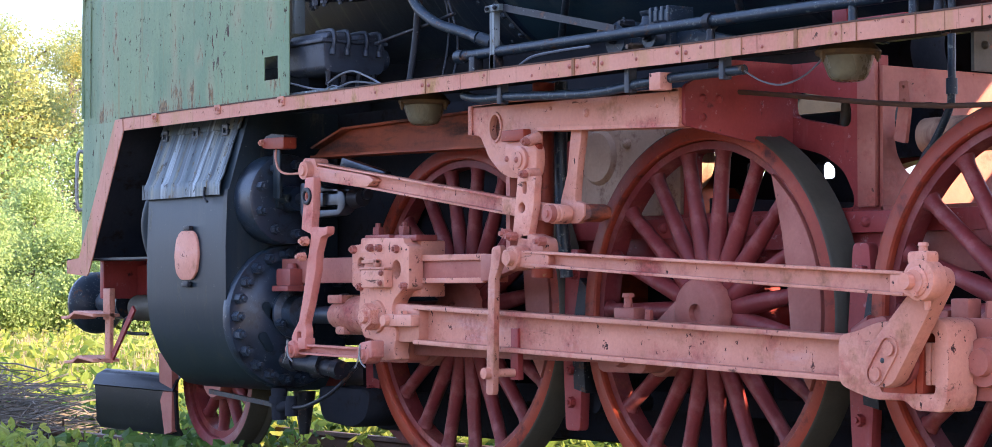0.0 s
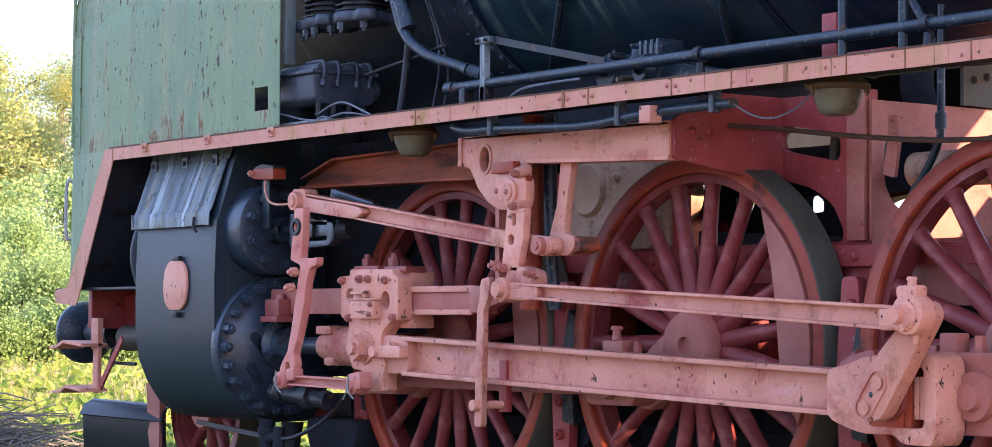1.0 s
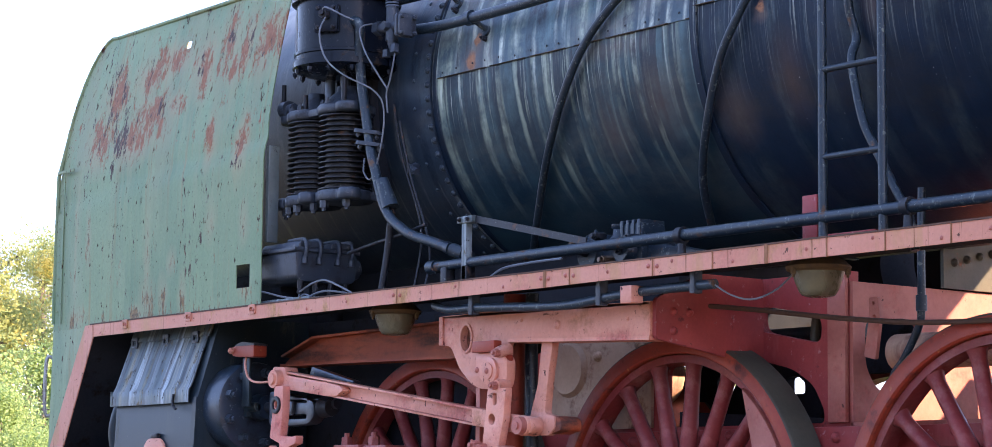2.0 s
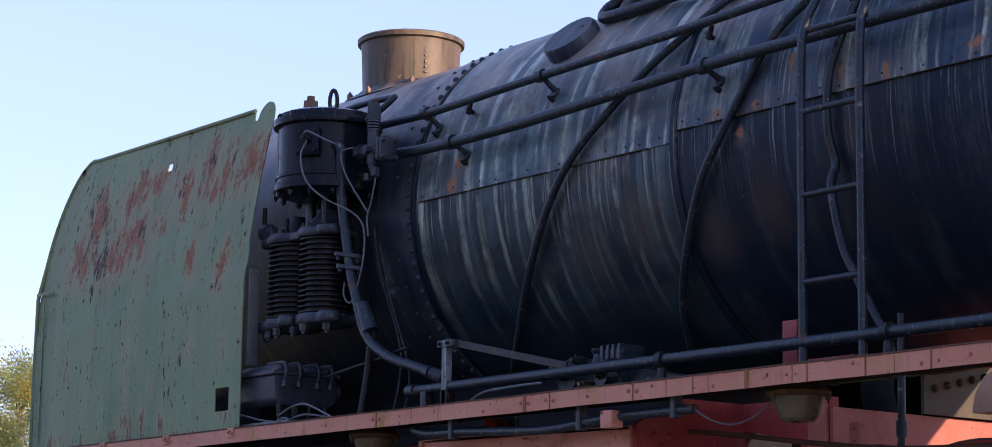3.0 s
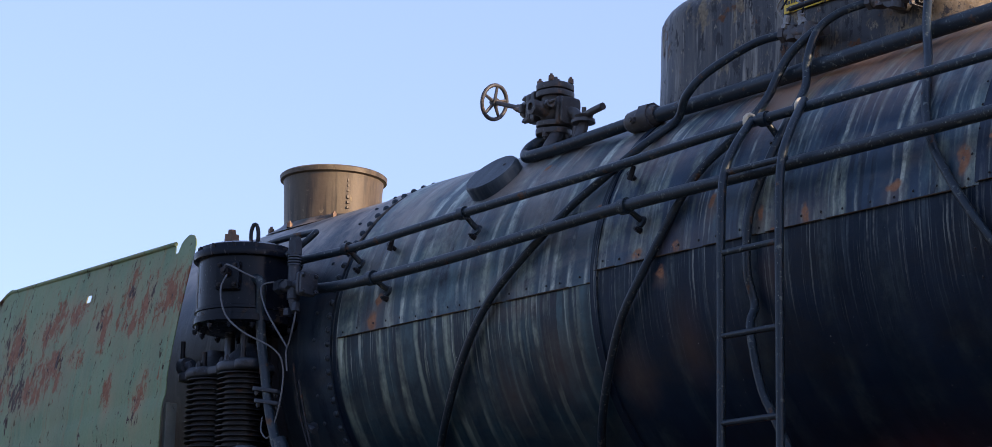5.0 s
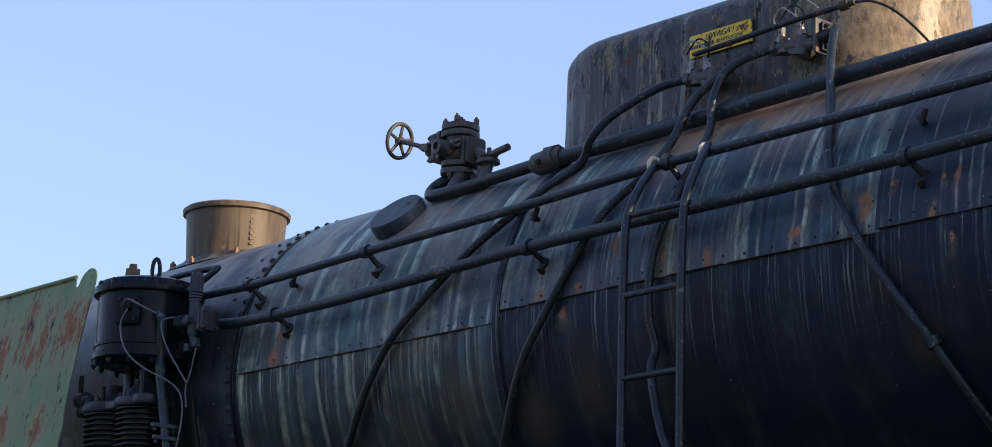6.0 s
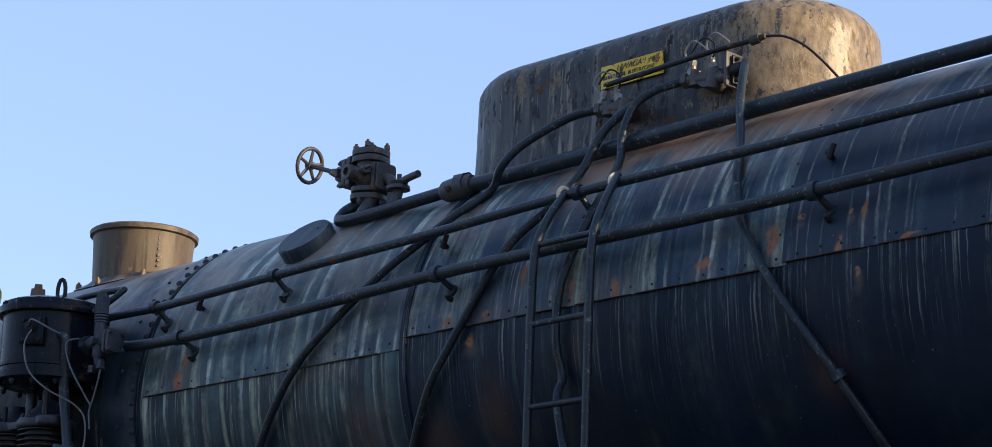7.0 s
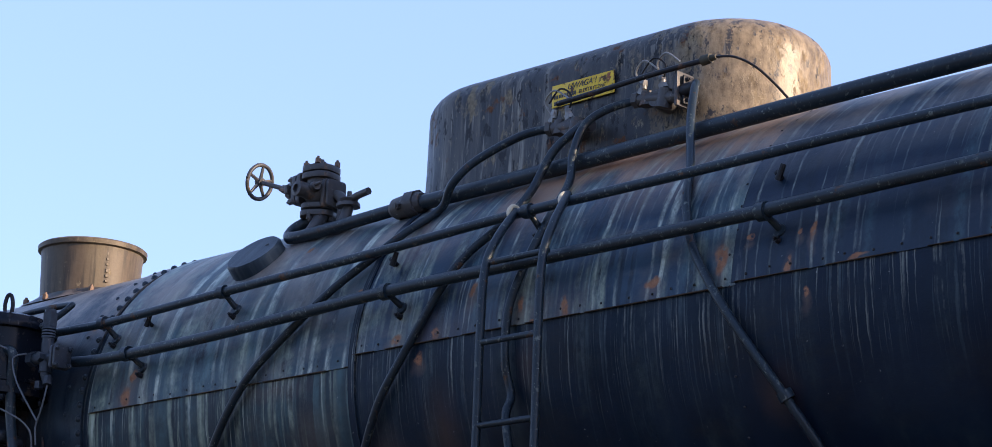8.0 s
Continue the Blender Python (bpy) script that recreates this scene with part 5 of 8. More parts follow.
# cast oil box by the pump
bm = plate(B(), rounded([(-1.44, 2.44), (-1.02, 2.44), (-1.03, 2.285), (-1.07, 2.262), (-1.39, 2.262), (-1.43, 2.285)], 0.03), -2.95, -2.54, plane="yz", bev=0.016)
oilbox = part("oil_box", bm, M_OILBOX, loco, "grey-black cast oil box with a lumpy clamped lid")
bm = box(B(), -2.97, -2.525, -1.455, -1.01, 2.432, 2.455, 0.01)
for y, w in ((-1.335, 0.095), (-1.125, 0.09)):
    plate(bm, rounded([(y - w, 2.45), (y - w * 0.8, 2.495), (y + w * 0.8, 2.495), (y + w, 2.45)], 0.03), -2.94, -2.535, plane="yz", bev=0.016)
part("box_lid", bm, M_OILBOX, oilbox)
for y in (-1.385, -1.29, -1.165, -1.075):
    bm = tube(B(), [(-2.7, y, 2.50), (-2.55, y, 2.502), (-2.515, y, 2.48), (-2.51, y, 2.43), (-2.53, y, 2.39)], 0.0125, 8)
    rod(bm, (-2.527, y, 2.365), (-2.527, y, 2.40), 0.02, 0.017, 8)
    part("lid_clamp", bm, M_OILBOX, oilbox)
part("end_lug", spin(B(), [(-1.02, 0), (-1.02, 0.06), (-0.98, 0.06), (-0.965, 0.04), (-0.965, 0)], (-2.62, 0, 2.36), "y", 18), M_OILBOX, oilbox)
for y in (-1.39, -1.29, -1.19, -1.09):
    part("oil_union", rod(rod(B(), (-2.56, y, 2.215), (-2.56, y, 2.27), 0.016, 0.02, 8), (-2.56, y, 2.195), (-2.56, y, 2.215), 0.022, 0.022, 6), M_IRON, oilbox)
for k, y in enumerate((-1.39, -1.29, -1.19)):
    part("cable", tube(B(), [(-2.56, y, 2.2), (-2.54, y - 0.02, 2.17), (-2.45, y - 0.04, 2.18 - 0.01 * k), (-2.36, y - 0.05, 2.16)], 0.005, 6), M_GREY, oilbox, "thin grey cable")
for x in (-2.97, -2.66):
    part("box_foot", box(B(), x - 0.05, x + 0.05, -1.3, -1.08, 2.165, 2.28, 0.01), M_SHADE, oilbox)
bm = box(B(), -3.12, -2.36, -1.46, -1.02, 2.13, 2.165, 0.004)
part("box_plate", bm, M_GALV, oilbox, "grey base plate")
for pts in ([(-3.05, -1.43, 2.25), (-2.85, -1.44, 2.215), (-2.6, -1.45, 2.17), (-2.3, -1.45, 2.145)], [(-2.56, -1.40, 2.2), (-2.4, -1.41, 2.24), (-2.25, -1.42, 2.245), (-2.05, -1.44, 2.19), (-1.92, -1.45, 2.145)], [(-2.5, -1.38, 2.17), (-2.3, -1.40, 2.19), (-2.1, -1.41, 2.17), (-1.95, -1.43, 2.145)]):
    part("cable", tube(B(), pts, 0.006, 6), M_GREY, oilbox, "thin grey cable")
part("flat_tin", box(B(), -2.25, -2.02, -1.38, -1.25, 2.131, 2.165, 0.008), M_SHADE, oilbox)
part("cable", tube(B(), [(-0.85, -1.36, 2.14), (-0.72, -1.35, 2.2), (-0.5, -1.34, 2.215), (-0.28, -1.32, 2.22)], 0.007, 6), M_GREY, lub, "thin grey cable")

# ---- locomotive: air pump ----
PX, PY = -2.41, -1.25
QX = PX + 0.055
pump = part("air_pump", spin(B(), [(3.42, 0), (3.42, 0.2), (3.44, 0.275), (3.455, 0.30), (3.49, 0.30), (3.495, 0.285), (3.52, 0.285), (3.525, 0.292), (3.54, 0.292), (3.545, 0.28), (3.82, 0.28), (3.825, 0.31), (3.85, 0.315), (3.865, 0.31), (3.868, 0.29), (3.895, 0.285), (3.91, 0.25), (3.92, 0.14), (3.92, 0)], (QX, PY, 0), "z", 56), M_PUMP, loco, "black steam-driven air pump with finned cylinders")
bm = rod(rod(B(), (QX - 0.19, PY, 3.915), (QX - 0.19, PY, 3.975), 0.09, 0.08, 14), (QX - 0.19, PY, 3.975), (QX - 0.19, PY, 4.03), 0.05, 0.045, 6)
rod(bm, (QX - 0.19, PY, 4.03), (QX - 0.19, PY, 4.06), 0.028, 0.024, 6)
rod(bm, (QX - 0.24, PY, 3.90), (QX - 0.24, PY, 3.96), 0.03, 0.026, 8)
rod(bm, (QX - 0.10, PY - 0.05, 3.91), (QX - 0.10, PY - 0.05, 3.965), 0.03, 0.026, 6)
rod(bm, (QX - 0.24, PY - 0.1, 3.90), (QX - 0.24, PY - 0.1, 3.95), 0.024, 0.02, 6)
part("valve_cap", bm, M_BRASS, pump, "rusty brass valve cap")
part("lifting_eye", tube(B(), [(QX + 0.05 + 0.016 * math.sin(a), PY + 0.015 * math.sin(a), 3.985 - 0.07 * math.cos(a)) for a in (k * math.pi / 8 for k in range(17))], 0.012, 8, straight=True), M_IRON, pump)
bolts(pump, [(QX + 0.29 * math.cos(k * 0.4488), PY + 0.29 * math.sin(k * 0.4488), 3.866) for k in range(14)], (0, 0, 1), 0.016, 0.02, M_PUMP)
bolts(pump, [(QX + 0.285 * math.cos(k * 0.4488), PY + 0.285 * math.sin(k * 0.4488), 3.44) for k in range(14)], (0, 0, -1), 0.016, 0.02, M_PUMP)
bm = box(B(), -0.07, 0.07, -0.03, 0.05, -0.08, 0.08, 0.012)
chest_at = pose(QX + 0.17, PY - 0.235, 3.70, 0, 0, 36)
pump_chest = part("valve_chest", bm, M_PUMP, pump, at=chest_at)
bolts(pump_chest, [(dx, -0.03, dz) for dx in (-0.045, 0.045) for dz in (-0.055, 0.055)], (0, -1, 0), 0.014, 0.014, M_IRON)
bolts(pump, [tuple(chest_at @ Vector((0.0, -0.03, 0.015)))], (0.59, -0.81, 0), 0.03, 0.05, M_IRON)
part("piston_rod", rod(rod(B(), (PX - 0.1, PY, 3.15), (PX - 0.1, PY, 3.5), 0.03, None, 10), (PX + 0.06, PY, 3.15), (PX + 0.06, PY, 3.5), 0.03, None, 10), M_STEEL, pump)
def lobes(places, r, z0, z1, bridge):
    """A cast flange: round lobes joined by a bridge."""
    bm = B()
    for x, y, q in places:
        spin(bm, [(z0, 0), (z0, q * r - 0.01), (z0 + 0.01, q * r), (z1 - 0.01, q * r), (z1, q * r - 0.01), (z1, 0)], (x, y, 0), "z", 24)
    box(bm, *bridge, z0 + 0.004, z1 - 0.004, 0.014)
    return bm


bm = lobes([(PX - 0.25, PY, 1.0), (PX + 0.075, PY, 1.0), (PX - 0.40, PY - 0.06, 0.45), (PX + 0.22, PY - 0.08, 0.45)], 0.165, 3.195, 3.25, (PX - 0.36, PX + 0.2, PY - 0.12, PY + 0.12))
spacer = part("spacer_frame", bm, M_OILBOX, pump)
bm = B()
for dx, r in ((-0.25, 0.1), (0.08, 0.115)):
    spin(bm, [(3.25, r + 0.02), (3.27, r), (3.30, r - 0.02), (3.33, 0.06), (3.36, 0.055), (3.36, 0)], (PX + dx, PY, 0), "z", 20)
spin(bm, [(-0.03, 0), (-0.03, 0.05), (0.03, 0.05), (0.03, 0)], (PX - 0.40, PY - 0.1, 3.28), "x", 16)
rod(bm, (PX - 0.44, PY - 0.1, 3.28), (PX - 0.32, PY - 0.1, 3.28), 0.03, 0.03, 8)
part("cylinder_head", bm, M_OILBOX, spacer)
for dx, z in ((-0.44, 3.43), (-0.2, 3.34), (0.2, 3.42)):
    part("stay_bolt", rod(B(), (PX + dx, PY - 0.1, 3.24), (PX + dx, PY - 0.1, z), 0.016, 0.014, 8), M_IRON, spacer)
bolts(spacer, [(PX - 0.25 + 0.135 * math.cos(a), PY + 0.135 * math.sin(a), 3.25) for a in (3.4, 4.2, 5.0)] + [(PX + 0.075 + 0.135 * math.cos(a), PY + 0.135 * math.sin(a), 3.25) for a in (4.0, 4.8, 5.6)], (0, 0, 1), 0.018, 0.025, M_OILBOX)
for cx in (-0.25, 0.075):
    prof = [(2.76, 0)]
    for k in range(15):
        z = 2.765 + k * 0.0295
        prof += [(z, 0.115), (z + 0.003, 0.155), (z + 0.009, 0.155), (z + 0.013, 0.115)]
    prof += [(3.21, 0.12), (3.21, 0)]
    part("finned_cylinder", spin(B(), prof, (PX + cx, PY, 0), "z", 28), M_IRON, pump, "finned black compressor cylinder")
bm = lobes([(PX - 0.25, PY, 1.0), (PX + 0.075, PY, 1.0), (PX - 0.42, PY - 0.07, 0.4), (PX - 0.09, PY - 0.14, 0.35), (PX + 0.24, PY - 0.08, 0.4)], 0.165, 2.70, 2.762, (PX - 0.38, PX + 0.22, PY - 0.13, PY + 0.13))
base = part("pump_base", bm, M_OILBOX, pump)
bolts(base, [(PX - 0.42, PY - 0.08, 2.70), (PX - 0.32, PY - 0.12, 2.70), (PX - 0.2, PY - 0.14, 2.70), (PX - 0.06, PY - 0.12, 2.70), (PX + 0.08, PY - 0.14, 2.70), (PX + 0.22, PY - 0.08, 2.70)], (0, 0, -1), 0.026, 0.04, M_OILBOX)
# bracket coloured for the black shade behind the pump
bm = box(B(), PX - 0.22, PX + 0.1, -1.1, -0.95, 2.75, 3.9, 0.02)
part("pump_bracket", bm, M_SHADE, pump)
# pale colour paints in the sun on a narrow plate edge
part("edge_strip", box(B(), -2.81, -2.785, -1.305, -1.298, 3.47, 3.87, 0.001), M_SUNEDGE, pump, "pale strip painted as a sunlit plate edge beside the pump")
SX = -1.86
bm = rod(rod(B(), (SX, -1.27, 3.55), (SX, -1.27, 3.74), 0.036, 0.034, 14), (SX, -1.27, 3.80), (SX, -1.27, 3.88), 0.042, 0.042, 6)
for k in range(4):
    rod(bm, (SX, -1.27, 3.74 + 0.016 * k), (SX, -1.27, 3.75 + 0.016 * k), 0.04, 0.038, 14)
rod(bm, (SX, -1.27, 3.86), (SX, -1.27, 3.9), 0.034, 0.03, 10)
rod(bm, (SX - 0.13, -1.27, 3.64), (SX + 0.12, -1.27, 3.62), 0.03, None, 12)
rod(bm, (SX - 0.15, -1.27, 3.642), (SX - 0.10, -1.27, 3.638), 0.042, None, 6)
rod(bm, (SX + 0.0, -1.33, 3.63), (SX + 0.0, -1.27, 3.63), 0.026, 0.03, 6)
rod(bm, (SX + 0.02, -1.27, 3.47), (SX, -1.27, 3.55), 0.016, 0.03, 10)
rod(bm, (SX - 0.02, -1.29, 3.46), (SX - 0.02, -1.29, 3.50), 0.026, 0.024, 6)
rod(bm, (SX + 0.06, -1.29, 3.47), (SX + 0.05, -1.28, 3.52), 0.026, 0.022, 6)
cock2 = part("steam_cock", bm, M_OILBOX, pump, "grey-black steam cock beside the pump")
bm = plate(B(), rounded([(-1.335, 3.55), (-1.215, 3.55), (-1.215, 3.68), (-1.335, 3.68)], 0.02), SX + 0.115, SX + 0.135, plane="yz", bev=0.003)
plate(bm, rounded([(-1.33, 3.555), (-1.22, 3.555), (-1.22, 3.675), (-1.33, 3.675)], 0.02), SX + 0.14, SX + 0.16, plane="yz", bev=0.003)
cock_flange = part("cock_flange", bm, M_OILBOX, cock2)
bolts(cock_flange, [(SX + 0.16, -1.275 + a, 3.615 + b) for a in (-0.04, 0.04) for b in (-0.045, 0.045)], (1, 0, 0), 0.014, 0.016, M_OILBOX)
part("pipe", tube(B(), [(-2.2, -1.36, 3.67), (-2.1, -1.36, 3.69), (-2.06, -1.35, 3.64), (-2.09, -1.33, 3.5), (-2.085, -1.31, 3.3), (-2.045, -1.3, 3.1), (-2.0, -1.3, 2.94), (-1.94, -1.3, 2.80), (-1.88, -1.3, 2.66), (-1.80, -1.3, 2.562), (-1.70, -1.3, 2.50), (-1.588, -1.3, 2.449), (-1.42, -1.29, 2.40), (-1.266, -1.28, 2.352), (-1.12, -1.25, 2.30)], 0.028, 12), M_BLACK, pump, "black steam pipe bent down from the pump")
part("pipe_union", rod(rod(B(), (-1.25, -1.28, 2.347), (-1.17, -1.26, 2.318), 0.036, None, 12), (-1.3, -1.283, 2.362), (-1.26, -1.28, 2.35), 0.031, 0.036, 12), M_BLACK, pump)
for z, x in ((3.06, -2.035), (2.99, -2.015)):
    bm = plate(B(), bar_round((-0.045, 0.0), (0.045, 0.0), 0.036, 0.036), -0.011, 0.011, bev=0.003)
    clamp = part("pipe_flange", bm, M_OILBOX, pump, at=Matrix.Translation((x, -1.3, z)) @ pose(0, 0, 0, 90, 8, 40))
    bolts(clamp, [(-0.055, -0.011, 0), (0.055, -0.011, 0)], (0, -1, 0), 0.014, 0.016, M_OILBOX)
part("pipe_bulge", rod(B(), (-1.905, -1.29, 2.78), (-1.83, -1.28, 2.62), 0.036, 0.05, 14), M_BLACK, pump)
for pts in ([(-2.17, -1.52, 3.69), (-2.1, -1.56, 3.74), (-1.99, -1.5, 3.68), (-1.97, -1.45, 3.66)],
            [(-2.12, -1.54, 3.69), (-2.13, -1.57, 3.6), (-2.1, -1.55, 3.46), (-2.02, -1.48, 3.36), (-1.9, -1.36, 3.27), (-1.87, -1.31, 3.17), (-1.9, -1.3, 2.98), (-1.99, -1.3, 2.80), (-2.07, -1.3, 2.84), (-2.08, -1.29, 2.92)],
            [(-1.98, -1.32, 3.66), (-2.03, -1.37, 3.63), (-1.99, -1.36, 3.5), (-1.9, -1.32, 3.35), (-1.855, -1.3, 3.28)],
            [(-1.80, -1.29, 3.47), (-1.80, -1.3, 3.41), (-1.83, -1.3, 3.32), (-1.86, -1.3, 3.25), (-1.86, -1.29, 3.15)]):
    part("thin_pipe", tube(B(), pts, 0.005, 6), M_GREY, pump, "thin grey oil pipe")
for pts in ([(-1.86, -1.25, 3.2), (-1.84, -1.2, 2.9), (-1.72, -1.15, 2.5), (-1.72, -1.2, 2.15)], [(-1.8, -1.25, 3.1), (-1.76, -1.2, 2.8), (-1.64, -1.15, 2.4), (-1.62, -1.2, 2.15)]):
    part("thin_pipe", tube(B(), pts, 0.007, 6), M_IRON, pump)
part("drain_pipe", tube(B(), [(-1.85, -1.25, 2.64), (-1.874, -1.25, 2.54), (-1.9, -1.25, 2.38), (-1.93, -1.27, 2.14)], 0.02, 8), M_IRON, pump)
bm = rod(rod(B(), (-1.9, -1.07, 2.87), (-1.86, -1.13, 2.85), 0.03, 0.026, 8), (-1.9, -1.12, 2.88), (-1.8, -1.13, 2.83), 0.012, 0.02, 8)
part("smokebox_cock", bm, M_OILBOX, smokebox)
part("rail_loop", tube(B(), [(-2.55, -1.12, 3.95), (-2.3, -1.1, 3.98), (-1.98, -1.08, 3.98), (-1.93, -1.1, 3.96), (-2.0, -1.16, 3.88), (-2.05, -1.2, 3.84)], 0.018, 10), M_BLACK, pump)
part("cross_rod", tube(B(), [(-2.36, -1.2, 2.42), (-2.1, -1.21, 2.45), (-1.8, -1.23, 2.475), (-1.53, -1.25, 2.507)], 0.011, 8), M_IRON, loco)

# ---- locomotive: frames ----
FY = -0.60
bm = B()
front = [(-4.6, 1.2), (-4.6, 1.75), (-1.5, 1.8), (-0.9, 2.0), (0.3, 2.12), (0.955, 2.12), (0.955, 1.12), (-3.9, 1.12)]
rear = [(0.955, 1.42), (2.0, 1.42), (2.0, 1.98), (6.2, 1.96), (6.2, 1.12), (0.955, 1.12)]
holes_front = [rounded([(0.35, 1.87), (0.35, 1.995), (0.775, 1.925), (0.775, 1.79)], 0.065), rounded([(-0.35, 1.42), (0.79, 1.42), (0.79, 1.48), (0.72, 1.60), (0.58, 1.68), (0.36, 1.73), (-0.35, 1.73)], 0.05), slot(-1.75, -1.25, 1.3, 1.62, 0.08)]
holes_rear = [slot(2.15, 2.65, 1.46, 1.88, 0.12), slot(2.8, 4.6, 1.42, 1.88, 0.12)]
frame_plate = part("frame_plate", plate(B(), front, FY, FY + 0.06, holes_front), M_FRAME, loco, "red painted frame plate with cut-outs")
part("rear_frame_plate", plate(B(), rear, FY, FY + 0.06, holes_rear), M_PINKD, frame_plate, "salmon painted frame plate")
# far plate in shade colour; two small holes added for bright glimpses
part("far_frame_plate", plate(B(), front, -FY - 0.06, -FY, holes_front + [rounded([(-1.2, 1.67), (-1.08, 1.65), (-1.04, 1.72), (-1.1, 1.77), (-1.2, 1.75)], 0.02), rounded([(-0.64, 1.64), (-0.5, 1.64), (-0.5, 1.7), (-0.56, 1.74), (-0.64, 1.73)], 0.02)]), M_SHADE, frame_plate)
part("far_frame_plate", plate(B(), rear, -FY - 0.06, -FY, holes_rear), M_BEIGE, frame_plate)
bm = box(B(), -4.0, 6.2, FY - 0.05, FY - 0.003, 1.30, 1.40, 0.006)
part("frame_rail", bm, M_FRAME, frame_plate)
bolts(frame_plate, [(-1.0 + k * 0.24, FY - 0.05, 1.35 + 0.02 * (k % 2)) for k in range(20)], (0, -1, 0), 0.028, 0.03, M_FRAME, "rivet")
bm = box(B(), 2.02, 6.2, FY - 0.12, FY - 0.003, 1.93, 1.955, 0.004)
part("frame_flange", bm, M_FRAME, frame_plate)
# beige inner plate with rivets, and cross stays between the frames
bm = plate(B(), [(-1.25, 1.42), (-0.42, 1.42), (-0.42, 2.0), (-1.25, 2.0)], FY - 0.025, FY - 0.003, [disc(-1.08, 1.74, 0.15)])
beige = part("hanger_plate", bm, M_BEIGE, frame_plate, "beige riveted plate with a round opening")
bolts(beige, [(-0.84, FY - 0.025, 1.80), (-0.84, FY - 0.025, 1.62), (-0.5, FY - 0.025, 1.85), (-0.5, FY - 0.025, 1.55)], (0, -1, 0), 0.03, 0.03, M_BEIGE, "rivet")
bm = spin(B(), [(-0.2, 0), (-0.2, 0.13), (-0.16, 0.16), (0.5, 0.16), (0.5, 0)], (-1.08, -0.45, 1.74), "y", 28)
part("air_tank", bm, M_BEIGE, frame_plate)
# the stay at x 3.45 is added to keep the sun off the spokes
for x, z0, z1 in ((-1.5, 0.8, 1.7), (-0.28, 1.3, 1.5), (3.4, 0.8, 1.35), (3.45, 1.6, 2.1)):
    bm = box(B(), x - 0.015, x + 0.015, -0.54, 0.54, z0, z1, 0.004)
    part("cross_stay", bm, M_ORANGE if x < -1 else M_SHADE, frame_plate, "cross stay set between the frames")
bm = rod(B(), (1.02, -0.35, 1.75), (2.9, -0.35, 1.75), 0.085, None, 24)
part("brake_cylinder", bm, M_BEIGE, frame_plate, "beige pipe drum between the frames")
# mostly out of view; set this high to keep sun off the spokes
bm = box(B(), 3.9, 6.2, -0.5, 0.5, 0.6, 2.2, 0.04)
part("ash_pan", bm, M_BEIGE, frame_plate)
for x in (-3.1, -2.05, 0.0, 2.06):
    bm = plate(B(), bar((x - 0.5, 1.28), (x + 0.5, 1.28), 0.05, 0.05), FY - 0.04, FY + 0.12)
    part("leaf_spring", bm, M_FRAME, frame_plate)
bm = box(B(), 0.84, 0.955, FY - 0.03, FY - 0.003, 1.42, 2.11, 0.006)
part("frame_rib", bm, M_PINKD, frame_plate)
bm = plate(B(), rounded([(1.235, 1.968), (1.288, 1.968), (1.30, 1.87), (1.27, 1.688), (1.20, 1.705), (1.232, 1.87)], 0.01, 3), FY - 0.16, FY - 0.14, [disc(1.26, 1.94, 0.01, 10), disc(1.265, 1.88, 0.01, 10)])
part("hanger_tab", bm, M_PINKD, frame_plate)

# transverse plate that carries the valve gear
bm = plate(B(), rounded([(-1.285, 1.80), (-1.285, 1.985), (-1.0, 2.12), (-0.603, 2.12), (-0.603, 1.67), (-0.75, 1.72)], 0.02, 3), 0.36, 0.385, plane="yz")
carrier = part("gear_carrier_plate", bm, M_FRAME, loco, "dark red transverse plate")
bolts(carrier, [(0.386, -1.18, 1.93), (0.386, -1.08, 1.93), (0.386, -1.18, 1.84)], (1, 0, 0), 0.022, 0.018, M_FRAME, "rivet")

# pink beam and link bracket
bm = plate(B(), rounded([(-1.312, 1.995), (-1.312, 1.845), (-1.225, 1.838), (-1.147, 1.72), (-1.043, 1.638), (-0.965, 1.608), (-0.80, 1.60), (-0.735, 1.65), (-0.735, 1.84), (-0.6, 1.843), (0.36, 1.80), (0.36, 1.975), (-0.9, 2.0)], 0.03, 4), -1.30, -1.262, [[(-1.085 + 0.045 * math.cos(k * math.pi / 12), 1.872 + 0.066 * math.sin(k * math.pi / 12)) for k in range(24)]], bev=0.004)
beam = part("gear_beam", bm, M_PINK, loco, "faded pink beam and bracket plate with a round hole")
bm = plate(B(), [(-0.73, 1.834), (0.357, 1.793), (0.357, 1.81), (-0.73, 1.852)], -1.303, -1.16)
part("beam_flange", bm, M_PINK, beam)
bm = plate(B(), [(-1.3, 1.985), (0.36, 1.96), (0.36, 1.975), (-1.3, 1.998)], -1.30, -1.16)
part("beam_flange", bm, M_PINK, beam)
ring = [(-1.085 + 0.058 * math.cos(k * math.pi / 12), 1.872 + 0.08 * math.sin(k * math.pi / 12)) for k in range(24)]
part("hole_boss", plate(B(), ring, -1.308, -1.296, [[(-1.085 + 0.044 * math.cos(k * math.pi / 12), 1.872 + 0.065 * math.sin(k * math.pi / 12)) for k in range(24)]], bev=0.003), M_PINK, beam)
part("end_lip", box(B(), -1.318, -1.285, -1.31, -1.25, 1.845, 1.995, 0.004), M_PINK, beam)
bolts(beam, [(-0.33, -1.301, 1.90)], (0, -1, 0), 0.024, 0.018, M_PINK, "rivet")
bolts(beam, [(0.2, -1.301, 1.9), (-0.62, -1.301, 1.94)], (0, -1, 0), 0.012, 0.008, M_PINK, "rivet")
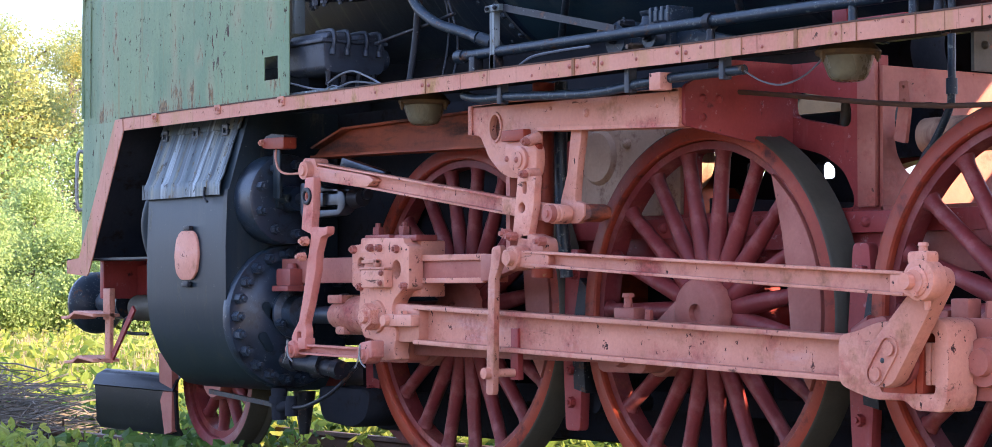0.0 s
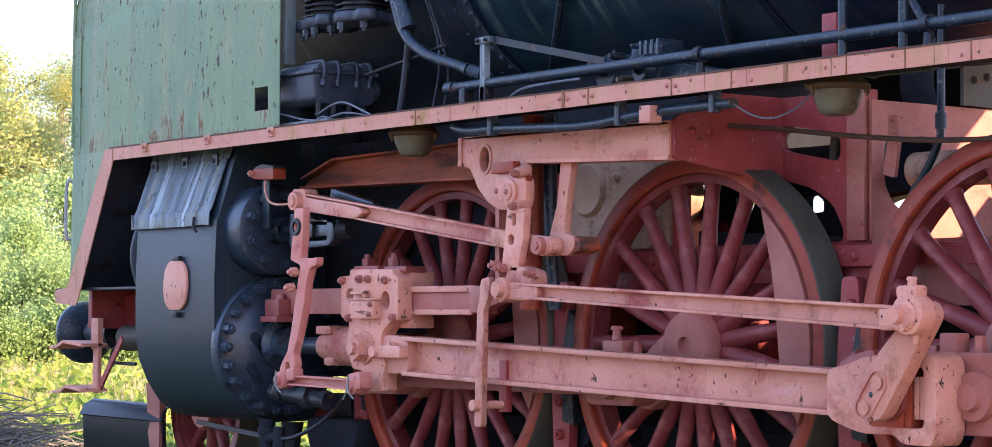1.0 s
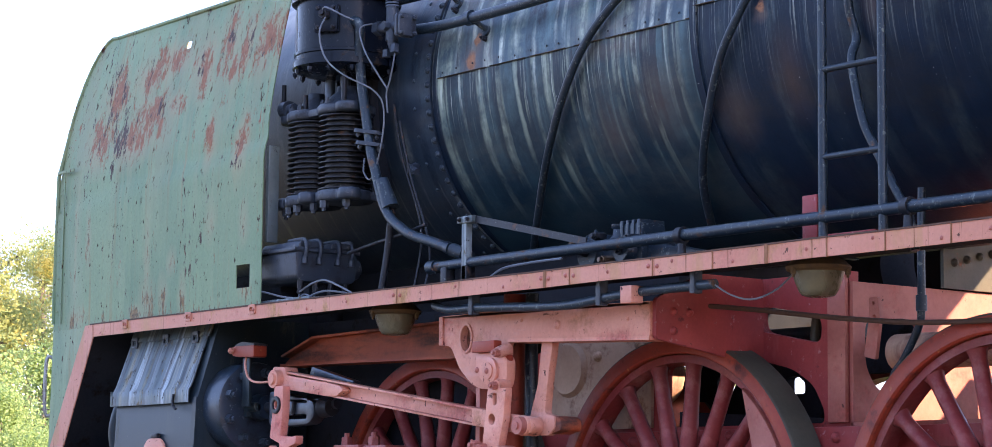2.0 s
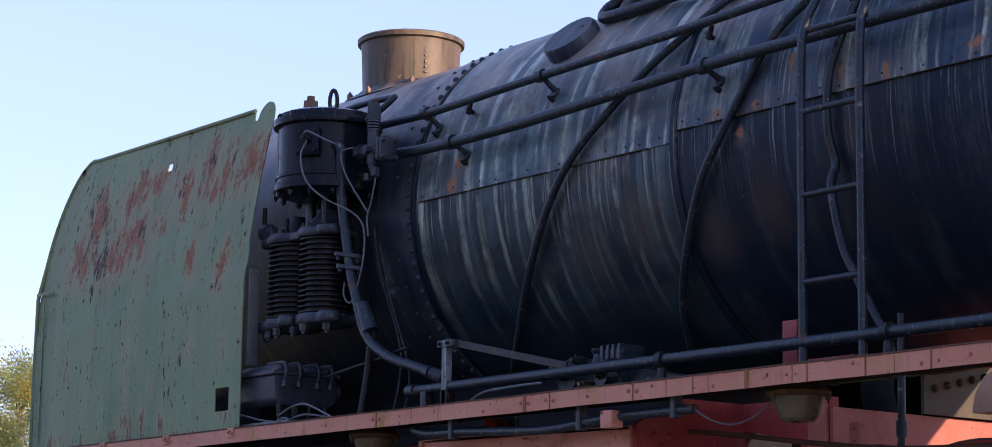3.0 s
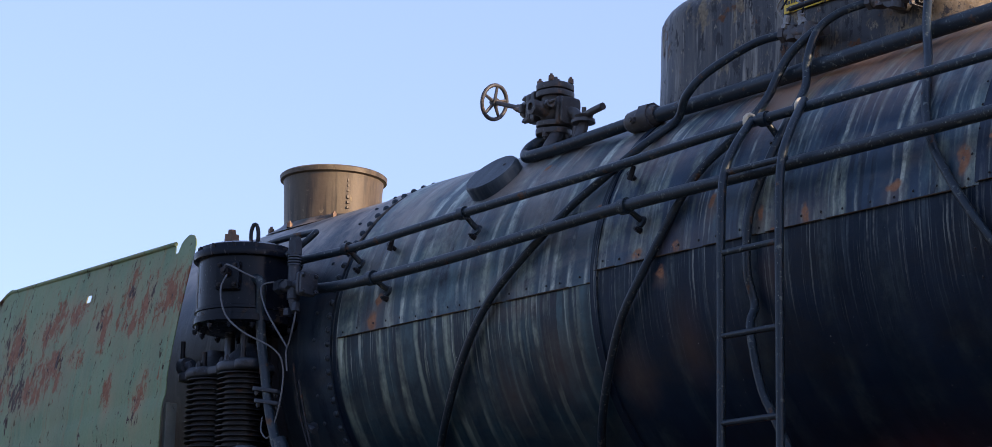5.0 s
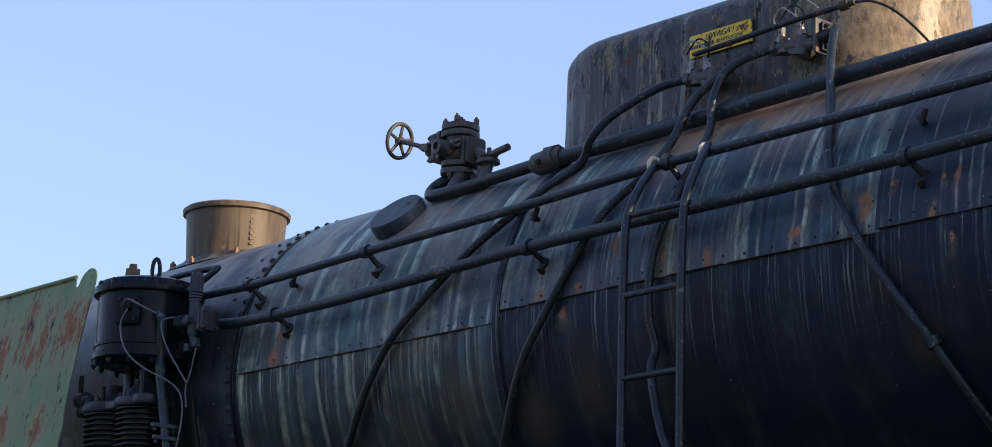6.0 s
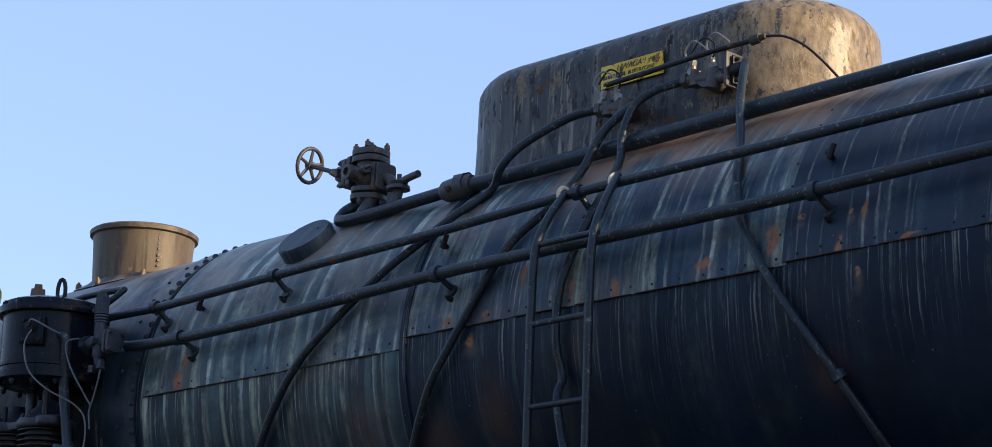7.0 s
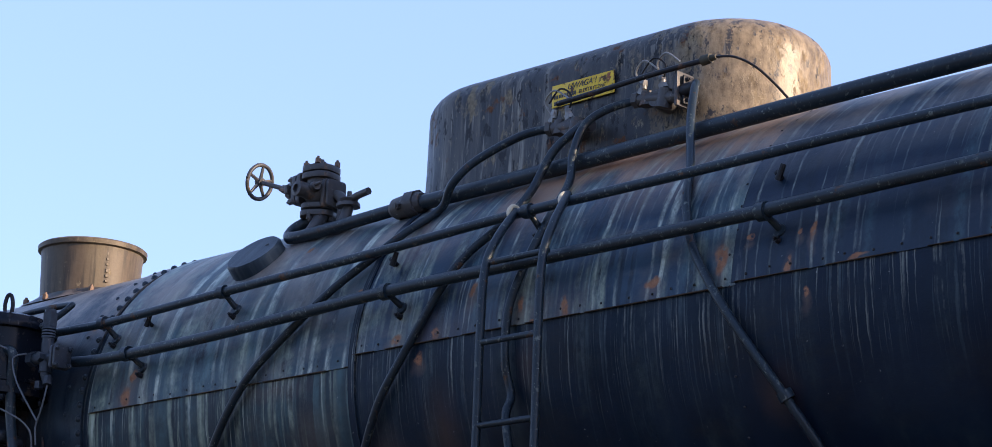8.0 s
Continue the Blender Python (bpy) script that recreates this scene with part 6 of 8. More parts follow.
bm = plate(B(), rounded([(-0.93, 1.785), (-0.93, 1.69), (-0.87, 1.635), (-0.78, 1.60), (-0.68, 1.605), (-0.665, 1.66), (-0.665, 1.75), (-0.73, 1.785)], 0.03), -1.355, -1.30, bev=0.008)
plate(bm, disc(-0.80, 1.69, 0.068), -1.372, -1.35, bev=0.006)
bearing = part("link_bearing", bm, M_PINK, beam, "pink trunnion bearing housing")
part("bearing_cap", box(B(), -0.925, -0.735, -1.385, -1.335, 1.785, 1.843, 0.008), M_TYRE, bearing, "worn red bearing cap")
part("bearing_boss", plate(B(), disc(-0.80, 1.69, 0.042), -1.38, -1.37, bev=0.003), M_PINK, bearing)
for a, b in (((-0.685, -1.33, 1.80), (-0.685, -1.40, 1.775)), ((-0.69, -1.33, 1.62), (-0.69, -1.40, 1.612))):
    part("bearing_stud", rod(B(), a, b, 0.031, 0.029, 14), M_PINK, bearing)
bolts(bearing, [(-0.677, -1.40, 1.774), (-0.695, -1.40, 1.612)], (0, -1, 0), 0.022, 0.03, M_PINKD)
bolts(bearing, [(-0.80, -1.38, 1.69), (-0.915, -1.355, 1.70)], (0, -1, 0), 0.016, 0.012, M_PINKD, "rivet")
part("bearing_cheek", plate(B(), rounded([(-0.70, 1.77), (-0.70, 1.64), (-0.668, 1.64), (-0.668, 1.77)], 0.015), -1.35, -1.31, bev=0.01), M_TYRE, bearing)
bm = box(B(), 0.37, 0.45, -1.49, -1.42, 1.95, 2.03, 0.003)
part("junction_box", bm, M_PINK, loco, "small pink junction box under the board")
conduit = part("conduit", tube(B(), [(-1.2, -1.42, 2.04), (-1.05, -1.43, 2.01), (-0.8, -1.43, 2.005), (-0.4, -1.43, 1.985), (-0.07, -1.43, 1.975), (0.25, -1.43, 1.995), (0.5, -1.43, 2.005), (0.95, -1.43, 2.005)], 0.0235, 10), M_BLACK, loco, "black cable conduit hung below the board")
for x, z in ((-0.84, 2.005), (0.17, 1.99), (0.83, 2.005)):
    part("conduit_clip", box(B(), x - 0.016, x + 0.016, -1.46, -1.41, z - 0.035, 2.08, 0.003), M_OILBOX, conduit)
part("lamp_cable", tube(B(), [(0.95, -1.43, 2.0), (1.03, -1.40, 1.95), (1.12, -1.36, 1.93), (1.2, -1.3, 1.97), (1.27, -1.26, 2.04)], 0.0045, 6), M_GREY, conduit, "loose grey cable")
part("long_cable", tube(B(), [(0.2, -1.0, 1.99), (0.641, -0.9, 1.94), (1.288, -0.9, 1.859), (1.875, -0.9, 1.815), (3.2, -0.9, 1.80)], 0.012, 8), M_RUSTEDGE, loco)
hose = part("drain_hose", tube(B(), [(1.465, -0.66, 2.45), (1.46, -0.66, 2.3), (1.458, -0.66, 2.14), (1.456, -0.66, 1.918), (1.441, -0.66, 1.835), (1.35, -0.66, 1.693), (1.284, -0.66, 1.613), (1.25, -0.66, 1.45)], 0.018, 12), M_BLACK, loco, "black drain pipe curving down behind the wheel")
part("hose_union", rod(B(), (1.457, -0.66, 1.90), (1.457, -0.66, 1.97), 0.026, None, 12), M_BLACK, hose)


def board_lamp(x):
    bm = spin(B(), [(2.035, 0), (2.035, 0.12), (2.042, 0.138), (2.058, 0.142), (2.07, 0.13), (2.11, 0.09), (2.11, 0)], (x, -1.25, 0), "z", 32)
    lampbody = part("board_lamp", bm, M_LAMPRIM, loco, "round glass lamp with a rusty rim under the board")
    prof = [(2.038, 0.115), (1.99, 0.1), (1.955, 0.086), (1.935, 0.072), (1.928, 0.05), (1.928, 0)]
    part("lamp_bowl", spin(B(), prof, (x, -1.25, 0), "z", 40), M_BOWL, lampbody, "dusty ribbed glass bowl")
    bolts(lampbody, [(x + 0.136 * math.cos(a), -1.25 + 0.136 * math.sin(a), 2.05) for a in (0.4, 2.5, 4.6)], (0, 0, -1), 0.014, 0.03, M_LAMPRIM)


board_lamp(1.41)
board_lamp(-1.81)

# orange girder over the first driving wheel
bm = plate(B(), [(-3.34, 1.845), (-3.28, 1.88), (-2.95, 1.975), (-2.6, 1.985), (-1.3, 2.0), (-1.3, 1.80), (-2.4, 1.82), (-3.3, 1.83)], -1.0, -0.965)
girder = part("orange_girder", bm, M_ORANGE, loco, "rusty orange girder over the driving wheel")
bm = plate(B(), [(-3.3, 1.825), (-2.4, 1.815), (-1.3, 1.795), (-1.3, 1.81), (-2.4, 1.83), (-3.3, 1.84)], -1.06, -0.9)
part("girder_flange", bm, M_ORANGE, girder)
bm = plate(B(), [(-3.28, 1.88), (-2.95, 1.975), (-1.3, 2.0), (-1.3, 2.012), (-2.95, 1.99), (-3.3, 1.89)], -1.06, -0.9)
part("girder_flange", bm, M_ORANGE, girder)

# ---- locomotive: wheels ----
WR = 0.925


def wheel_mesh(kind):
    if kind == "rim":
        return spin(B(), [(-0.052, 0.80), (-0.052, 0.838), (0.052, 0.842), (0.052, 0.80), (-0.052, 0.80)], (0, 0, 0), "y", 72)
    if kind == "hub":
        bm = spin(B(), [(0.08, 0), (0.08, 0.17), (-0.07, 0.185), (-0.12, 0.165), (-0.13, 0.15), (-0.13, 0.045), (-0.08, 0.04), (-0.08, 0)], (0, 0, 0), "y", 36)
        plate(bm, bar_round((-0.02, -0.01), (-0.315, -0.19), 0.15, 0.13), -0.10, 0.06, bev=0.012)
        return bm
    if kind == "weight":
        outer = [(0.815 * math.cos(a), 0.815 * math.sin(a)) for a in (radians(-26 + k * 4) for k in range(21))]
        return plate(B(), outer + [(0.52, 0.5), (0.55, 0.38), (0.58, 0.2), (0.6, 0.0), (0.62, -0.2)], -0.075, 0.03, bev=0.012)
    bm = B()
    rings = []
    for rad, w, d in ((0.15, 0.062, 0.05), (0.3, 0.05, 0.046), (0.6, 0.036, 0.04), (0.76, 0.034, 0.04), (0.79, 0.045, 0.042), (0.803, 0.058, 0.044)):
        rings.append([bm.verts.new((w * math.cos(k * math.pi / 4), -0.01 + d * math.sin(k * math.pi / 4), rad)) for k in range(8)])
    for a, b in zip(rings, rings[1:]):
        for k in range(8):
            bm.faces.new((a[k], a[(k + 1) % 8], b[(k + 1) % 8], b[k]))
    return bm


bm = spin(B(), [(-0.075, 0.842), (-0.085, 0.85), (-0.085, 0.915), (-0.075, WR), (0.05, WR + 0.002), (0.07, WR + 0.006), (0.085, WR + 0.006), (0.09, WR - 0.01), (0.09, 0.842), (-0.075, 0.842)], (0, 0, 0), "y", 96)
bm.faces.ensure_lookup_table()
for f in bm.faces:
    c = f.calc_center_median()
    if math.hypot(c.x, c.z) > WR - 0.006:
        f.material_index = 1
wheel0 = part("driving_wheel", wheel_mesh("rim"), M_RED, loco, "dark red spoked driving wheel", at=pose(-2.05, -0.765, WR))
part("tyre", bm, [M_TYRE, M_TREAD], wheel0, "worn steel tyre with a red face")
part("hub", wheel_mesh("hub"), M_PINKD, wheel0)
part("counterweight", wheel_mesh("weight"), M_PINKD, wheel0)
bm = wheel_mesh("spoke")
me = bpy.data.meshes.new("spoke")
bmesh.ops.recalc_face_normals(bm, faces=bm.faces)
bm.to_mesh(me)
bm.free()
me.materials.append(M_RED)
me.polygons.foreach_set("use_smooth", [True] * len(me.polygons))
for k in range(19):
    share("spoke", me, wheel0, pose(0, 0, 0, 0, 360 / 19 * (k + 0.3), 0))
for x in (0.0, 2.06, 4.11):
    copy_thing(wheel0, pose(x, -0.765, WR))
for x in (-2.05, 0.0, 2.06, 4.11):
    copy_thing(wheel0, pose(x, 0.765, WR, 0, 90, 180))
    part("axle", rod(B(), (x, -0.75, WR), (x, 0.75, WR), 0.1, None, 20), M_FRAME, loco)
    for s in (-1, 1):
        part("axle_box", box(B(), x - 0.2, x + 0.2, s * 0.6 - 0.09, s * 0.6 + 0.09, 0.72, 1.2, 0.02), M_FRAME, frame_plate)

PR, PXC = 0.47, -4.8
bm = spin(B(), [(-0.075, PR - 0.07), (-0.085, PR - 0.06), (-0.085, PR - 0.008), (-0.075, PR), (0.05, PR + 0.004), (0.07, PR + 0.03), (0.085, PR + 0.03), (0.09, PR - 0.07), (-0.075, PR - 0.07)], (0, 0, 0), "y", 64)
for f in bm.faces:
    c = f.calc_center_median()
    if math.hypot(c.x, c.z) > PR - 0.006:
        f.material_index = 1
pony = part("leading_wheel", spin(B(), [(-0.05, PR - 0.115), (-0.05, PR - 0.072), (0.05, PR - 0.072), (0.05, PR - 0.115), (-0.05, PR - 0.115)], (0, 0, 0), "y", 56), M_RED, loco, "small dark red spoked leading wheel", at=pose(PXC, -0.765, PR))
part("tyre", bm, [M_RED, M_TREAD], pony)
part("hub", spin(B(), [(0.06, 0), (0.06, 0.14), (-0.09, 0.15), (-0.12, 0.13), (-0.12, 0)], (0, 0, 0), "y", 28), M_PINKD, pony)
bm = B()
rings = []
for rad, w, d in ((0.1, 0.05, 0.05), (0.2, 0.04, 0.045), (0.33, 0.032, 0.04), (0.375, 0.055, 0.048)):
    rings.append([bm.verts.new((w * math.cos(k * math.pi / 4), d * math.sin(k * math.pi / 4), rad)) for k in range(8)])
for a, b in zip(rings, rings[1:]):
    for k in range(8):
        bm.faces.new((a[k], a[(k + 1) % 8], b[(k + 1) % 8], b[k]))
bmesh.ops.recalc_face_normals(bm, faces=bm.faces)
me = bpy.data.meshes.new("spoke")
bm.to_mesh(me)
bm.free()
me.materials.append(M_RED)
me.polygons.foreach_set("use_smooth", [True] * len(me.polygons))
for k in range(10):
    share("spoke", me, pony, pose(0, 0, 0, 0, 36 * k + 10, 0))
copy_thing(pony, pose(PXC, 0.765, PR, 0, 0, 180))
# shade colour, so the axle stays dark where the sun reaches it
part("axle", rod(B(), (PXC, -0.75, PR), (PXC, 0.75, PR), 0.08, None, 16), M_SHADE, loco)

# ---- locomotive: rods ----
CP = (1.745, 0.735)                   # main crank pin (x, z)


def girder_rod(name, a, b, ha, hb, y0, y1, lip, material, label, parent=None):
    """A rod of I section between two points, with its flanges at top and bottom."""
    (ax, az), (bx, bz) = a, b
    ym = (y0 + y1) / 2
    bm = plate(B(), [(ax, az - ha), (bx, bz - hb), (bx, bz + hb), (ax, az + ha)], ym + 0.012, ym + 0.03)
    rod_ = part(name, bm, material, parent or loco, label)
    for s in (-1, 1):
        q = [(ax, az + s * ha), (bx, bz + s * hb), (bx, bz + s * (hb - lip)), (ax, az + s * (ha - lip))]
        part("flange", plate(B(), q, y0, y1, bev=0.004), material, rod_)
    return rod_


main_rod = girder_rod("main_rod", (-1.9, 0.85), (1.42, 0.742), 0.106, 0.1, -1.265, -1.135, 0.024, M_PINK, "faded pink main connecting rod of I section")
bm = plate(B(), rounded([(-2.16, 0.95), (-2.05, 0.965), (-1.86, 0.948), (-1.86, 0.756), (-2.05, 0.75), (-2.16, 0.79)], 0.04), -1.25, -1.15, bev=0.01)
part("small_end", bm, M_PINK, main_rod)
bm = box(B(), -2.11, -1.85, -1.31, -1.25, 0.838, 0.905, 0.012)
rod(bm, (-1.975, -1.28, 0.9), (-1.975, -1.28, 0.925), 0.03, 0.026, 6)
rod(bm, (-2.09, -1.31, 0.87), (-2.09, -1.335, 0.87), 0.034, 0.03, 12)
part("small_end_wedge", bm, M_PINK, main_rod)
bm = plate(B(), rounded([(1.38, 0.845), (1.38, 0.635), (1.48, 0.60), (1.587, 0.575), (1.77, 0.577), (1.816, 0.54), (1.978, 0.536), (2.002, 0.587), (2.012, 0.72), (2.008, 0.851), (1.993, 0.906), (1.935, 0.925), (1.85, 0.92), (1.6, 0.90), (1.48, 0.86)], 0.045, 5), -1.29, -1.11, [slot(1.63, 1.935, 0.61, 0.858, 0.025)], bev=0.012)
part("big_end", bm, M_PINK, main_rod, "square pink big end strap")
part("bearing_block", box(B(), 1.64, 1.82, -1.285, -1.12, 0.585, 0.855, 0.008), M_TYRE, main_rod, "worn red bearing block")
bm = box(B(), 1.87, 1.898, -1.275, -1.13, 0.645, 0.82, 0.006)
part("bearing_wedge", bm, M_PINK, main_rod)
part("bearing_wedge", box(B(), 1.90, 1.93, -1.27, -1.13, 0.645, 0.82, 0.006), M_PINK, main_rod)
part("bearing_wedge", box(B(), 1.825, 1.862, -1.28, -1.13, 0.60, 0.86, 0.006), M_TYRE, main_rod)
bm = plate(B(), rounded([(1.42, 0.83), (1.50, 0.91), (1.62, 0.93), (1.64, 0.88)], 0.03), -1.25, -1.14, bev=0.01)
rod(bm, (1.40, -1.2, 0.85), (1.5, -1.2, 0.90), 0.03, 0.035, 10)
part("oil_well", bm, M_BRONZE, main_rod)
part("crank_pin", rod(B(), (CP[0], -0.8, CP[1]), (CP[0], -1.31, CP[1]), 0.1, None, 28), M_BRONZE, loco)

# coupling rod with its bearings
bm = plate(B(), bar((-2.6, 0.75), (4.3, 0.75), 0.075, 0.075), -1.07, -1.0, bev=0.006)
side_rod = part("coupling_rod", bm, M_PINKD, loco, "pink coupling rod behind the main rod")
for x in (-2.365, -0.315, 1.745, 3.795):
    bm = plate(B(), rounded([(x - 0.19, 0.63), (x + 0.19, 0.63), (x + 0.19, 0.87), (x - 0.19, 0.87)], 0.06), -1.10, -0.96, bev=0.01)
    if x != 1.745:
        rod(bm, (x, -1.1, 0.745), (x, -1.14, 0.745), 0.09, 0.08, 20)
    part("rod_bearing", bm, M_PINKD, side_rod)
    bm = box(B(), x - 0.1, x + 0.06, -1.07, -0.99, 0.87, 0.95, 0.015)
    rod(bm, (x - 0.03, -1.03, 0.95), (x - 0.03, -1.03, 1.0), 0.025, 0.02, 8)
    rod(bm, (x - 0.03, -1.03, 1.0), (x - 0.03, -1.03, 1.02), 0.034, 0.03, 6)
    rod(bm, (x + 0.13, -1.03, 0.86), (x + 0.13, -1.03, 0.94), 0.026, 0.02, 6)
    part("oil_cup", bm, M_PINKD, side_rod)
bm = plate(B(), rounded([(1.88, 0.58), (2.5, 0.58), (2.5, 0.92), (1.88, 0.92)], 0.04), -1.10, -0.97, [slot(1.93, 1.975, 0.60, 0.862, 0.015)], bev=0.008)
rod(bm, (2.06, -1.1, 0.74), (2.06, -1.14, 0.74), 0.105, 0.1, 28)
rod(bm, (2.06, -1.14, 0.74), (2.06, -1.17, 0.74), 0.06, 0.055, 20)
box(bm, 1.83, 1.93, -1.08, -1.0, 0.9, 1.0, 0.01)
rod(bm, (2.02, -1.04, 0.9), (2.02, -1.04, 0.99), 0.03, 0.024, 6)
part("rod_joint", bm, M_PINKD, side_rod)

# eccentric crank and rod
EP = (2.03, 1.075)
bm = plate(B(), bar_round(CP, EP, 0.102, 0.056), -1.40, -1.32, bev=0.014)
ecc = part("eccentric_crank", bm, M_PINK, loco, "faded pink eccentric crank arm")
ang = 1.0
bm = plate(B(), bar_round((CP[0] - 0.03, CP[1] - 0.045), (CP[0] + 0.045, CP[1] + 0.06), 0.052, 0.052), -1.409, -1.40, [bar_round((CP[0] - 0.03, CP[1] - 0.045), (CP[0] + 0.045, CP[1] + 0.06), 0.045, 0.045)[::-1]])
rod(bm, (CP[0] - 0.03, -1.40, CP[1] - 0.045), (CP[0] - 0.03, -1.412, CP[1] - 0.045), 0.03, None, 16)
rod(bm, (CP[0] + 0.045, -1.40, CP[1] + 0.06), (CP[0] + 0.045, -1.412, CP[1] + 0.06), 0.03, None, 16)
part("locking_plate", bm, M_PINK, ecc)
bolts(ecc, [(CP[0] + 0.005, -1.40, CP[1] + 0.01)], (0, -1, 0), 0.012, 0.006, M_INK, "rivet")
ecc_rod = girder_rod("eccentric_rod", (-0.62, 1.193), (1.94, 1.06), 0.038, 0.05, -1.475, -1.405, 0.014, M_PINK, "slim faded pink eccentric rod")
bm = plate(B(), rounded([(-0.80, 1.16), (-0.80, 1.24), (-0.55, 1.225), (-0.42, 1.215), (-0.42, 1.145), (-0.55, 1.14)], 0.03), -1.47, -1.41, bev=0.008)
plate(bm, disc(-0.70, 1.195, 0.062), -1.49, -1.38, bev=0.008)
rod(bm, (-0.70, -1.49, 1.195), (-0.70, -1.52, 1.195), 0.042, 0.036, 16)
part("rod_eye", bm, M_PINK, ecc_rod)
bm = plate(B(), disc(EP[0], EP[1], 0.085, 32), -1.485, -1.40, bev=0.012)
plate(bm, rounded([(EP[0] - 0.085, 1.07), (EP[0] - 0.055, 1.13), (EP[0] - 0.066, 1.15), (EP[0] - 0.066, 1.19), (EP[0] + 0.042, 1.192), (EP[0] + 0.042, 1.15), (EP[0] + 0.036, 1.13), (EP[0] + 0.08, 1.07)], 0.022), -1.475, -1.405, bev=0.008)
rod(bm, (EP[0] - 0.01, -1.44, 1.188), (EP[0] - 0.01, -1.44, 1.215), 0.02, 0.018, 8)
rod(bm, (EP[0] - 0.01, -1.44, 1.212), (EP[0] - 0.01, -1.44, 1.226), 0.024, 0.02, 12)
rod(bm, (EP[0] + 0.01, -1.44, 0.995), (EP[0] + 0.01, -1.44, 0.955), 0.015, 0.012, 6)
box(bm, 1.86, 1.98, -1.47, -1.41, 1.01, 1.11, 0.012)
head = part("rod_head", bm, M_PINK, ecc_rod, "pink rod head with an oil box")
bm = spin(B(), [(-1.485, 0.06), (-1.492, 0.06), (-1.5, 0.048), (-1.505, 0.048), (-1.505, 0.0)], (EP[0] - 0.005, 0, EP[1] - 0.005), "y", 28)
rod(bm, (EP[0] - 0.03, -1.5, EP[1] - 0.005), (EP[0] - 0.03, -1.535, EP[1] - 0.005), 0.036, 0.033, 16)
rod(bm, (EP[0] + 0.0, -1.48, EP[1] - 0.055), (EP[0] + 0.0, -1.51, EP[1] - 0.055), 0.016, 0.014, 6)
part("head_cap", bm, M_PINK, ecc_rod)

# expansion link
bm = plate(B(), [(-0.765, 1.60), (-0.778, 1.5), (-0.792, 1.40), (-0.805, 1.326), (-0.76, 1.296), (-0.68, 1.282), (-0.655, 1.36), (-0.63, 1.455), (-0.616, 1.60)], -1.40, -1.355, [disc(-0.73, 1.446, 0.027, 16), slot(-0.722, -0.69, 1.515, 1.575, 0.014)], bev=0.006)
link = part("expansion_link", bm, M_PINK, loco, "pink curved expansion link")
bm = plate(B(), rounded([(-0.76, 1.31), (-0.68, 1.32), (-0.56, 1.29), (-0.55, 1.22), (-0.60, 1.14), (-0.70, 1.15), (-0.78, 1.22)], 0.03), -1.40, -1.3, bev=0.01)
part("link_foot", bm, M_PINK, link)
bolts(link, [(-0.83, -1.40, 1.319), (-0.78, -1.40, 1.303), (-0.545, -1.40, 1.276)], (0, -1, 0), 0.026, 0.045, M_PINKD)
part("split_pin", tube(B(), [(-0.84, -1.44, 1.345), (-0.815, -1.445, 1.31), (-0.77, -1.445, 1.285)], 0.006, 6), M_PINKD, link)
bm = plate(B(), [(-1.064, 1.62), (-1.033, 1.62), (-1.026, 1.2), (-1.064, 1.2)], -1.25, -1.2)
part("inner_cheek", bm, M_PINKD, link)

# radius rod, lifting arm
radius_rod = girder_rod("radius_rod", (-2.82, 1.725), (-0.93, 1.462), 0.047, 0.045, -1.345, -1.275, 0.012, M_PINK, "faded pink radius rod")
bm = plate(B(), rounded([(-2.915, 1.69), (-2.895, 1.797), (-2.765, 1.79), (-2.755, 1.742), (-2.32, 1.686), (-2.2, 1.665), (-2.15, 1.64), (-2.22, 1.606), (-2.32, 1.609), (-2.836, 1.672)], 0.022), -1.355, -1.265, bev=0.006)
rod(bm, (-2.83, -1.355, 1.722), (-2.83, -1.395, 1.722), 0.056, 0.052, 20)
rod(bm, (-2.83, -1.395, 1.722), (-2.83, -1.408, 1.722), 0.034, 0.03, 12)
part("rod_fork", bm, M_PINK, radius_rod)
part("slipper_block", plate(B(), rounded([(-0.95, 1.51), (-0.95, 1.425), (-0.80, 1.40), (-0.78, 1.49)], 0.01), -1.36, -1.26, bev=0.006), M_PINK, radius_rod)
bm = plate(B(), rounded([(-0.80, 1.485), (-0.6, 1.466), (-0.49, 1.452), (-0.467, 1.40), (-0.49, 1.372), (-0.6, 1.378), (-0.80, 1.395)], 0.02), -1.34, -1.28, bev=0.006)
plate(bm, disc(-0.535, 1.412, 0.05), -1.36, -1.26, bev=0.008)
part("rod_tail", bm, M_PINK, radius_rod)
bm = rod(B(), (-0.535, -1.36, 1.412), (-0.535, -1.39, 1.412), 0.046, 0.043, 20)
rod(bm, (-0.535, -1.39, 1.412), (-0.535, -1.40, 1.412), 0.02, 0.018, 12)
part("tail_pin", bm, M_PINKD, radius_rod)
bm = plate(B(), rounded([(-0.509, 1.84), (-0.42, 1.84), (-0.432, 1.76), (-0.449, 1.688), (-0.47, 1.55), (-0.478, 1.476), (-0.402, 1.459), (-0.402, 1.40), (-0.45, 1.364), (-0.57, 1.367), (-0.606, 1.413), (-0.594, 1.479), (-0.54, 1.619)], 0.015, 3), -1.26, -1.215, bev=0.008)
arm = part("lifting_arm", bm, M_PINK, loco, "pink lifting arm of the valve gear")
part("arm_block", plate(B(), rounded([(-0.49, 1.455), (-0.40, 1.462), (-0.36, 1.44), (-0.36, 1.39), (-0.45, 1.37), (-0.49, 1.38)], 0.02), -1.25, -1.12, bev=0.008), M_ORANGE, arm, "rusty end block")
bm = rod(B(), (-0.94, -1.1, 2.1), (-0.955, -1.1, 1.1), 0.058, None, 20)
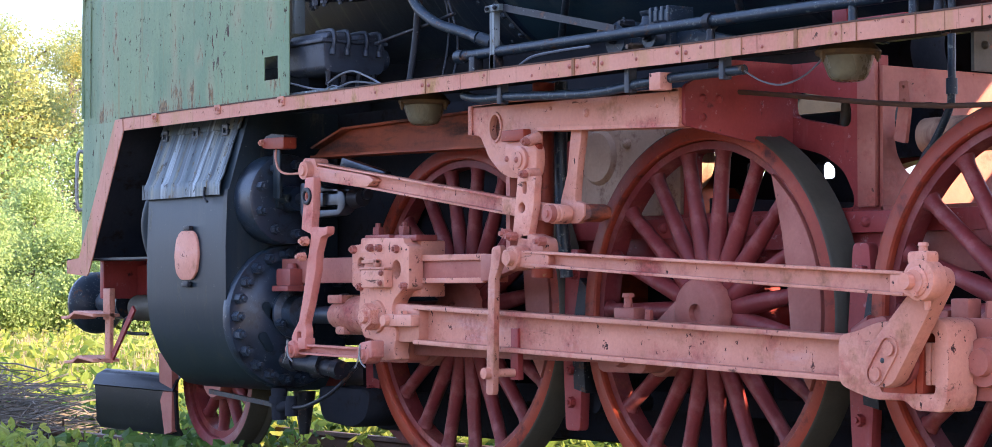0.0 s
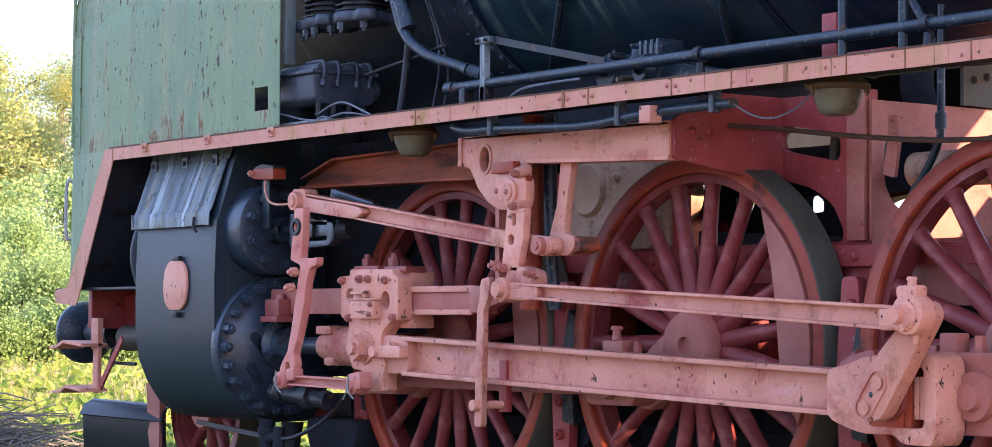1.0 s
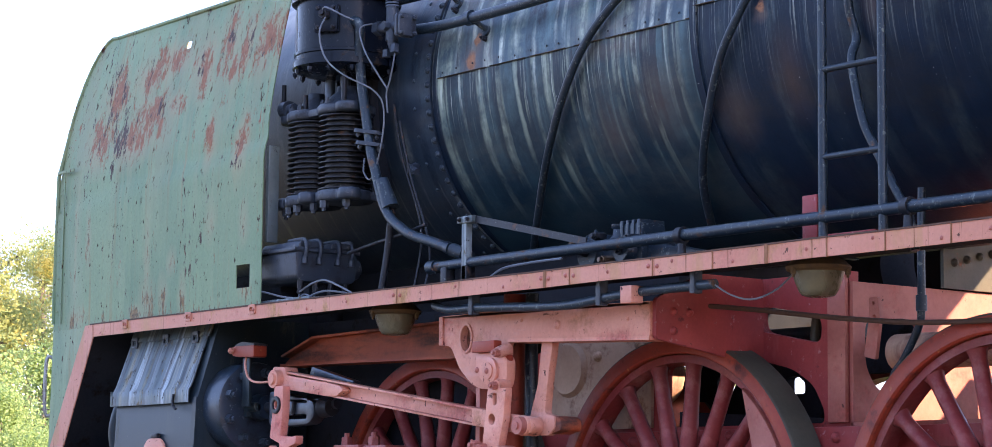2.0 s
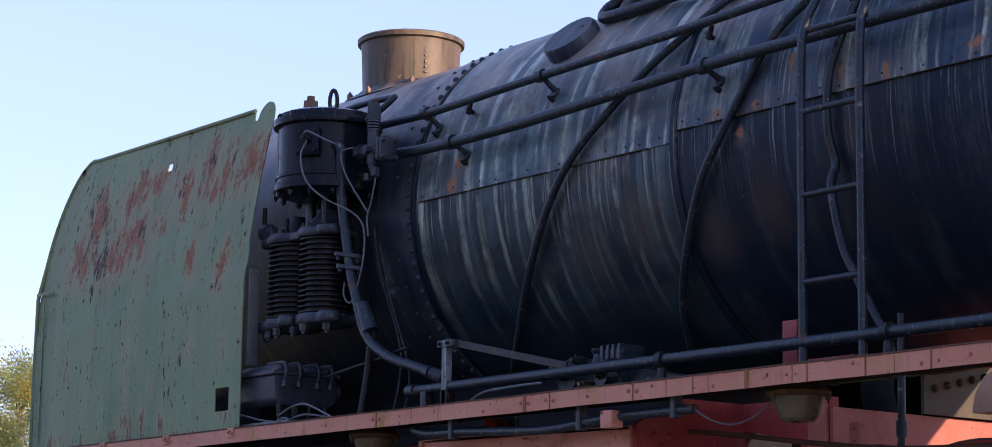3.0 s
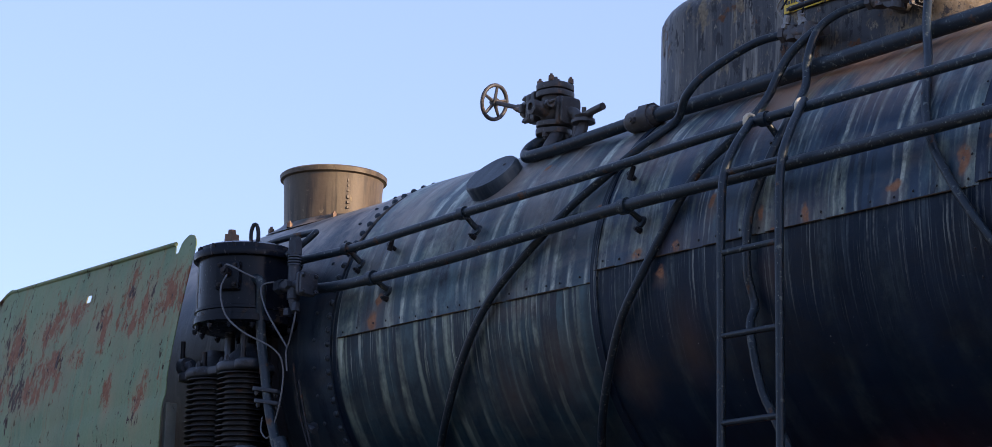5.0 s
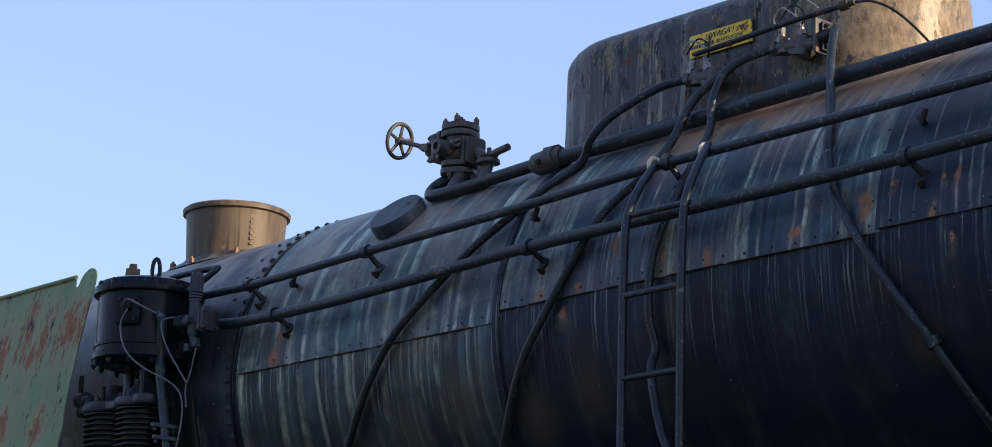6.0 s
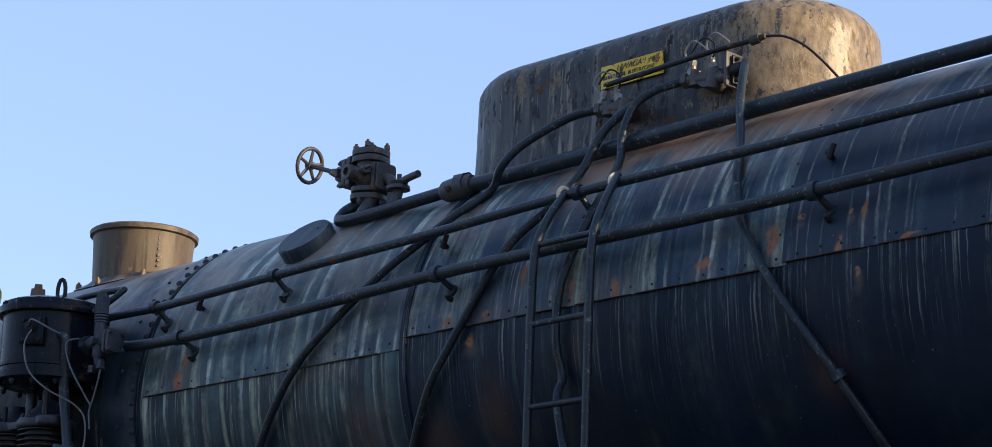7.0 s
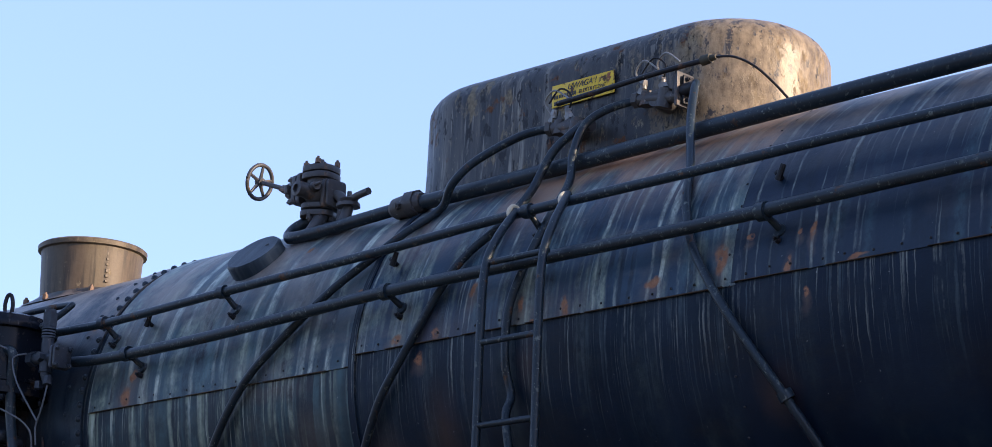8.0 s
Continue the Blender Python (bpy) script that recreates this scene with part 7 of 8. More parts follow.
part("red_post", bm, M_TYRE, loco, "red round post behind the valve gear")
part("dark_pipe", tube(B(), [(-0.82, -1.08, 2.1), (-0.82, -1.08, 1.5), (-0.80, -1.06, 1.1)], 0.034, 10), M_BLACK, loco)

# combination lever and union link
bm = plate(B(), rounded([(-2.80, 1.68), (-2.815, 1.548), (-2.841, 1.386), (-2.733, 1.353), (-2.771, 1.208), (-2.82, 1.0), (-2.866, 0.86), (-2.935, 0.785), (-2.965, 0.70), (-2.89, 0.677), (-2.80, 0.714), (-2.779, 0.80), (-2.799, 0.844), (-2.74, 0.983), (-2.685, 1.138), (-2.669, 1.25), (-2.63, 1.335), (-2.56, 1.351), (-2.555, 1.398), (-2.60, 1.39), (-2.679, 1.393), (-2.728, 1.395), (-2.709, 1.518), (-2.705, 1.68)], 0.014, 3), -1.40, -1.35, [disc(-2.775, 1.572, 0.02, 12), slot(-2.885, -2.84, 0.74, 0.80, 0.018)], bev=0.006)
lever = part("combination_lever", bm, M_CORAL, loco, "slender pink combination lever")
bm = plate(B(), disc(-2.775, 1.572, 0.05), -1.412, -1.39, [disc(-2.775, 1.572, 0.026)], bev=0.006)
part("lever_boss", bm, M_IRON, lever, "greasy black lever boss")
bolts(lever, [(-2.771, -1.40, 1.315), (-2.804, -1.40, 1.226)], (0, -1, 0), 0.028, 0.04, M_PINK)
union = girder_rod("union_link", (-2.86, 0.699), (-2.16, 0.689), 0.03, 0.03, -1.40, -1.35, 0.012, M_CORAL, "short pink union link with split pins")
bm = plate(B(), disc(-2.92, 0.698, 0.05), -1.42, -1.33, bev=0.008)
rod(bm, (-2.92, -1.42, 0.698), (-2.92, -1.44, 0.698), 0.03, 0.028, 12)
box(bm, -2.86, -2.78, -1.41, -1.34, 0.70, 0.765, 0.008)
part("link_end", bm, M_CORAL, union, "worn red link eye")
bm = B()
plate(bm, disc(-2.155, 0.685, 0.052), -1.42, -1.33, bev=0.008)
plate(bm, rounded([(-2.206, 0.747), (-2.21, 0.67), (-2.075, 0.665), (-2.08, 0.765)], 0.02), -1.415, -1.33, bev=0.008)
rod(bm, (-2.155, -1.42, 0.685), (-2.155, -1.44, 0.685), 0.032, 0.03, 12)
part("link_end", bm, M_CORAL, union, "worn red link eye")
for x, z in ((-2.92, 0.698), (-2.155, 0.685)):
    part("split_pin", tube(B(), [(x - 0.05, -1.44, z - 0.075), (x - 0.01, -1.445, z - 0.03), (x + 0.01, -1.445, z + 0.055)], 0.005, 6), M_WIRE, union)
    part("split_pin", tube(B(), [(x + 0.055, -1.44, z - 0.07), (x + 0.01, -1.445, z - 0.03), (x + 0.005, -1.445, z + 0.05)], 0.005, 6), M_WIRE, union)

# crosshead and slide bar
bm = box(B(), -3.45, -1.34, -1.165, -1.03, 1.078, 1.225, 0.008)
slide = part("slide_bar", bm, M_PINKD, loco, "pink slide bar above the piston rod")
bm = box(B(), -2.0, -1.33, -1.185, -1.163, 1.195, 1.228, 0.003)
box(bm, -2.0, -1.36, -1.185, -1.163, 1.074, 1.102, 0.003)
part("bar_lip", bm, M_PINK, slide)
bm = plate(B(), rounded([(-2.505, 1.288), (-2.413, 1.294), (-2.413, 1.328), (-1.984, 1.322), (-1.975, 1.291), (-1.93, 1.275), (-1.93, 1.042), (-2.004, 1.034), (-2.075, 0.984), (-2.10, 0.934), (-2.064, 0.834), (-2.049, 0.80), (-2.08, 0.70), (-2.06, 0.655), (-2.20, 0.648), (-2.24, 0.731), (-2.293, 0.764), (-2.38, 0.771), (-2.412, 0.83), (-2.44, 0.9), (-2.419, 1.034), (-2.504, 1.06)], 0.02, 4), -1.27, -1.17, [[(-2.055 + 0.042 * math.cos(k * math.pi / 10), 1.15 + 0.05 * math.sin(k * math.pi / 10)) for k in range(20)], [(-2.413 + 0.036 * math.cos(k * math.pi / 8), 1.184 + 0.036 * math.sin(k * math.pi / 8)) for k in range(16)]], bev=0.01)
box(bm, -2.49, -1.94, -1.18, -1.02, 1.228, 1.31, 0.01)
box(bm, -2.49, -1.94, -1.18, -1.02, 1.0, 1.076, 0.01)
crosshead = part("crosshead", bm, M_PINK, loco, "pink cast crosshead on the slide bar")
bm = box(B(), -2.32, -2.085, -1.33, -1.27, 1.05, 1.15, 0.01)
part("oil_pot", bm, M_PINK, crosshead)
bm = box(B(), -2.33, -2.08, -1.335, -1.27, 1.15, 1.162, 0.004)
box(bm, -2.345, -2.20, -1.31, -1.27, 1.185, 1.205, 0.004)
box(bm, -2.225, -2.2, -1.31, -1.28, 1.15, 1.21, 0.004)
part("oil_pot_lid", bm, M_PINK, crosshead)
bm = box(B(), -2.42, -2.17, -1.24, -1.08, 1.31, 1.345, 0.008)
box(bm, -2.15, -1.93, -1.22, -1.08, 1.305, 1.34, 0.008)
part("top_cap", bm, M_BRONZE, crosshead, "rust red cap")
bolts(crosshead, [(-2.416, -1.15, 1.335), (-2.145, -1.15, 1.335)], (0, 0, 1), 0.036, 0.055, M_BRONZE)
bolts(crosshead, [(x, -1.27, z) for x, z in ((-2.473, 1.265), (-2.3, 1.272), (-2.214, 1.27), (-2.044, 1.262), (-2.403, 1.055), (-1.965, 1.058))], (0, -1, 0), 0.024, 0.026, M_PINKD)
bolts(crosshead, [(-2.10, -1.335, 1.13), (-2.11, -1.335, 1.075)], (0, -1, 0), 0.016, 0.014, M_PINKD)
bm = spin(B(), [(-1.26, 0.095), (-1.285, 0.09), (-1.285, 0.075), (-1.30, 0.07), (-1.30, 0)], (-2.245, 0, 0.89), "y", 32)
part("crosshead_pin", bm, M_PINK, crosshead)
bolts(crosshead, [(-2.25, -1.30, 0.89)], (0, -1, 0), 0.078, 0.05, M_PINK)
bolts(crosshead, [(-2.37, -1.27, 0.895)], (0, -1, 0), 0.03, 0.03, M_PINKD)
bm = spin(B(), [(-2.925, 0.05), (-2.92, 0.075), (-2.83, 0.10), (-2.70, 0.112), (-2.5, 0.115), (-2.42, 0.13), (-2.42, 0.05)], (0, -1.1, 0.892), "x", 28)
box(bm, -2.88, -2.72, -1.2, -1.0, 0.96, 1.01, 0.01)
box(bm, -2.80, -2.70, -1.2, -1.0, 0.78, 0.83, 0.02)
part("rod_cone", bm, M_PINK, crosshead)
part("piston_rod", rod(B(), (-3.6, -1.1, 0.892), (-2.88, -1.1, 0.892), 0.052, None, 24), M_STEEL, loco, "oily dark steel piston rod")

# long drop lever hung from the slide bar end
bm = plate(B(), rounded([(-1.067, 1.255), (-0.995, 1.266), (-0.985, 1.235), (-1.004, 1.158), (-1.04, 1.096), (-1.048, 0.786), (-1.054, 0.5), (-1.117, 0.5), (-1.108, 0.784), (-1.097, 1.096), (-1.076, 1.159)], 0.02, 4), -1.34, -1.305, bev=0.004)
drop = part("drop_lever", bm, M_PINK, loco, "pink hanging drop lever")
bm = rod(B(), (-1.10, -1.35, 0.61), (-1.06, -1.20, 0.612), 0.022, None, 14)
rod(bm, (-1.09, -1.34, 0.61), (-1.09, -1.375, 0.61), 0.032, 0.028, 14)
part("lever_pin", bm, M_PINK, drop)
bm = plate(B(), [(-1.36, 1.22), (-1.06, 1.24), (-0.98, 1.2), (-1.0, 1.16), (-1.3, 1.085), (-1.36, 1.085)], -1.2, -1.14, bev=0.006)
part("bar_end_bracket", bm, M_PINKD, slide)
bm = plate(B(), bar((-1.055, 0.84), (-1.055, 0.575), 0.03, 0.034), -1.205, -1.17, bev=0.004)
part("pin_bracket", bm, M_FRAME, drop)

# ---- locomotive: cylinder ----
CX0, CX1, CY, CZ = -4.58, -3.56, -1.06, 0.88
cas = [(-1.0, 2.118), (-1.20, 2.118), (-1.325, 2.10), (-1.465, 1.64), (-1.478, 1.3), (-1.475, 1.0), (-1.45, 0.8), (-1.39, 0.66), (-1.3, 0.53), (-1.19, 0.45), (-1.06, 0.425), (-0.8, 0.43), (-0.7, 0.6), (-0.7, 2.118)]
bm = plate(B(), cas, CX0, CX1, plane="yz")
cylinder = part("cylinder_casing", bm, M_CYL, loco, "black dusty cylinder casing with rounded belly")
bm = plate(B(), [(a * 1.0 - 0.012 * (b > 0.5), b) for a, b in cas[3:11]] + [(-1.06, 0.44), (-1.2, 0.47), (-1.3, 0.55), (-1.38, 0.67), (-1.44, 0.81), (-1.462, 1.0), (-1.465, 1.3), (-1.457, 1.64)], CX1 - 0.04, CX1 + 0.004, plane="yz")
part("casing_rim", bm, M_CYL, cylinder)
bm = B()
nseg = 72
HX0, HX1 = CX0 - 0.02, CX1 - 0.07
rows = []
for k in range(nseg + 1):
    x = HX0 + (HX1 - HX0) * k / nseg
    w = math.sin(k / nseg * 2 * math.pi * 6.5)
    wob = 0.011 * max(-0.6, min(0.6, 1.4 * w)) + 0.003 * noise.noise((x * 6, 0, 0))
    rows.append([bm.verts.new((x + 0.02 * (2.03 - z) / 0.4 * 0.5, y - f * wob, z + 0.004 * noise.noise((x * 5, z * 9, 0)))) for y, z, f in ((-1.36, 2.03, 0.35), (-1.385, 1.96, 1.0), (-1.43, 1.84, 1.0), (-1.468, 1.735, 1.0), (-1.484, 1.702, 0.5), (-1.494, 1.69, 0.25), (-1.497, 1.65, 0.2), (-1.499, 1.607, 0.25))])
fs = [bm.faces.new((a[j], b[j], b[j + 1], a[j + 1])) for a, b in zip(rows, rows[1:]) for j in range(7)]
out = bmesh.ops.extrude_face_region(bm, geom=fs)["geom"]
bmesh.ops.translate(bm, verts=[g for g in out if isinstance(g, bmesh.types.BMVert)], vec=(0, 0.006, 0))
hatch = part("casing_hatch", bm, M_GALV, cylinder, "weathered grey fluted hatch cover")
bm = plate(B(), [(-1.338, 2.09), (-1.368, 2.01), (-1.376, 2.012), (-1.346, 2.094)], HX0, HX1 + 0.03, plane="yz")
part("hinge_strip", bm, M_GALV, hatch)
bm = plate(B(), [(HX0 - 0.005, 1.70), (HX0 - 0.005, 1.606), (HX0 + 0.05, 1.606), (HX0 + 0.02, 1.64)], -1.5, -1.44)
part("torn_corner", bm, M_GALV, hatch)
part("latch", tube(B(), [(HX1 - 0.16, -1.503, 1.66), (HX1 - 0.16, -1.508, 1.60), (HX1 - 0.13, -1.50, 1.57)], 0.008, 6), M_IRON, hatch)
for x in (-4.53, -4.13, -3.76):
    ring = slot(x - 0.034, x + 0.034, 1.975, 2.045, 0.008)
    part("hinge", plate(B(), ring, -1.384, -1.366, [slot(x - 0.022, x + 0.022, 1.99, 2.02, 0.006)], bev=0.002), M_OILBOX, cylinder)
bm = plate(B(), rounded([(-4.11, 1.10), (-3.965, 1.10), (-3.91, 1.15), (-3.887, 1.25), (-3.905, 1.35), (-3.955, 1.40), (-4.11, 1.40), (-4.165, 1.35), (-4.188, 1.25), (-4.17, 1.15)], 0.03), -1.496, -1.478, bev=0.004)
part("oval_plate", bm, M_PINK, cylinder, "faded pink oval cover plate")
part("plate_catch", box(B(), -4.07, -3.99, -1.51, -1.478, 1.055, 1.09, 0.008), M_IRON, cylinder)
part("plate_catch", box(B(), -4.06, -3.98, -1.505, -1.478, 1.402, 1.43, 0.006), M_IRON, cylinder)
bm = tube(B(), [(CX0 - 0.03, -1.35, 1.75), (CX0 - 0.1, -1.40, 1.55), (CX0 - 0.12, -1.4, 1.4), (CX0 - 0.08, -1.36, 1.22), (CX0 - 0.02, -1.3, 1.15)], 0.05, 10)
part("front_pipe", bm, M_CYL, cylinder)
# rear cover with its ring of bolts
bm = spin(B(), [(CX1 - 0.02, 0), (CX1 - 0.02, 0.435), (CX1 + 0.03, 0.435), (CX1 + 0.045, 0.425), (CX1 + 0.045, 0.33), (CX1 + 0.075, 0.30), (CX1 + 0.10, 0.18), (CX1 + 0.10, 0)], (0, CY, CZ), "x", 56)
cover = part("cylinder_cover", bm, M_COVER, loco, "round black cylinder cover with a ring of bolts")
bolts(cover, [(CX1 + 0.045, CY + 0.38 * math.cos(a), CZ + 0.38 * math.sin(a)) for a in (k * 2 * math.pi / 22 for k in range(22))], (1, 0, 0), 0.034, 0.06, M_COVER)
bm = spin(B(), [(CX1 + 0.08, 0.1), (CX1 + 0.14, 0.15), (CX1 + 0.16, 0.15), (CX1 + 0.18, 0.11), (CX1 + 0.26, 0.10), (CX1 + 0.27, 0.05)], (0, -1.1, 0.9), "x", 28)
part("gland", bm, M_COVER, cover)
bolts(cover, [(CX1 + 0.16, -1.1 + 0.13 * math.cos(a), 0.9 + 0.13 * math.sin(a)) for a in (0.5, 2.0, 3.6, 5.2)], (1, 0, 0), 0.026, 0.05, M_COVER)
for dy, dz in ((-0.2, 0.06), (-0.22, -0.12), (-0.1, 0.24)):
    part("cover_rib", plate(B(), bar_round((CY + dy, CZ + dz), (CY + dy * 0.8, CZ + dz - 0.07), 0.03, 0.025), CX1 + 0.05, CX1 + 0.10, plane="yz", bev=0.006), M_CYL, cover)
# valve chest
VYC, VZ = -1.16, 1.58
bm = spin(B(), [(CX1 - 0.02, 0), (CX1 - 0.02, 0.27), (CX1 + 0.16, 0.27), (CX1 + 0.18, 0.265), (CX1 + 0.185, 0.25), (CX1 + 0.19, 0.08), (CX1 + 0.30, 0.07), (CX1 + 0.30, 0)], (0, VYC, VZ), "x", 48)
chest = part("valve_chest_cover", bm, M_COVER, loco, "round black valve chest cover with bolts")
bolts(chest, [(CX1 + 0.185, VYC + 0.21 * math.cos(a), VZ + 0.21 * math.sin(a)) for a in (k * 2 * math.pi / 9 for k in range(9))], (1, 0, 0), 0.03, 0.05, M_COVER)
bm = box(B(), CX1 + 0.18, CX1 + 0.22, VYC - 0.1, VYC + 0.1, VZ - 0.06, VZ + 0.06, 0.015)
rod(bm, (CX1 + 0.22, VYC - 0.07, VZ), (CX1 + 0.30, VYC - 0.07, VZ), 0.03, 0.025, 8)
part("spindle_gland", bm, M_CYL, chest)
part("valve_spindle", rod(B(), (CX1 + 0.2, VYC, VZ), (-2.5, VYC, VZ), 0.03, None, 14), M_STEEL, chest)
bm = plate(B(), rounded([(-3.15, 1.67), (-3.0, 1.65), (-2.68, 1.60), (-2.655, 1.56), (-2.66, 1.51), (-2.72, 1.468), (-3.02, 1.458), (-3.15, 1.47)], 0.03), VYC - 0.06, VYC + 0.02, [slot(-3.12, -2.74, 1.50, 1.525, 0.012), slot(-3.12, -2.74, 1.59, 1.61, 0.01)], bev=0.006)
box(bm, -3.0, -2.86, VYC - 0.085, VYC - 0.05, 1.52, 1.60, 0.01)
guide = part("spindle_guide", bm, M_STEEL, chest, "dark grey valve spindle guide")
bm = rod(B(), (-2.62, VYC - 0.02, 1.56), (-2.53, VYC - 0.02, 1.56), 0.06, 0.05, 16)
rod(bm, (-2.66, VYC - 0.02, 1.56), (-2.62, VYC - 0.02, 1.56), 0.035, 0.05, 12)
part("guide_bush", bm, M_IRON, guide)
part("guide_bracket", plate(B(), rounded([(-2.74, 1.80), (-2.66, 1.78), (-2.3, 1.70), (-2.3, 1.68), (-2.62, 1.72), (-2.7, 1.66), (-2.78, 1.70)], 0.012), VYC - 0.03, VYC + 0.02, bev=0.004), M_STEEL, guide)
bm = plate(B(), rounded([(-3.37, 1.895), (-3.36, 1.925), (-3.30, 1.94), (-3.105, 1.933), (-3.105, 1.862), (-3.27, 1.868), (-3.34, 1.875)], 0.015), -1.36, -1.27, bev=0.006)
pot = part("oil_reservoir", bm, M_TYRE, loco, "small pink oil reservoir on the valve chest")
part("reservoir_lid", plate(B(), [(-3.31, 1.94), (-3.23, 1.956), (-3.095, 1.938), (-3.095, 1.93), (-3.31, 1.933)], -1.365, -1.265), M_IRON, pot)
bolts(pot, [(-3.345, -1.36, 1.907)], (0, -1, 0), 0.02, 0.02, M_PINK)
part("reservoir_foot", box(B(), -3.33, -3.25, -1.30, -1.28, 1.58, 1.865, 0.004), M_CYL, pot)
part("oil_pipe", tube(B(), [(-3.24, -1.33, 1.865), (-3.23, -1.34, 1.82), (-3.17, -1.36, 1.755), (-3.08, -1.38, 1.72), (-2.98, -1.39, 1.708), (-2.87, -1.39, 1.708)], 0.007, 6), M_PINK, pot)
bm = box(B(), -3.375, -3.215, -1.25, -1.15, 1.062, 1.165, 0.012)
box(bm, -3.39, -3.205, -1.27, -1.13, 1.03, 1.064, 0.006)
rod(bm, (-3.275, -1.2, 1.165), (-3.275, -1.2, 1.195), 0.034, 0.03, 8)
part("oil_pot", bm, M_BRONZE, loco, "red oil pot beside the piston rod")
# drain cocks and pipes below
bm = rod(B(), (-3.35, -1.2, 0.62), (-2.75, -1.2, 0.58), 0.045, 0.05, 12)
rod(bm, (-3.0, -1.2, 0.6), (-2.9, -1.2, 0.6), 0.07, None, 8)
rod(bm, (-2.78, -1.2, 0.585), (-2.72, -1.2, 0.58), 0.062, 0.055, 8)
rod(bm, (-3.28, -1.2, 0.62), (-3.2, -1.2, 0.62), 0.065, None, 8)
cock = part("drain_pipe", bm, M_IRON, loco, "black drain pipe and cocks below the cylinder")
bm = rod(B(), (-3.5, -1.15, 0.45), (-3.5, -1.15, 0.26), 0.05, 0.045, 10)
rod(bm, (-3.5, -1.15, 0.33), (-3.3, -1.18, 0.36), 0.035, 0.03, 10)
rod(bm, (-3.31, -1.18, 0.29), (-3.31, -1.18, 0.41), 0.04, 0.034, 8)
rod(bm, (-3.5, -1.15, 0.36), (-3.5, -1.15, 0.40), 0.065, 0.06, 8)
part("drain_cock", bm, M_SHADE, cock)
part("drain_tube", tube(B(), [(-3.3, -1.18, 0.34), (-3.1, -1.2, 0.36), (-2.85, -1.18, 0.45), (-2.72, -1.1, 0.6)], 0.013, 8), M_IRON, cock)
part("release_lever", plate(B(), bar((-4.35, 0.40), (-3.45, 0.34), 0.014, 0.014), -1.16, -1.14), M_IRON, cock, "rusty cock lever rod")
bm = plate(B(), rounded([(-3.45, 0.46), (-2.85, 0.46), (-2.9, 0.28), (-3.05, 0.22), (-3.4, 0.25)], 0.08), -0.92, -0.6, bev=0.03)
part("sand_box", bm, M_SHADE, loco)
part("drip_funnel", rod(B(), (-3.62, -0.9, 0.42), (-3.62, -0.9, 0.16), 0.07, 0.03, 12), M_IRON, loco)
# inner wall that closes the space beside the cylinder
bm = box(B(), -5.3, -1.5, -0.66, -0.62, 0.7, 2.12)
part("saddle_wall", bm, M_SHADE, loco)
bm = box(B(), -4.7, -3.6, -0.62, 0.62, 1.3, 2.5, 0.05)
part("smokebox_saddle", bm, M_SHADE, loco)
bm = plate(B(), bar((-4.7, 0.55), (-3.6, 0.45), 0.05, 0.05), -0.66, -0.62)
part("truck_frame", bm, M_FRAME, loco)

# brake hangers and rods between the wheels
for x in (-1.06, 1.05, 3.08, -2.98):
    bm = plate(B(), rounded([(x - 0.05, 1.25), (x + 0.05, 1.25), (x + 0.09, 0.8), (x + 0.06, 0.3), (x - 0.06, 0.3), (x - 0.09, 0.8)], 0.03), -0.82, -0.76, bev=0.006)
    hang = part("brake_hanger", bm, M_FRAME, loco, "red brake hanger between the wheels")
    part("brake_block", plate(B(), [(x + 0.02 + 0.10 - 0.05, 1.1), (x + 0.17, 1.02), (x + 0.09, 0.8), (x + 0.12, 0.5), (x + 0.02, 0.52), (x + 0.0, 0.8)], -0.83, -0.73, bev=0.006), M_IRON, hang)
    bolts(hang, [(x, -0.82, 0.45), (x, -0.82, 0.62), (x + 0.02, -0.82, 1.12)], (0, -1, 0), 0.03, 0.03, M_FRAME)

# ---- locomotive: front end ----
bm = box(B(), -5.66, -5.6, -1.27, 1.27, 0.98, 1.25, 0.01)
part("buffer_beam", bm, M_FRAME, loco, "red front buffer beam")
bm = spin(B(), [(-6.22, 0), (-6.22, 0.2), (-6.205, 0.215), (-6.17, 0.215), (-6.14, 0.19), (-6.10, 0.05), (-6.1, 0)], (0, -1.03, 0.95), "x", 40)
rod(bm, (-6.1, -1.03, 0.95), (-5.66, -1.03, 0.95), 0.06, 0.075, 20)
rod(bm, (-6.0, -1.03, 0.95), (-5.66, -1.03, 0.95), 0.1, 0.12, 24)
buffer = part("buffer", bm, M_BLACK, loco, "round black buffer")
copy_thing(buffer, pose(0, 2.06, 0))
bm = rod(B(), (-5.38, -1.12, 0.92), (-4.5, -1.12, 0.92), 0.086, None, 28)
spin(bm, [(-5.40, 0.02), (-5.40, 0.075), (-5.385, 0.086), (-5.38, 0.02)], (0, -1.12, 0.92), "x", 28)
part("tail_rod_sleeve", bm, M_TREAD, loco, "black piston tail rod sleeve")
bm = plate(B(), [(-5.6, 1.2), (-5.0, 1.25), (-5.0, 1.0), (-5.3, 0.98), (-5.6, 1.0)], -1.02, -1.01)
part("apron_plate", bm, M_FRAME, loco)
bm = box(B(), -5.58, -5.51, -1.27, -1.24, 0.55, 1.05, 0.004)
box(bm, -5.60, -5.50, -1.275, -1.235, 0.84, 1.05, 0.004)
step = part("front_step", bm, M_PINK, loco, "pink iron front step bracket")
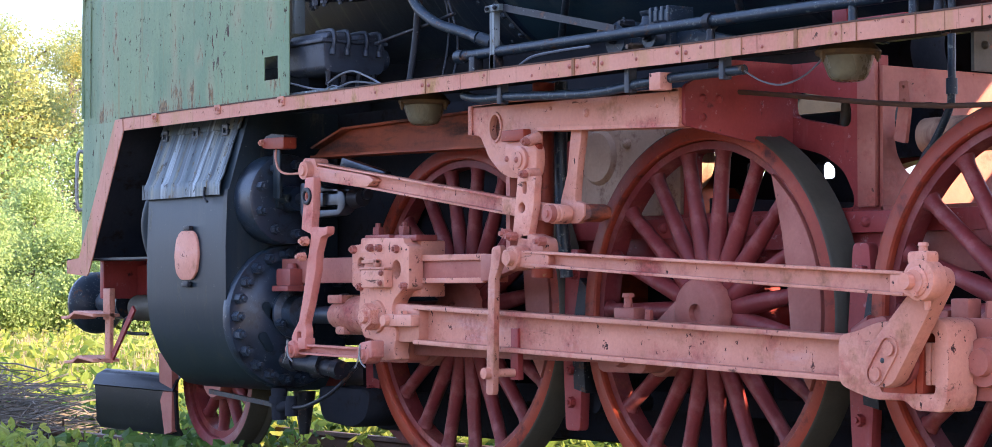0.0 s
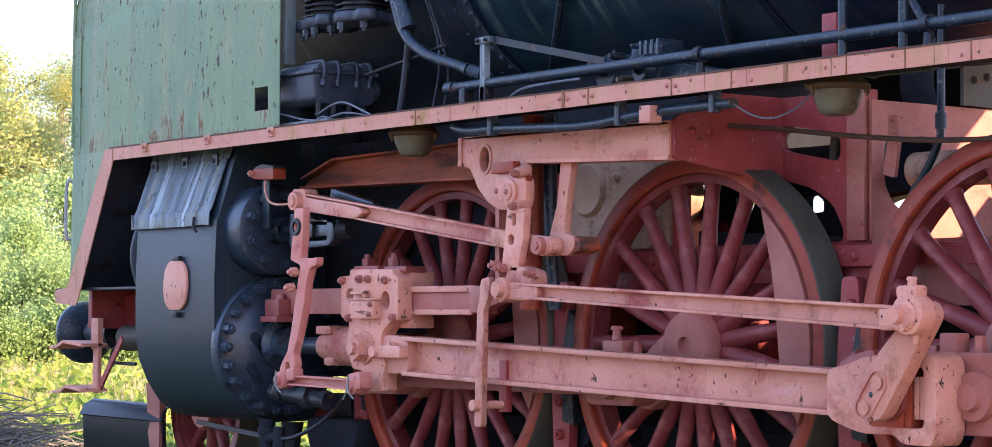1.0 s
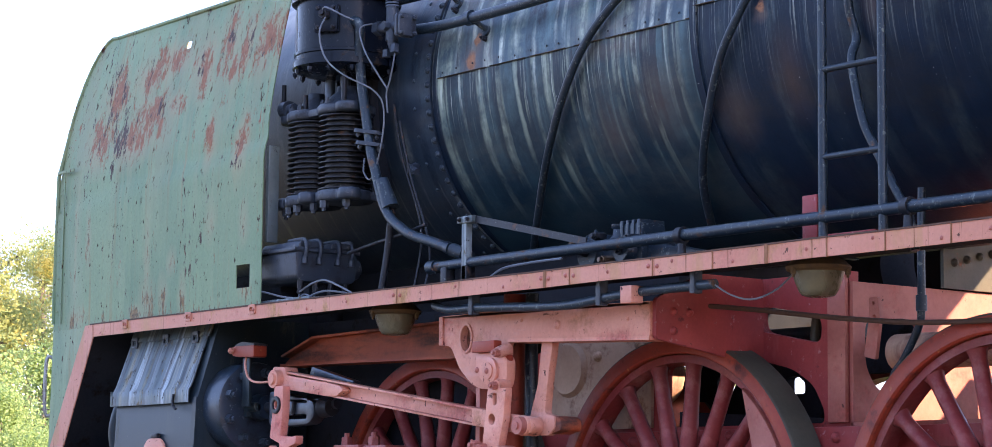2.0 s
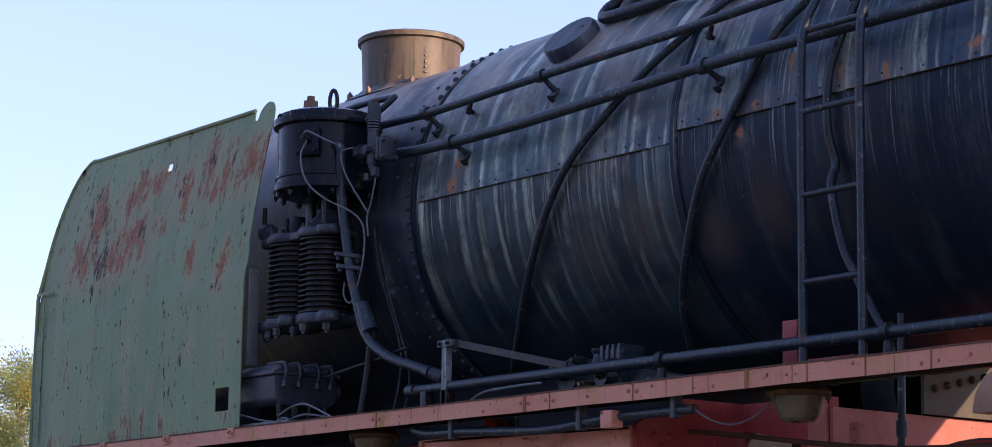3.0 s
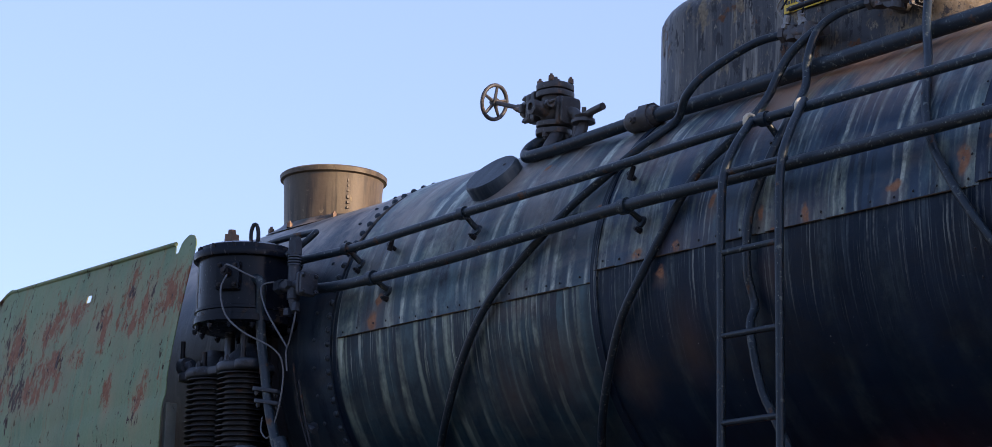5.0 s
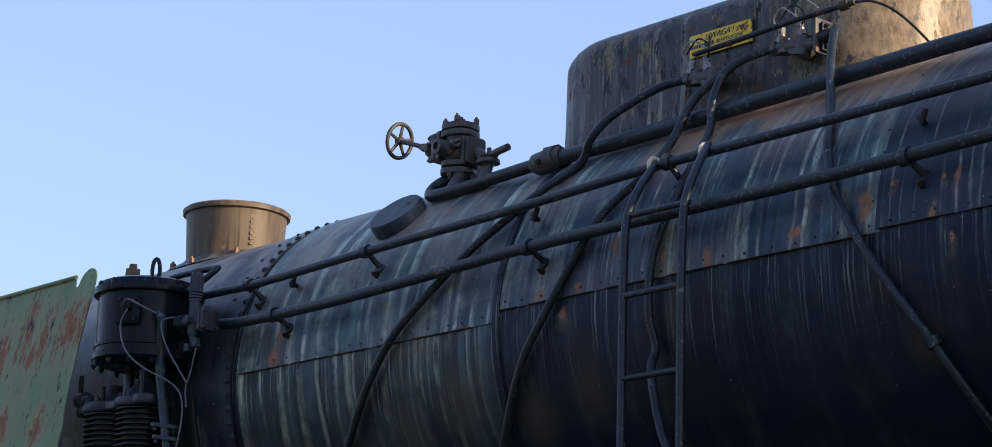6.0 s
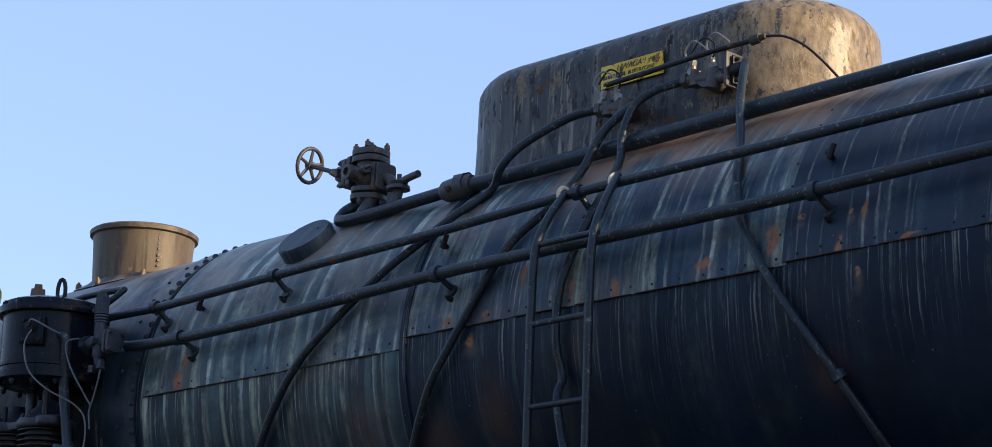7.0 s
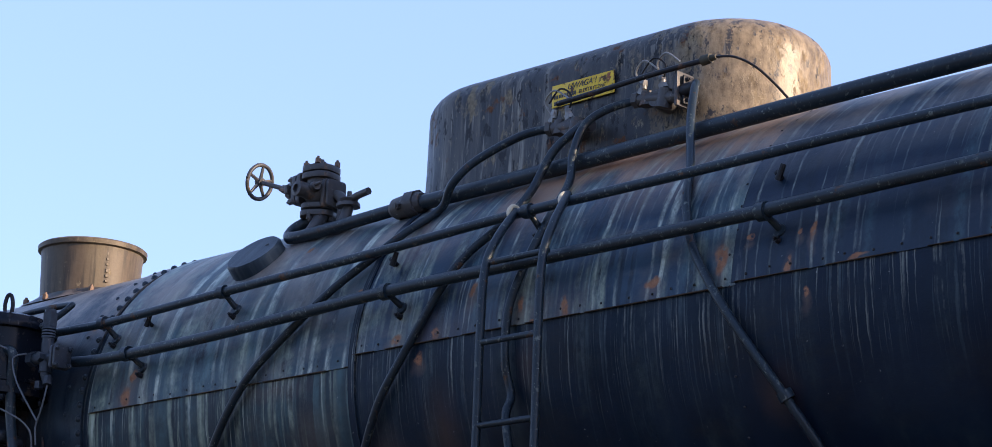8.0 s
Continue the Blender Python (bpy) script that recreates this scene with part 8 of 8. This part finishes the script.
for z, x0 in ((0.86, -5.98), (0.56, -5.93)):
    bm = plate(B(), [(x0, z - 0.02), (x0 + 0.12, z - 0.015), (x0 + 0.2, z + 0.02), (-5.5, z), (-5.5, z + 0.02), (x0 + 0.2, z + 0.04), (x0 + 0.1, z + 0.005), (x0, z)], -1.4, -1.2, bev=0.003)
    part("step_tread", bm, M_PINK, step)
part("step_stay", plate(B(), bar((-5.52, 0.58), (-5.2, 0.92), 0.022, 0.022), -1.255, -1.24), M_FRAME, step)
part("hand_hook", tube(B(), [(-5.35, -1.2, 0.86), (-5.42, -1.2, 0.84), (-5.42, -1.2, 0.76), (-5.1, -1.2, 0.75)], 0.012, 8), M_IRON, step)
bm = plate(B(), [(-5.33, 0.62), (-5.14, 0.62), (-5.14, 0.1), (-5.24, 0.08), (-5.3, 0.3)], -1.0, -0.95)
guard = part("rail_guard_hanger", bm, M_PINKD, loco, "pink-red guard iron hanger")
bm = B()
prof = [(0.45, 0.05), (0.465, 0.0), (0.44, -0.05), (0.37, -0.085), (0.36, -0.065), (0.12, -0.05), (0.07, -0.02)]
rows = [[bm.verts.new((x, -0.92 + d - 0.05 * k, z + 0.01 * k)) for z, d in prof] for k, x in enumerate((-5.12, -5.6, -6.1))]
fs = [bm.faces.new((a[j], b[j], b[j + 1], a[j + 1])) for a, b in zip(rows, rows[1:]) for j in range(6)]
out = bmesh.ops.extrude_face_region(bm, geom=fs)["geom"]
bmesh.ops.translate(bm, verts=[g for g in out if isinstance(g, bmesh.types.BMVert)], vec=(0.0, 0.02, 0.01))
part("snow_guard", bm, M_GUARD, guard, "bent black sheet-iron snow guard")
bm = box(B(), -5.6, -4.6, -1.45, 1.45, 1.235, 1.25)
part("front_floor", bm, M_CYL, loco)

# boiler cradle and the far-side tank, in shade colour behind the gear
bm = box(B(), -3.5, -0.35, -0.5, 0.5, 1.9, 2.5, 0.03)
part("boiler_cradle", bm, M_SHADE, loco)
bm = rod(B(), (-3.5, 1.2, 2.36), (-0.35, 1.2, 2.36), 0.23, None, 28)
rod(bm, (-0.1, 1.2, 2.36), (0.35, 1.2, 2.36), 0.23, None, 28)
part("far_air_tank", bm, M_SHADE, loco)

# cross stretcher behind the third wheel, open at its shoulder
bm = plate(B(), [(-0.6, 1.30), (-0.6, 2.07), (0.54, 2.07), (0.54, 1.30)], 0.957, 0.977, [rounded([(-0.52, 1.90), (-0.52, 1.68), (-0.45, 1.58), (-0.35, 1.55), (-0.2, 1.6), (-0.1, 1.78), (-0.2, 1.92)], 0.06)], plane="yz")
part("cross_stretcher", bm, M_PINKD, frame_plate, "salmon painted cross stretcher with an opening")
part("brake_rigging", plate(B(), bar((-3.2, 0.46), (3.4, 0.42), 0.05, 0.05), -0.36, -0.31), M_SHADE, loco)
part("brake_rigging", plate(B(), bar((-3.2, 0.46), (3.4, 0.42), 0.05, 0.05), 0.31, 0.36), M_SHADE, loco)
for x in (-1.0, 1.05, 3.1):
    part("brake_beam", rod(B(), (x, -0.72, 0.44), (x, 0.72, 0.44), 0.05, None, 12), M_SHADE, loco)
# added boxes, dark behind the spokes, that also keep the sun off them
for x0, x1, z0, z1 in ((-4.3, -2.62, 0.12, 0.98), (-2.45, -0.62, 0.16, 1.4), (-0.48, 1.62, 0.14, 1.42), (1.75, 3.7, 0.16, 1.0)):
    part("brake_pan", box(B(), x0, x1, 0.05, 0.42, z0, z1, 0.05), M_SHADE, loco)
# added dark filler that hides the sunlit far wheel
part("truck_box", box(B(), -3.6, -2.4, -0.5, 0.5, 0.42, 0.95, 0.03), M_SHADE, loco)

part("slot_pipe", rod(B(), (0.1, -0.42, 1.86), (0.9, -0.42, 1.86), 0.035, None, 12), M_CYL, frame_plate)
part("slot_hanger", rod(B(), (0.62, -0.5, 1.75), (0.66, -0.5, 2.05), 0.025, None, 10), M_TREAD, frame_plate)

# throat plate and gusset under the firebox
bm = plate(B(), [(-0.02, 2.075), (-0.02, 2.3), (0.1, 2.36), (0.54, 2.42), (0.54, 2.075)], 0.99, 1.01, plane="yz")
throat = part("throat_plate", bm, M_TREAD, frame_plate, "grimy throat plate below the boiler")
bolts(throat, [(1.011, 0.05 + 0.09 * k, 2.2 + 0.02 * k) for k in range(5)], (1, 0, 0), 0.022, 0.026, M_TREAD, "rivet")
bm = plate(B(), rounded([(1.80, 1.985), (1.82, 2.07), (1.87, 2.14), (1.95, 2.175), (2.3, 2.175), (2.3, 1.985)], 0.02), -0.59, -0.5)
part("firebox_gusset", bm, M_BEIGE, frame_plate)
bolts(frame_plate, [(2.06, FY - 0.003, 1.85)], (0, -1, 0), 0.03, 0.03, M_FRAME, "rivet")
bm = plate(B(), rounded([(1.33, 2.115), (1.36, 2.115), (1.39, 2.0), (1.36, 1.955), (1.33, 1.98)], 0.01), -1.3, -1.285, [disc(1.36, 1.985, 0.012, 10)])
part("hanging_clip", bm, M_IRON, running_board)

# ---- ground, track ----
def earth(name, cols, scale, rough=0.95, bump=0.6):
    return surface(name, cols[0], cols[1], rough, 0.0, scale, patches=[(cols[2], scale * 3, 0.55, 0.75, None, 0.95)], bump=bump, fine=40.0, vary=0.0)


M_GROUND = earth("weedy_ground", ((0.15, 0.135, 0.085), (0.22, 0.195, 0.13), (0.27, 0.235, 0.165)), 0.6)
M_SLEEPER = surface("old_sleeper_wood", (0.07, 0.05, 0.035), (0.12, 0.09, 0.065), 0.85, 0.0, 6.0, patches=[((0.03, 0.025, 0.02), 9.0, 0.6, 0.7, (1, 4, 1), 0.9)])
M_RAILS = surface("rusty_rail", (0.12, 0.055, 0.03), (0.08, 0.04, 0.025), 0.7, 0.4, 8.0)

GZ = -0.32
bm = B()
steps = [-900, -300, -120, -70] + [-50 + 2.0 * k for k in range(36)] + [40, 80, 200, 900]
grid = [[bm.verts.new((x, y, GZ + (0.14 * noise.noise((x * 0.23, y * 0.23, 0)) if abs(x) < 60 and abs(y) < 60 else 0) - (0.0 if abs(y) > 3 else 0.05))) for x in steps] for y in steps]
for a, b in zip(grid, grid[1:]):
    for k in range(len(a) - 1):
        bm.faces.new((a[k], a[k + 1], b[k + 1], b[k]))
ground = tagged(part("ground", bm, M_GROUND, None), "rough weedy ground with dry grass", "ground", kind="structure")


def rail_profile(y):
    return [(y - 0.0335, 0.0), (y - 0.036, -0.03), (y - 0.01, -0.045), (y - 0.01, -0.13), (y - 0.07, -0.15), (y - 0.07, -0.165), (y + 0.07, -0.165), (y + 0.07, -0.15), (y + 0.01, -0.13), (y + 0.01, -0.045), (y + 0.036, -0.03), (y + 0.0335, 0.0)]


for y in (-0.751, 0.751):
    bm = plate(B(), rail_profile(y), -30.0, 30.0, plane="yz")
    tagged(part("track_rail", bm, M_RAILS, None), "rusty steel rail under the locomotive", "rail", "rails of the track")
bm = box(B(), -0.12, 0.12, -1.3, 1.3, -0.325, -0.165, 0.012)
sleeper = tagged(part("sleeper", bm, M_SLEEPER, None, at=pose(-12.0, 0, 0)), "old dark wooden sleeper under the rails", "sleeper", "sleepers of the track")
for k in range(1, 32):
    copy_thing(sleeper, pose(-12.0 + 0.65 * k, 0, 0, 0, 0, random.uniform(-1, 1)))


# ---- plants ----
def leaf_material(name, a, b, dry=None):
    m = bpy.data.materials.new(name)
    m.use_nodes = True
    nt = m.node_tree
    bsdf = nt.nodes["Principled BSDF"]
    geo = nt.nodes.new("ShaderNodeNewGeometry")
    col = blend(nt, ramp(nt, geo.outputs["Random Per Island"], 0.0, 1.0), a, b)
    vec = nt.nodes.new("ShaderNodeTexCoord").outputs["Object"]
    col = blend(nt, ramp(nt, noise_tex(nt, vec, 0.7, 3.0), 0.45, 0.68), col, dry or b)
    nt.links.new(col, bsdf.inputs["Base Color"])
    bsdf.inputs["Roughness"].default_value = 0.55
    trans = nt.nodes.new("ShaderNodeBsdfTranslucent")
    nt.links.new(col, trans.inputs["Color"])
    mix = nt.nodes.new("ShaderNodeMixShader")
    mix.inputs[0].default_value = 0.58
    nt.links.new(bsdf.outputs[0], mix.inputs[1])
    nt.links.new(trans.outputs[0], mix.inputs[2])
    nt.links.new(mix.outputs[0], nt.nodes["Material Output"].inputs["Surface"])
    return m


M_LEAF = leaf_material("birch_leaves", (0.24, 0.32, 0.13), (0.33, 0.37, 0.14), (0.4, 0.36, 0.1))
M_BUSH = leaf_material("bush_leaves", (0.23, 0.34, 0.13), (0.33, 0.43, 0.16), (0.28, 0.38, 0.14))
M_WEED = leaf_material("weed_leaves", (0.13, 0.21, 0.034), (0.26, 0.31, 0.052), (0.35, 0.35, 0.065))
M_VINE = leaf_material("broad_weed_leaves", (0.05, 0.11, 0.025), (0.1, 0.18, 0.04), (0.08, 0.14, 0.03))
M_DRY = leaf_material("dry_grass", (0.36, 0.28, 0.15), (0.46, 0.38, 0.22), (0.3, 0.25, 0.12))
M_BARK = surface("grey_bark", (0.16, 0.14, 0.11), (0.1, 0.085, 0.07), 0.9, 0.0, 5.0)
M_STICK = surface("dead_twigs", (0.17, 0.145, 0.115), (0.085, 0.07, 0.055), 0.9, 0.0, 7.0)
rng = np.random.default_rng(5)


def leaves(name, centres, size, material, parent, label="", long=1.6, tilt=0.9):
    """Many small folded leaves at the given places, in one mesh."""
    n = len(centres)
    c = np.asarray(centres, float)
    a = rng.normal(size=(n, 3)) * (1, 1, tilt)
    a /= np.linalg.norm(a, axis=1)[:, None]
    b = np.cross(a, rng.normal(size=(n, 3)))
    b /= np.linalg.norm(b, axis=1)[:, None]
    s = size * rng.uniform(0.6, 1.3, (n, 1))
    up = np.cross(a, b) * s * 0.22
    v = np.stack([c - a * s * long / 2, c - a * s * long * 0.2 + b * s * 0.5 + up, c + a * s * long * 0.2 + b * s * 0.42 + up, c + a * s * long / 2, c + a * s * long * 0.2 - b * s * 0.42 + up, c - a * s * long * 0.2 - b * s * 0.5 + up], 1).reshape(-1, 3)
    i = np.arange(n) * 6
    f = np.concatenate([np.stack([i, i + 1, i + 2, i + 3], 1), np.stack([i, i + 3, i + 4, i + 5], 1)], 0)
    me = bpy.data.meshes.new(name)
    me.from_pydata(v.tolist(), [], f.tolist())
    me.materials.append(material)
    ob = new(name, me)
    ob.parent = parent
    return tagged(ob, label)


def tree(x, y, height, spread, count, material, label, leaf=0.16, base=0.3, name="tree", group=""):
    top = tagged(new(name), label, name, group)
    top.location = (x, y, GZ)
    bm = B()
    lean_x, lean_y = rng.uniform(-0.04, 0.04, 2) * height
    trunk_top = Vector((lean_x, lean_y, height * 0.85))
    tube(bm, [(0, 0, -0.2), (lean_x * 0.2, lean_y * 0.2, height * 0.35), tuple(trunk_top)], 0.012 * height, 8)
    tips = []
    for k in range(int(10 + height)):
        z = height * rng.uniform(base, 0.85)
        f = z / height
        a = rng.uniform(0, 2 * math.pi)
        r = spread * (0.35 + 0.75 * math.sin(math.pi * min(max((f - base * 0.5) / (1.05 - base * 0.5), 0), 1))) * rng.uniform(0.55, 1.1)
        root = Vector((lean_x * f, lean_y * f, z))
        tip = root + Vector((r * math.cos(a), r * math.sin(a), rng.uniform(0.05, 0.3) * height * 0.5))
        tube(bm, [tuple(root), tuple((root + tip) / 2 + Vector((0, 0, 0.08 * r))), tuple(tip)], 0.0035 * height, 5, 3)
        tips.append((root, tip, r))
    tips.append((trunk_top * 0.85, trunk_top + Vector((0, 0, height * 0.14)), spread * 0.4))
    part("trunk", bm, M_BARK, top)
    pts = []
    each = count // len(tips)
    for root, tip, r in tips:
        t = rng.uniform(0.35, 1.08, each) ** 0.8
        base_p = np.array(root) + np.outer(t, np.array(tip - root))
        clump = rng.normal(size=(each, 3)) * (0.16 * r + 0.12, 0.16 * r + 0.12, 0.1 * r + 0.1)
        pts.append(base_p + clump)
    leaves("crown", np.concatenate(pts), leaf, material, top)
    return top


for k, (x, y, h, sp) in enumerate([(-52, 18.4, 8.9, 2.0), (-55, 22.5, 9.2, 2.5), (-64, 26, 8.4, 3.2), (-46, 20.5, 8.8, 2.5), (-49, 16.2, 8.2, 2.0), (-50, 25, 9.6, 2.8), (-43, 26, 9.2, 2.8), (-40, 32, 9.6, 3.0)]):
    tree(x, y, h, sp, 40000 if k < 3 else 12000, M_LEAF, "slender birch with yellowing autumn leaves", 0.046 if k < 3 else 0.08, 0.2, "tree", "birches behind the meadow")
for k, (x, y, h, sp) in enumerate([(-37.5, 12.9, 3.5, 1.9), (-35.0, 10.6, 2.9, 1.7), (-38.5, 15.0, 3.2, 2.2), (-44, 14.2, 5.0, 2.4), (-34, 13.6, 2.4, 1.6), (-45, 17.6, 5.0, 2.6), (-36, 18.5, 3.4, 2.2), (-33, 22.5, 3.4, 2.2)]):
    tree(x, y, h, sp, 42000 if k in (0, 1, 2, 4) else 16000, M_BUSH, "dense bright green feathery bush at the meadow edge", 0.042 if k in (0, 1, 2, 4) else 0.07, 0.02, "bush", "bushes at the meadow edge")


# unseen trees behind the camera, added for reflections and warm bounced light
M_DARKLEAF = leaf_material("oak_leaves", (0.11, 0.13, 0.045), (0.2, 0.18, 0.06), (0.24, 0.17, 0.055))
for k in range(9):
    tree(-26 + 9.0 * k + rng.uniform(-1, 1), -40 - 3 * (k % 3), rng.uniform(5, 8), 4.6, 2400, M_DARKLEAF, "unseen low autumn tree added across the yard for bounced light", 0.5, 0.08, "tree", "trees across the yard")

def field(n, x0, x1, y0, y1, keep=None):
    p = np.stack([rng.uniform(x0, x1, n), rng.uniform(y0, y1, n)], 1)
    return p if keep is None else p[keep(p)]


def wedge(p):
    """The meadow strip beyond the locomotive's front, as far as the bushes."""
    d = p - (8.5, -8.3)
    a = np.degrees(np.arctan2(d[:, 1], -d[:, 0]))
    return (a > 18) & (a < 48)


spots = field(5200, -36, -6.5, 0.5, 16, wedge)
h = rng.uniform(0.2, 0.75, len(spots)) * (0.6 + 0.5 * np.sin(spots[:, 0] * 0.9 + spots[:, 1]) ** 2)
pts = np.concatenate([np.c_[spots[:, 0] + rng.normal(0, 0.1, len(spots)), spots[:, 1] + rng.normal(0, 0.1, len(spots)), GZ + h * rng.uniform(0.1, 1.0, len(spots))] for _ in range(26)])
tagged(leaves("weeds", pts, 0.075, M_WEED, None), "sunlit yellow-green weeds on the meadow", "weeds", kind="stuff")
spots = field(2600, -30, -14, 2.0, 14, wedge)
blades_v, blades_f = [], []
for x, y in spots.tolist():
    for _ in range(5):
        a, hh = rng.uniform(0, 2 * math.pi), rng.uniform(0.35, 0.75)
        dx, dy = 0.02 * math.cos(a), 0.02 * math.sin(a)
        tx, ty = x + rng.normal(0, 0.16), y + rng.normal(0, 0.16)
        i = len(blades_v)
        blades_v += [(x - dx, y - dy, GZ), (x + dx, y + dy, GZ), (tx, ty, GZ + hh)]
        blades_f.append((i, i + 1, i + 2))
me = bpy.data.meshes.new("dry_grass")
me.from_pydata(blades_v, [], blades_f)
me.materials.append(M_DRY)
tagged(new("dry_grass", me), "pale dry standing grass on the meadow", "grass", kind="stuff")
spots = np.concatenate([field(900, -11.5, -6.4, 0.9, 4.2), field(700, -9, 1.0, 1.4, 5.0), field(120, -12, -6.0, -0.1, 0.6), field(30, -5.5, -3.6, -1.7, -1.2)])
pts = np.concatenate([np.c_[spots[:, 0] + rng.normal(0, 0.09, len(spots)), spots[:, 1] + rng.normal(0, 0.09, len(spots)), GZ + rng.uniform(0.02, 0.42, len(spots))] for _ in range(15)])
tagged(leaves("broad_weeds", pts, 0.075, M_VINE, None, long=1.15), "broad-leaved dark green weeds beside the track", "weeds", kind="stuff")
spots = np.concatenate([field(1500, -9.5, 5.0, 0.95, 6.0), field(90, -8, -3.6, -2.2, -1.0), field(40, -6, 6, -0.6, 0.6)])
pts = np.concatenate([np.c_[spots[:, 0] + rng.normal(0, 0.08, len(spots)), spots[:, 1] + rng.normal(0, 0.08, len(spots)), GZ + rng.uniform(0.02, 0.4, len(spots))] for _ in range(14)])
tagged(leaves("track_weeds", pts, 0.045, M_WEED, None, long=2.0), "bright green weeds growing along the track", "weeds", kind="stuff")

# brush pile of cut twigs beside the track
bm = B()
for k in range(1500):
    x, y = rng.normal(-8.6, 0.9), rng.normal(-0.9, 0.55)
    hgt = 0.74 * math.exp(-((x + 8.6) / 1.5) ** 2 - ((y + 0.9) / 0.9) ** 2)
    z = GZ + 0.02 + rng.uniform(0, 1) * hgt
    a, ln = rng.normal(0.6, 1.0), rng.uniform(0.3, 1.3)
    d = Vector((math.cos(a), math.sin(a), rng.normal(0, 0.12))) * ln / 2
    mid = Vector((x, y, z)) + Vector((rng.normal(0, 0.05), rng.normal(0, 0.05), rng.normal(0, 0.05)))
    tube(bm, [tuple(Vector((x, y, z)) - d), tuple(mid), tuple(Vector((x, y, z)) + d)], rng.uniform(0.0025, 0.008), 4, 3)
tagged(part("brush_pile", bm, M_STICK, None), "heap of dry cut twigs beside the track", "brush pile", kind="stuff")
# young shoots in front of the pile
for x, y, h in ((-6.75, -1.75, 0.55), (-7.3, -1.9, 0.35), (-0.35, -1.45, 0.5), (-0.55, -1.5, 0.42)):
    top = tagged(new("seedling"), "thin green seedling by the track", "weed", "seedlings by the track")
    top.location = (x, y, GZ)
    part("stem", tube(B(), [(0, 0, 0), (0.02, 0.01, h * 0.5), (0.0, 0.02, h)], 0.005, 5), M_BUSH, top)
    pts = np.c_[rng.normal(0, 0.06, 40), rng.normal(0, 0.06, 40), rng.uniform(0.25, 1.05, 40) * h]
    leaves("leaves", pts, 0.045, M_WEED, top, long=3.0)
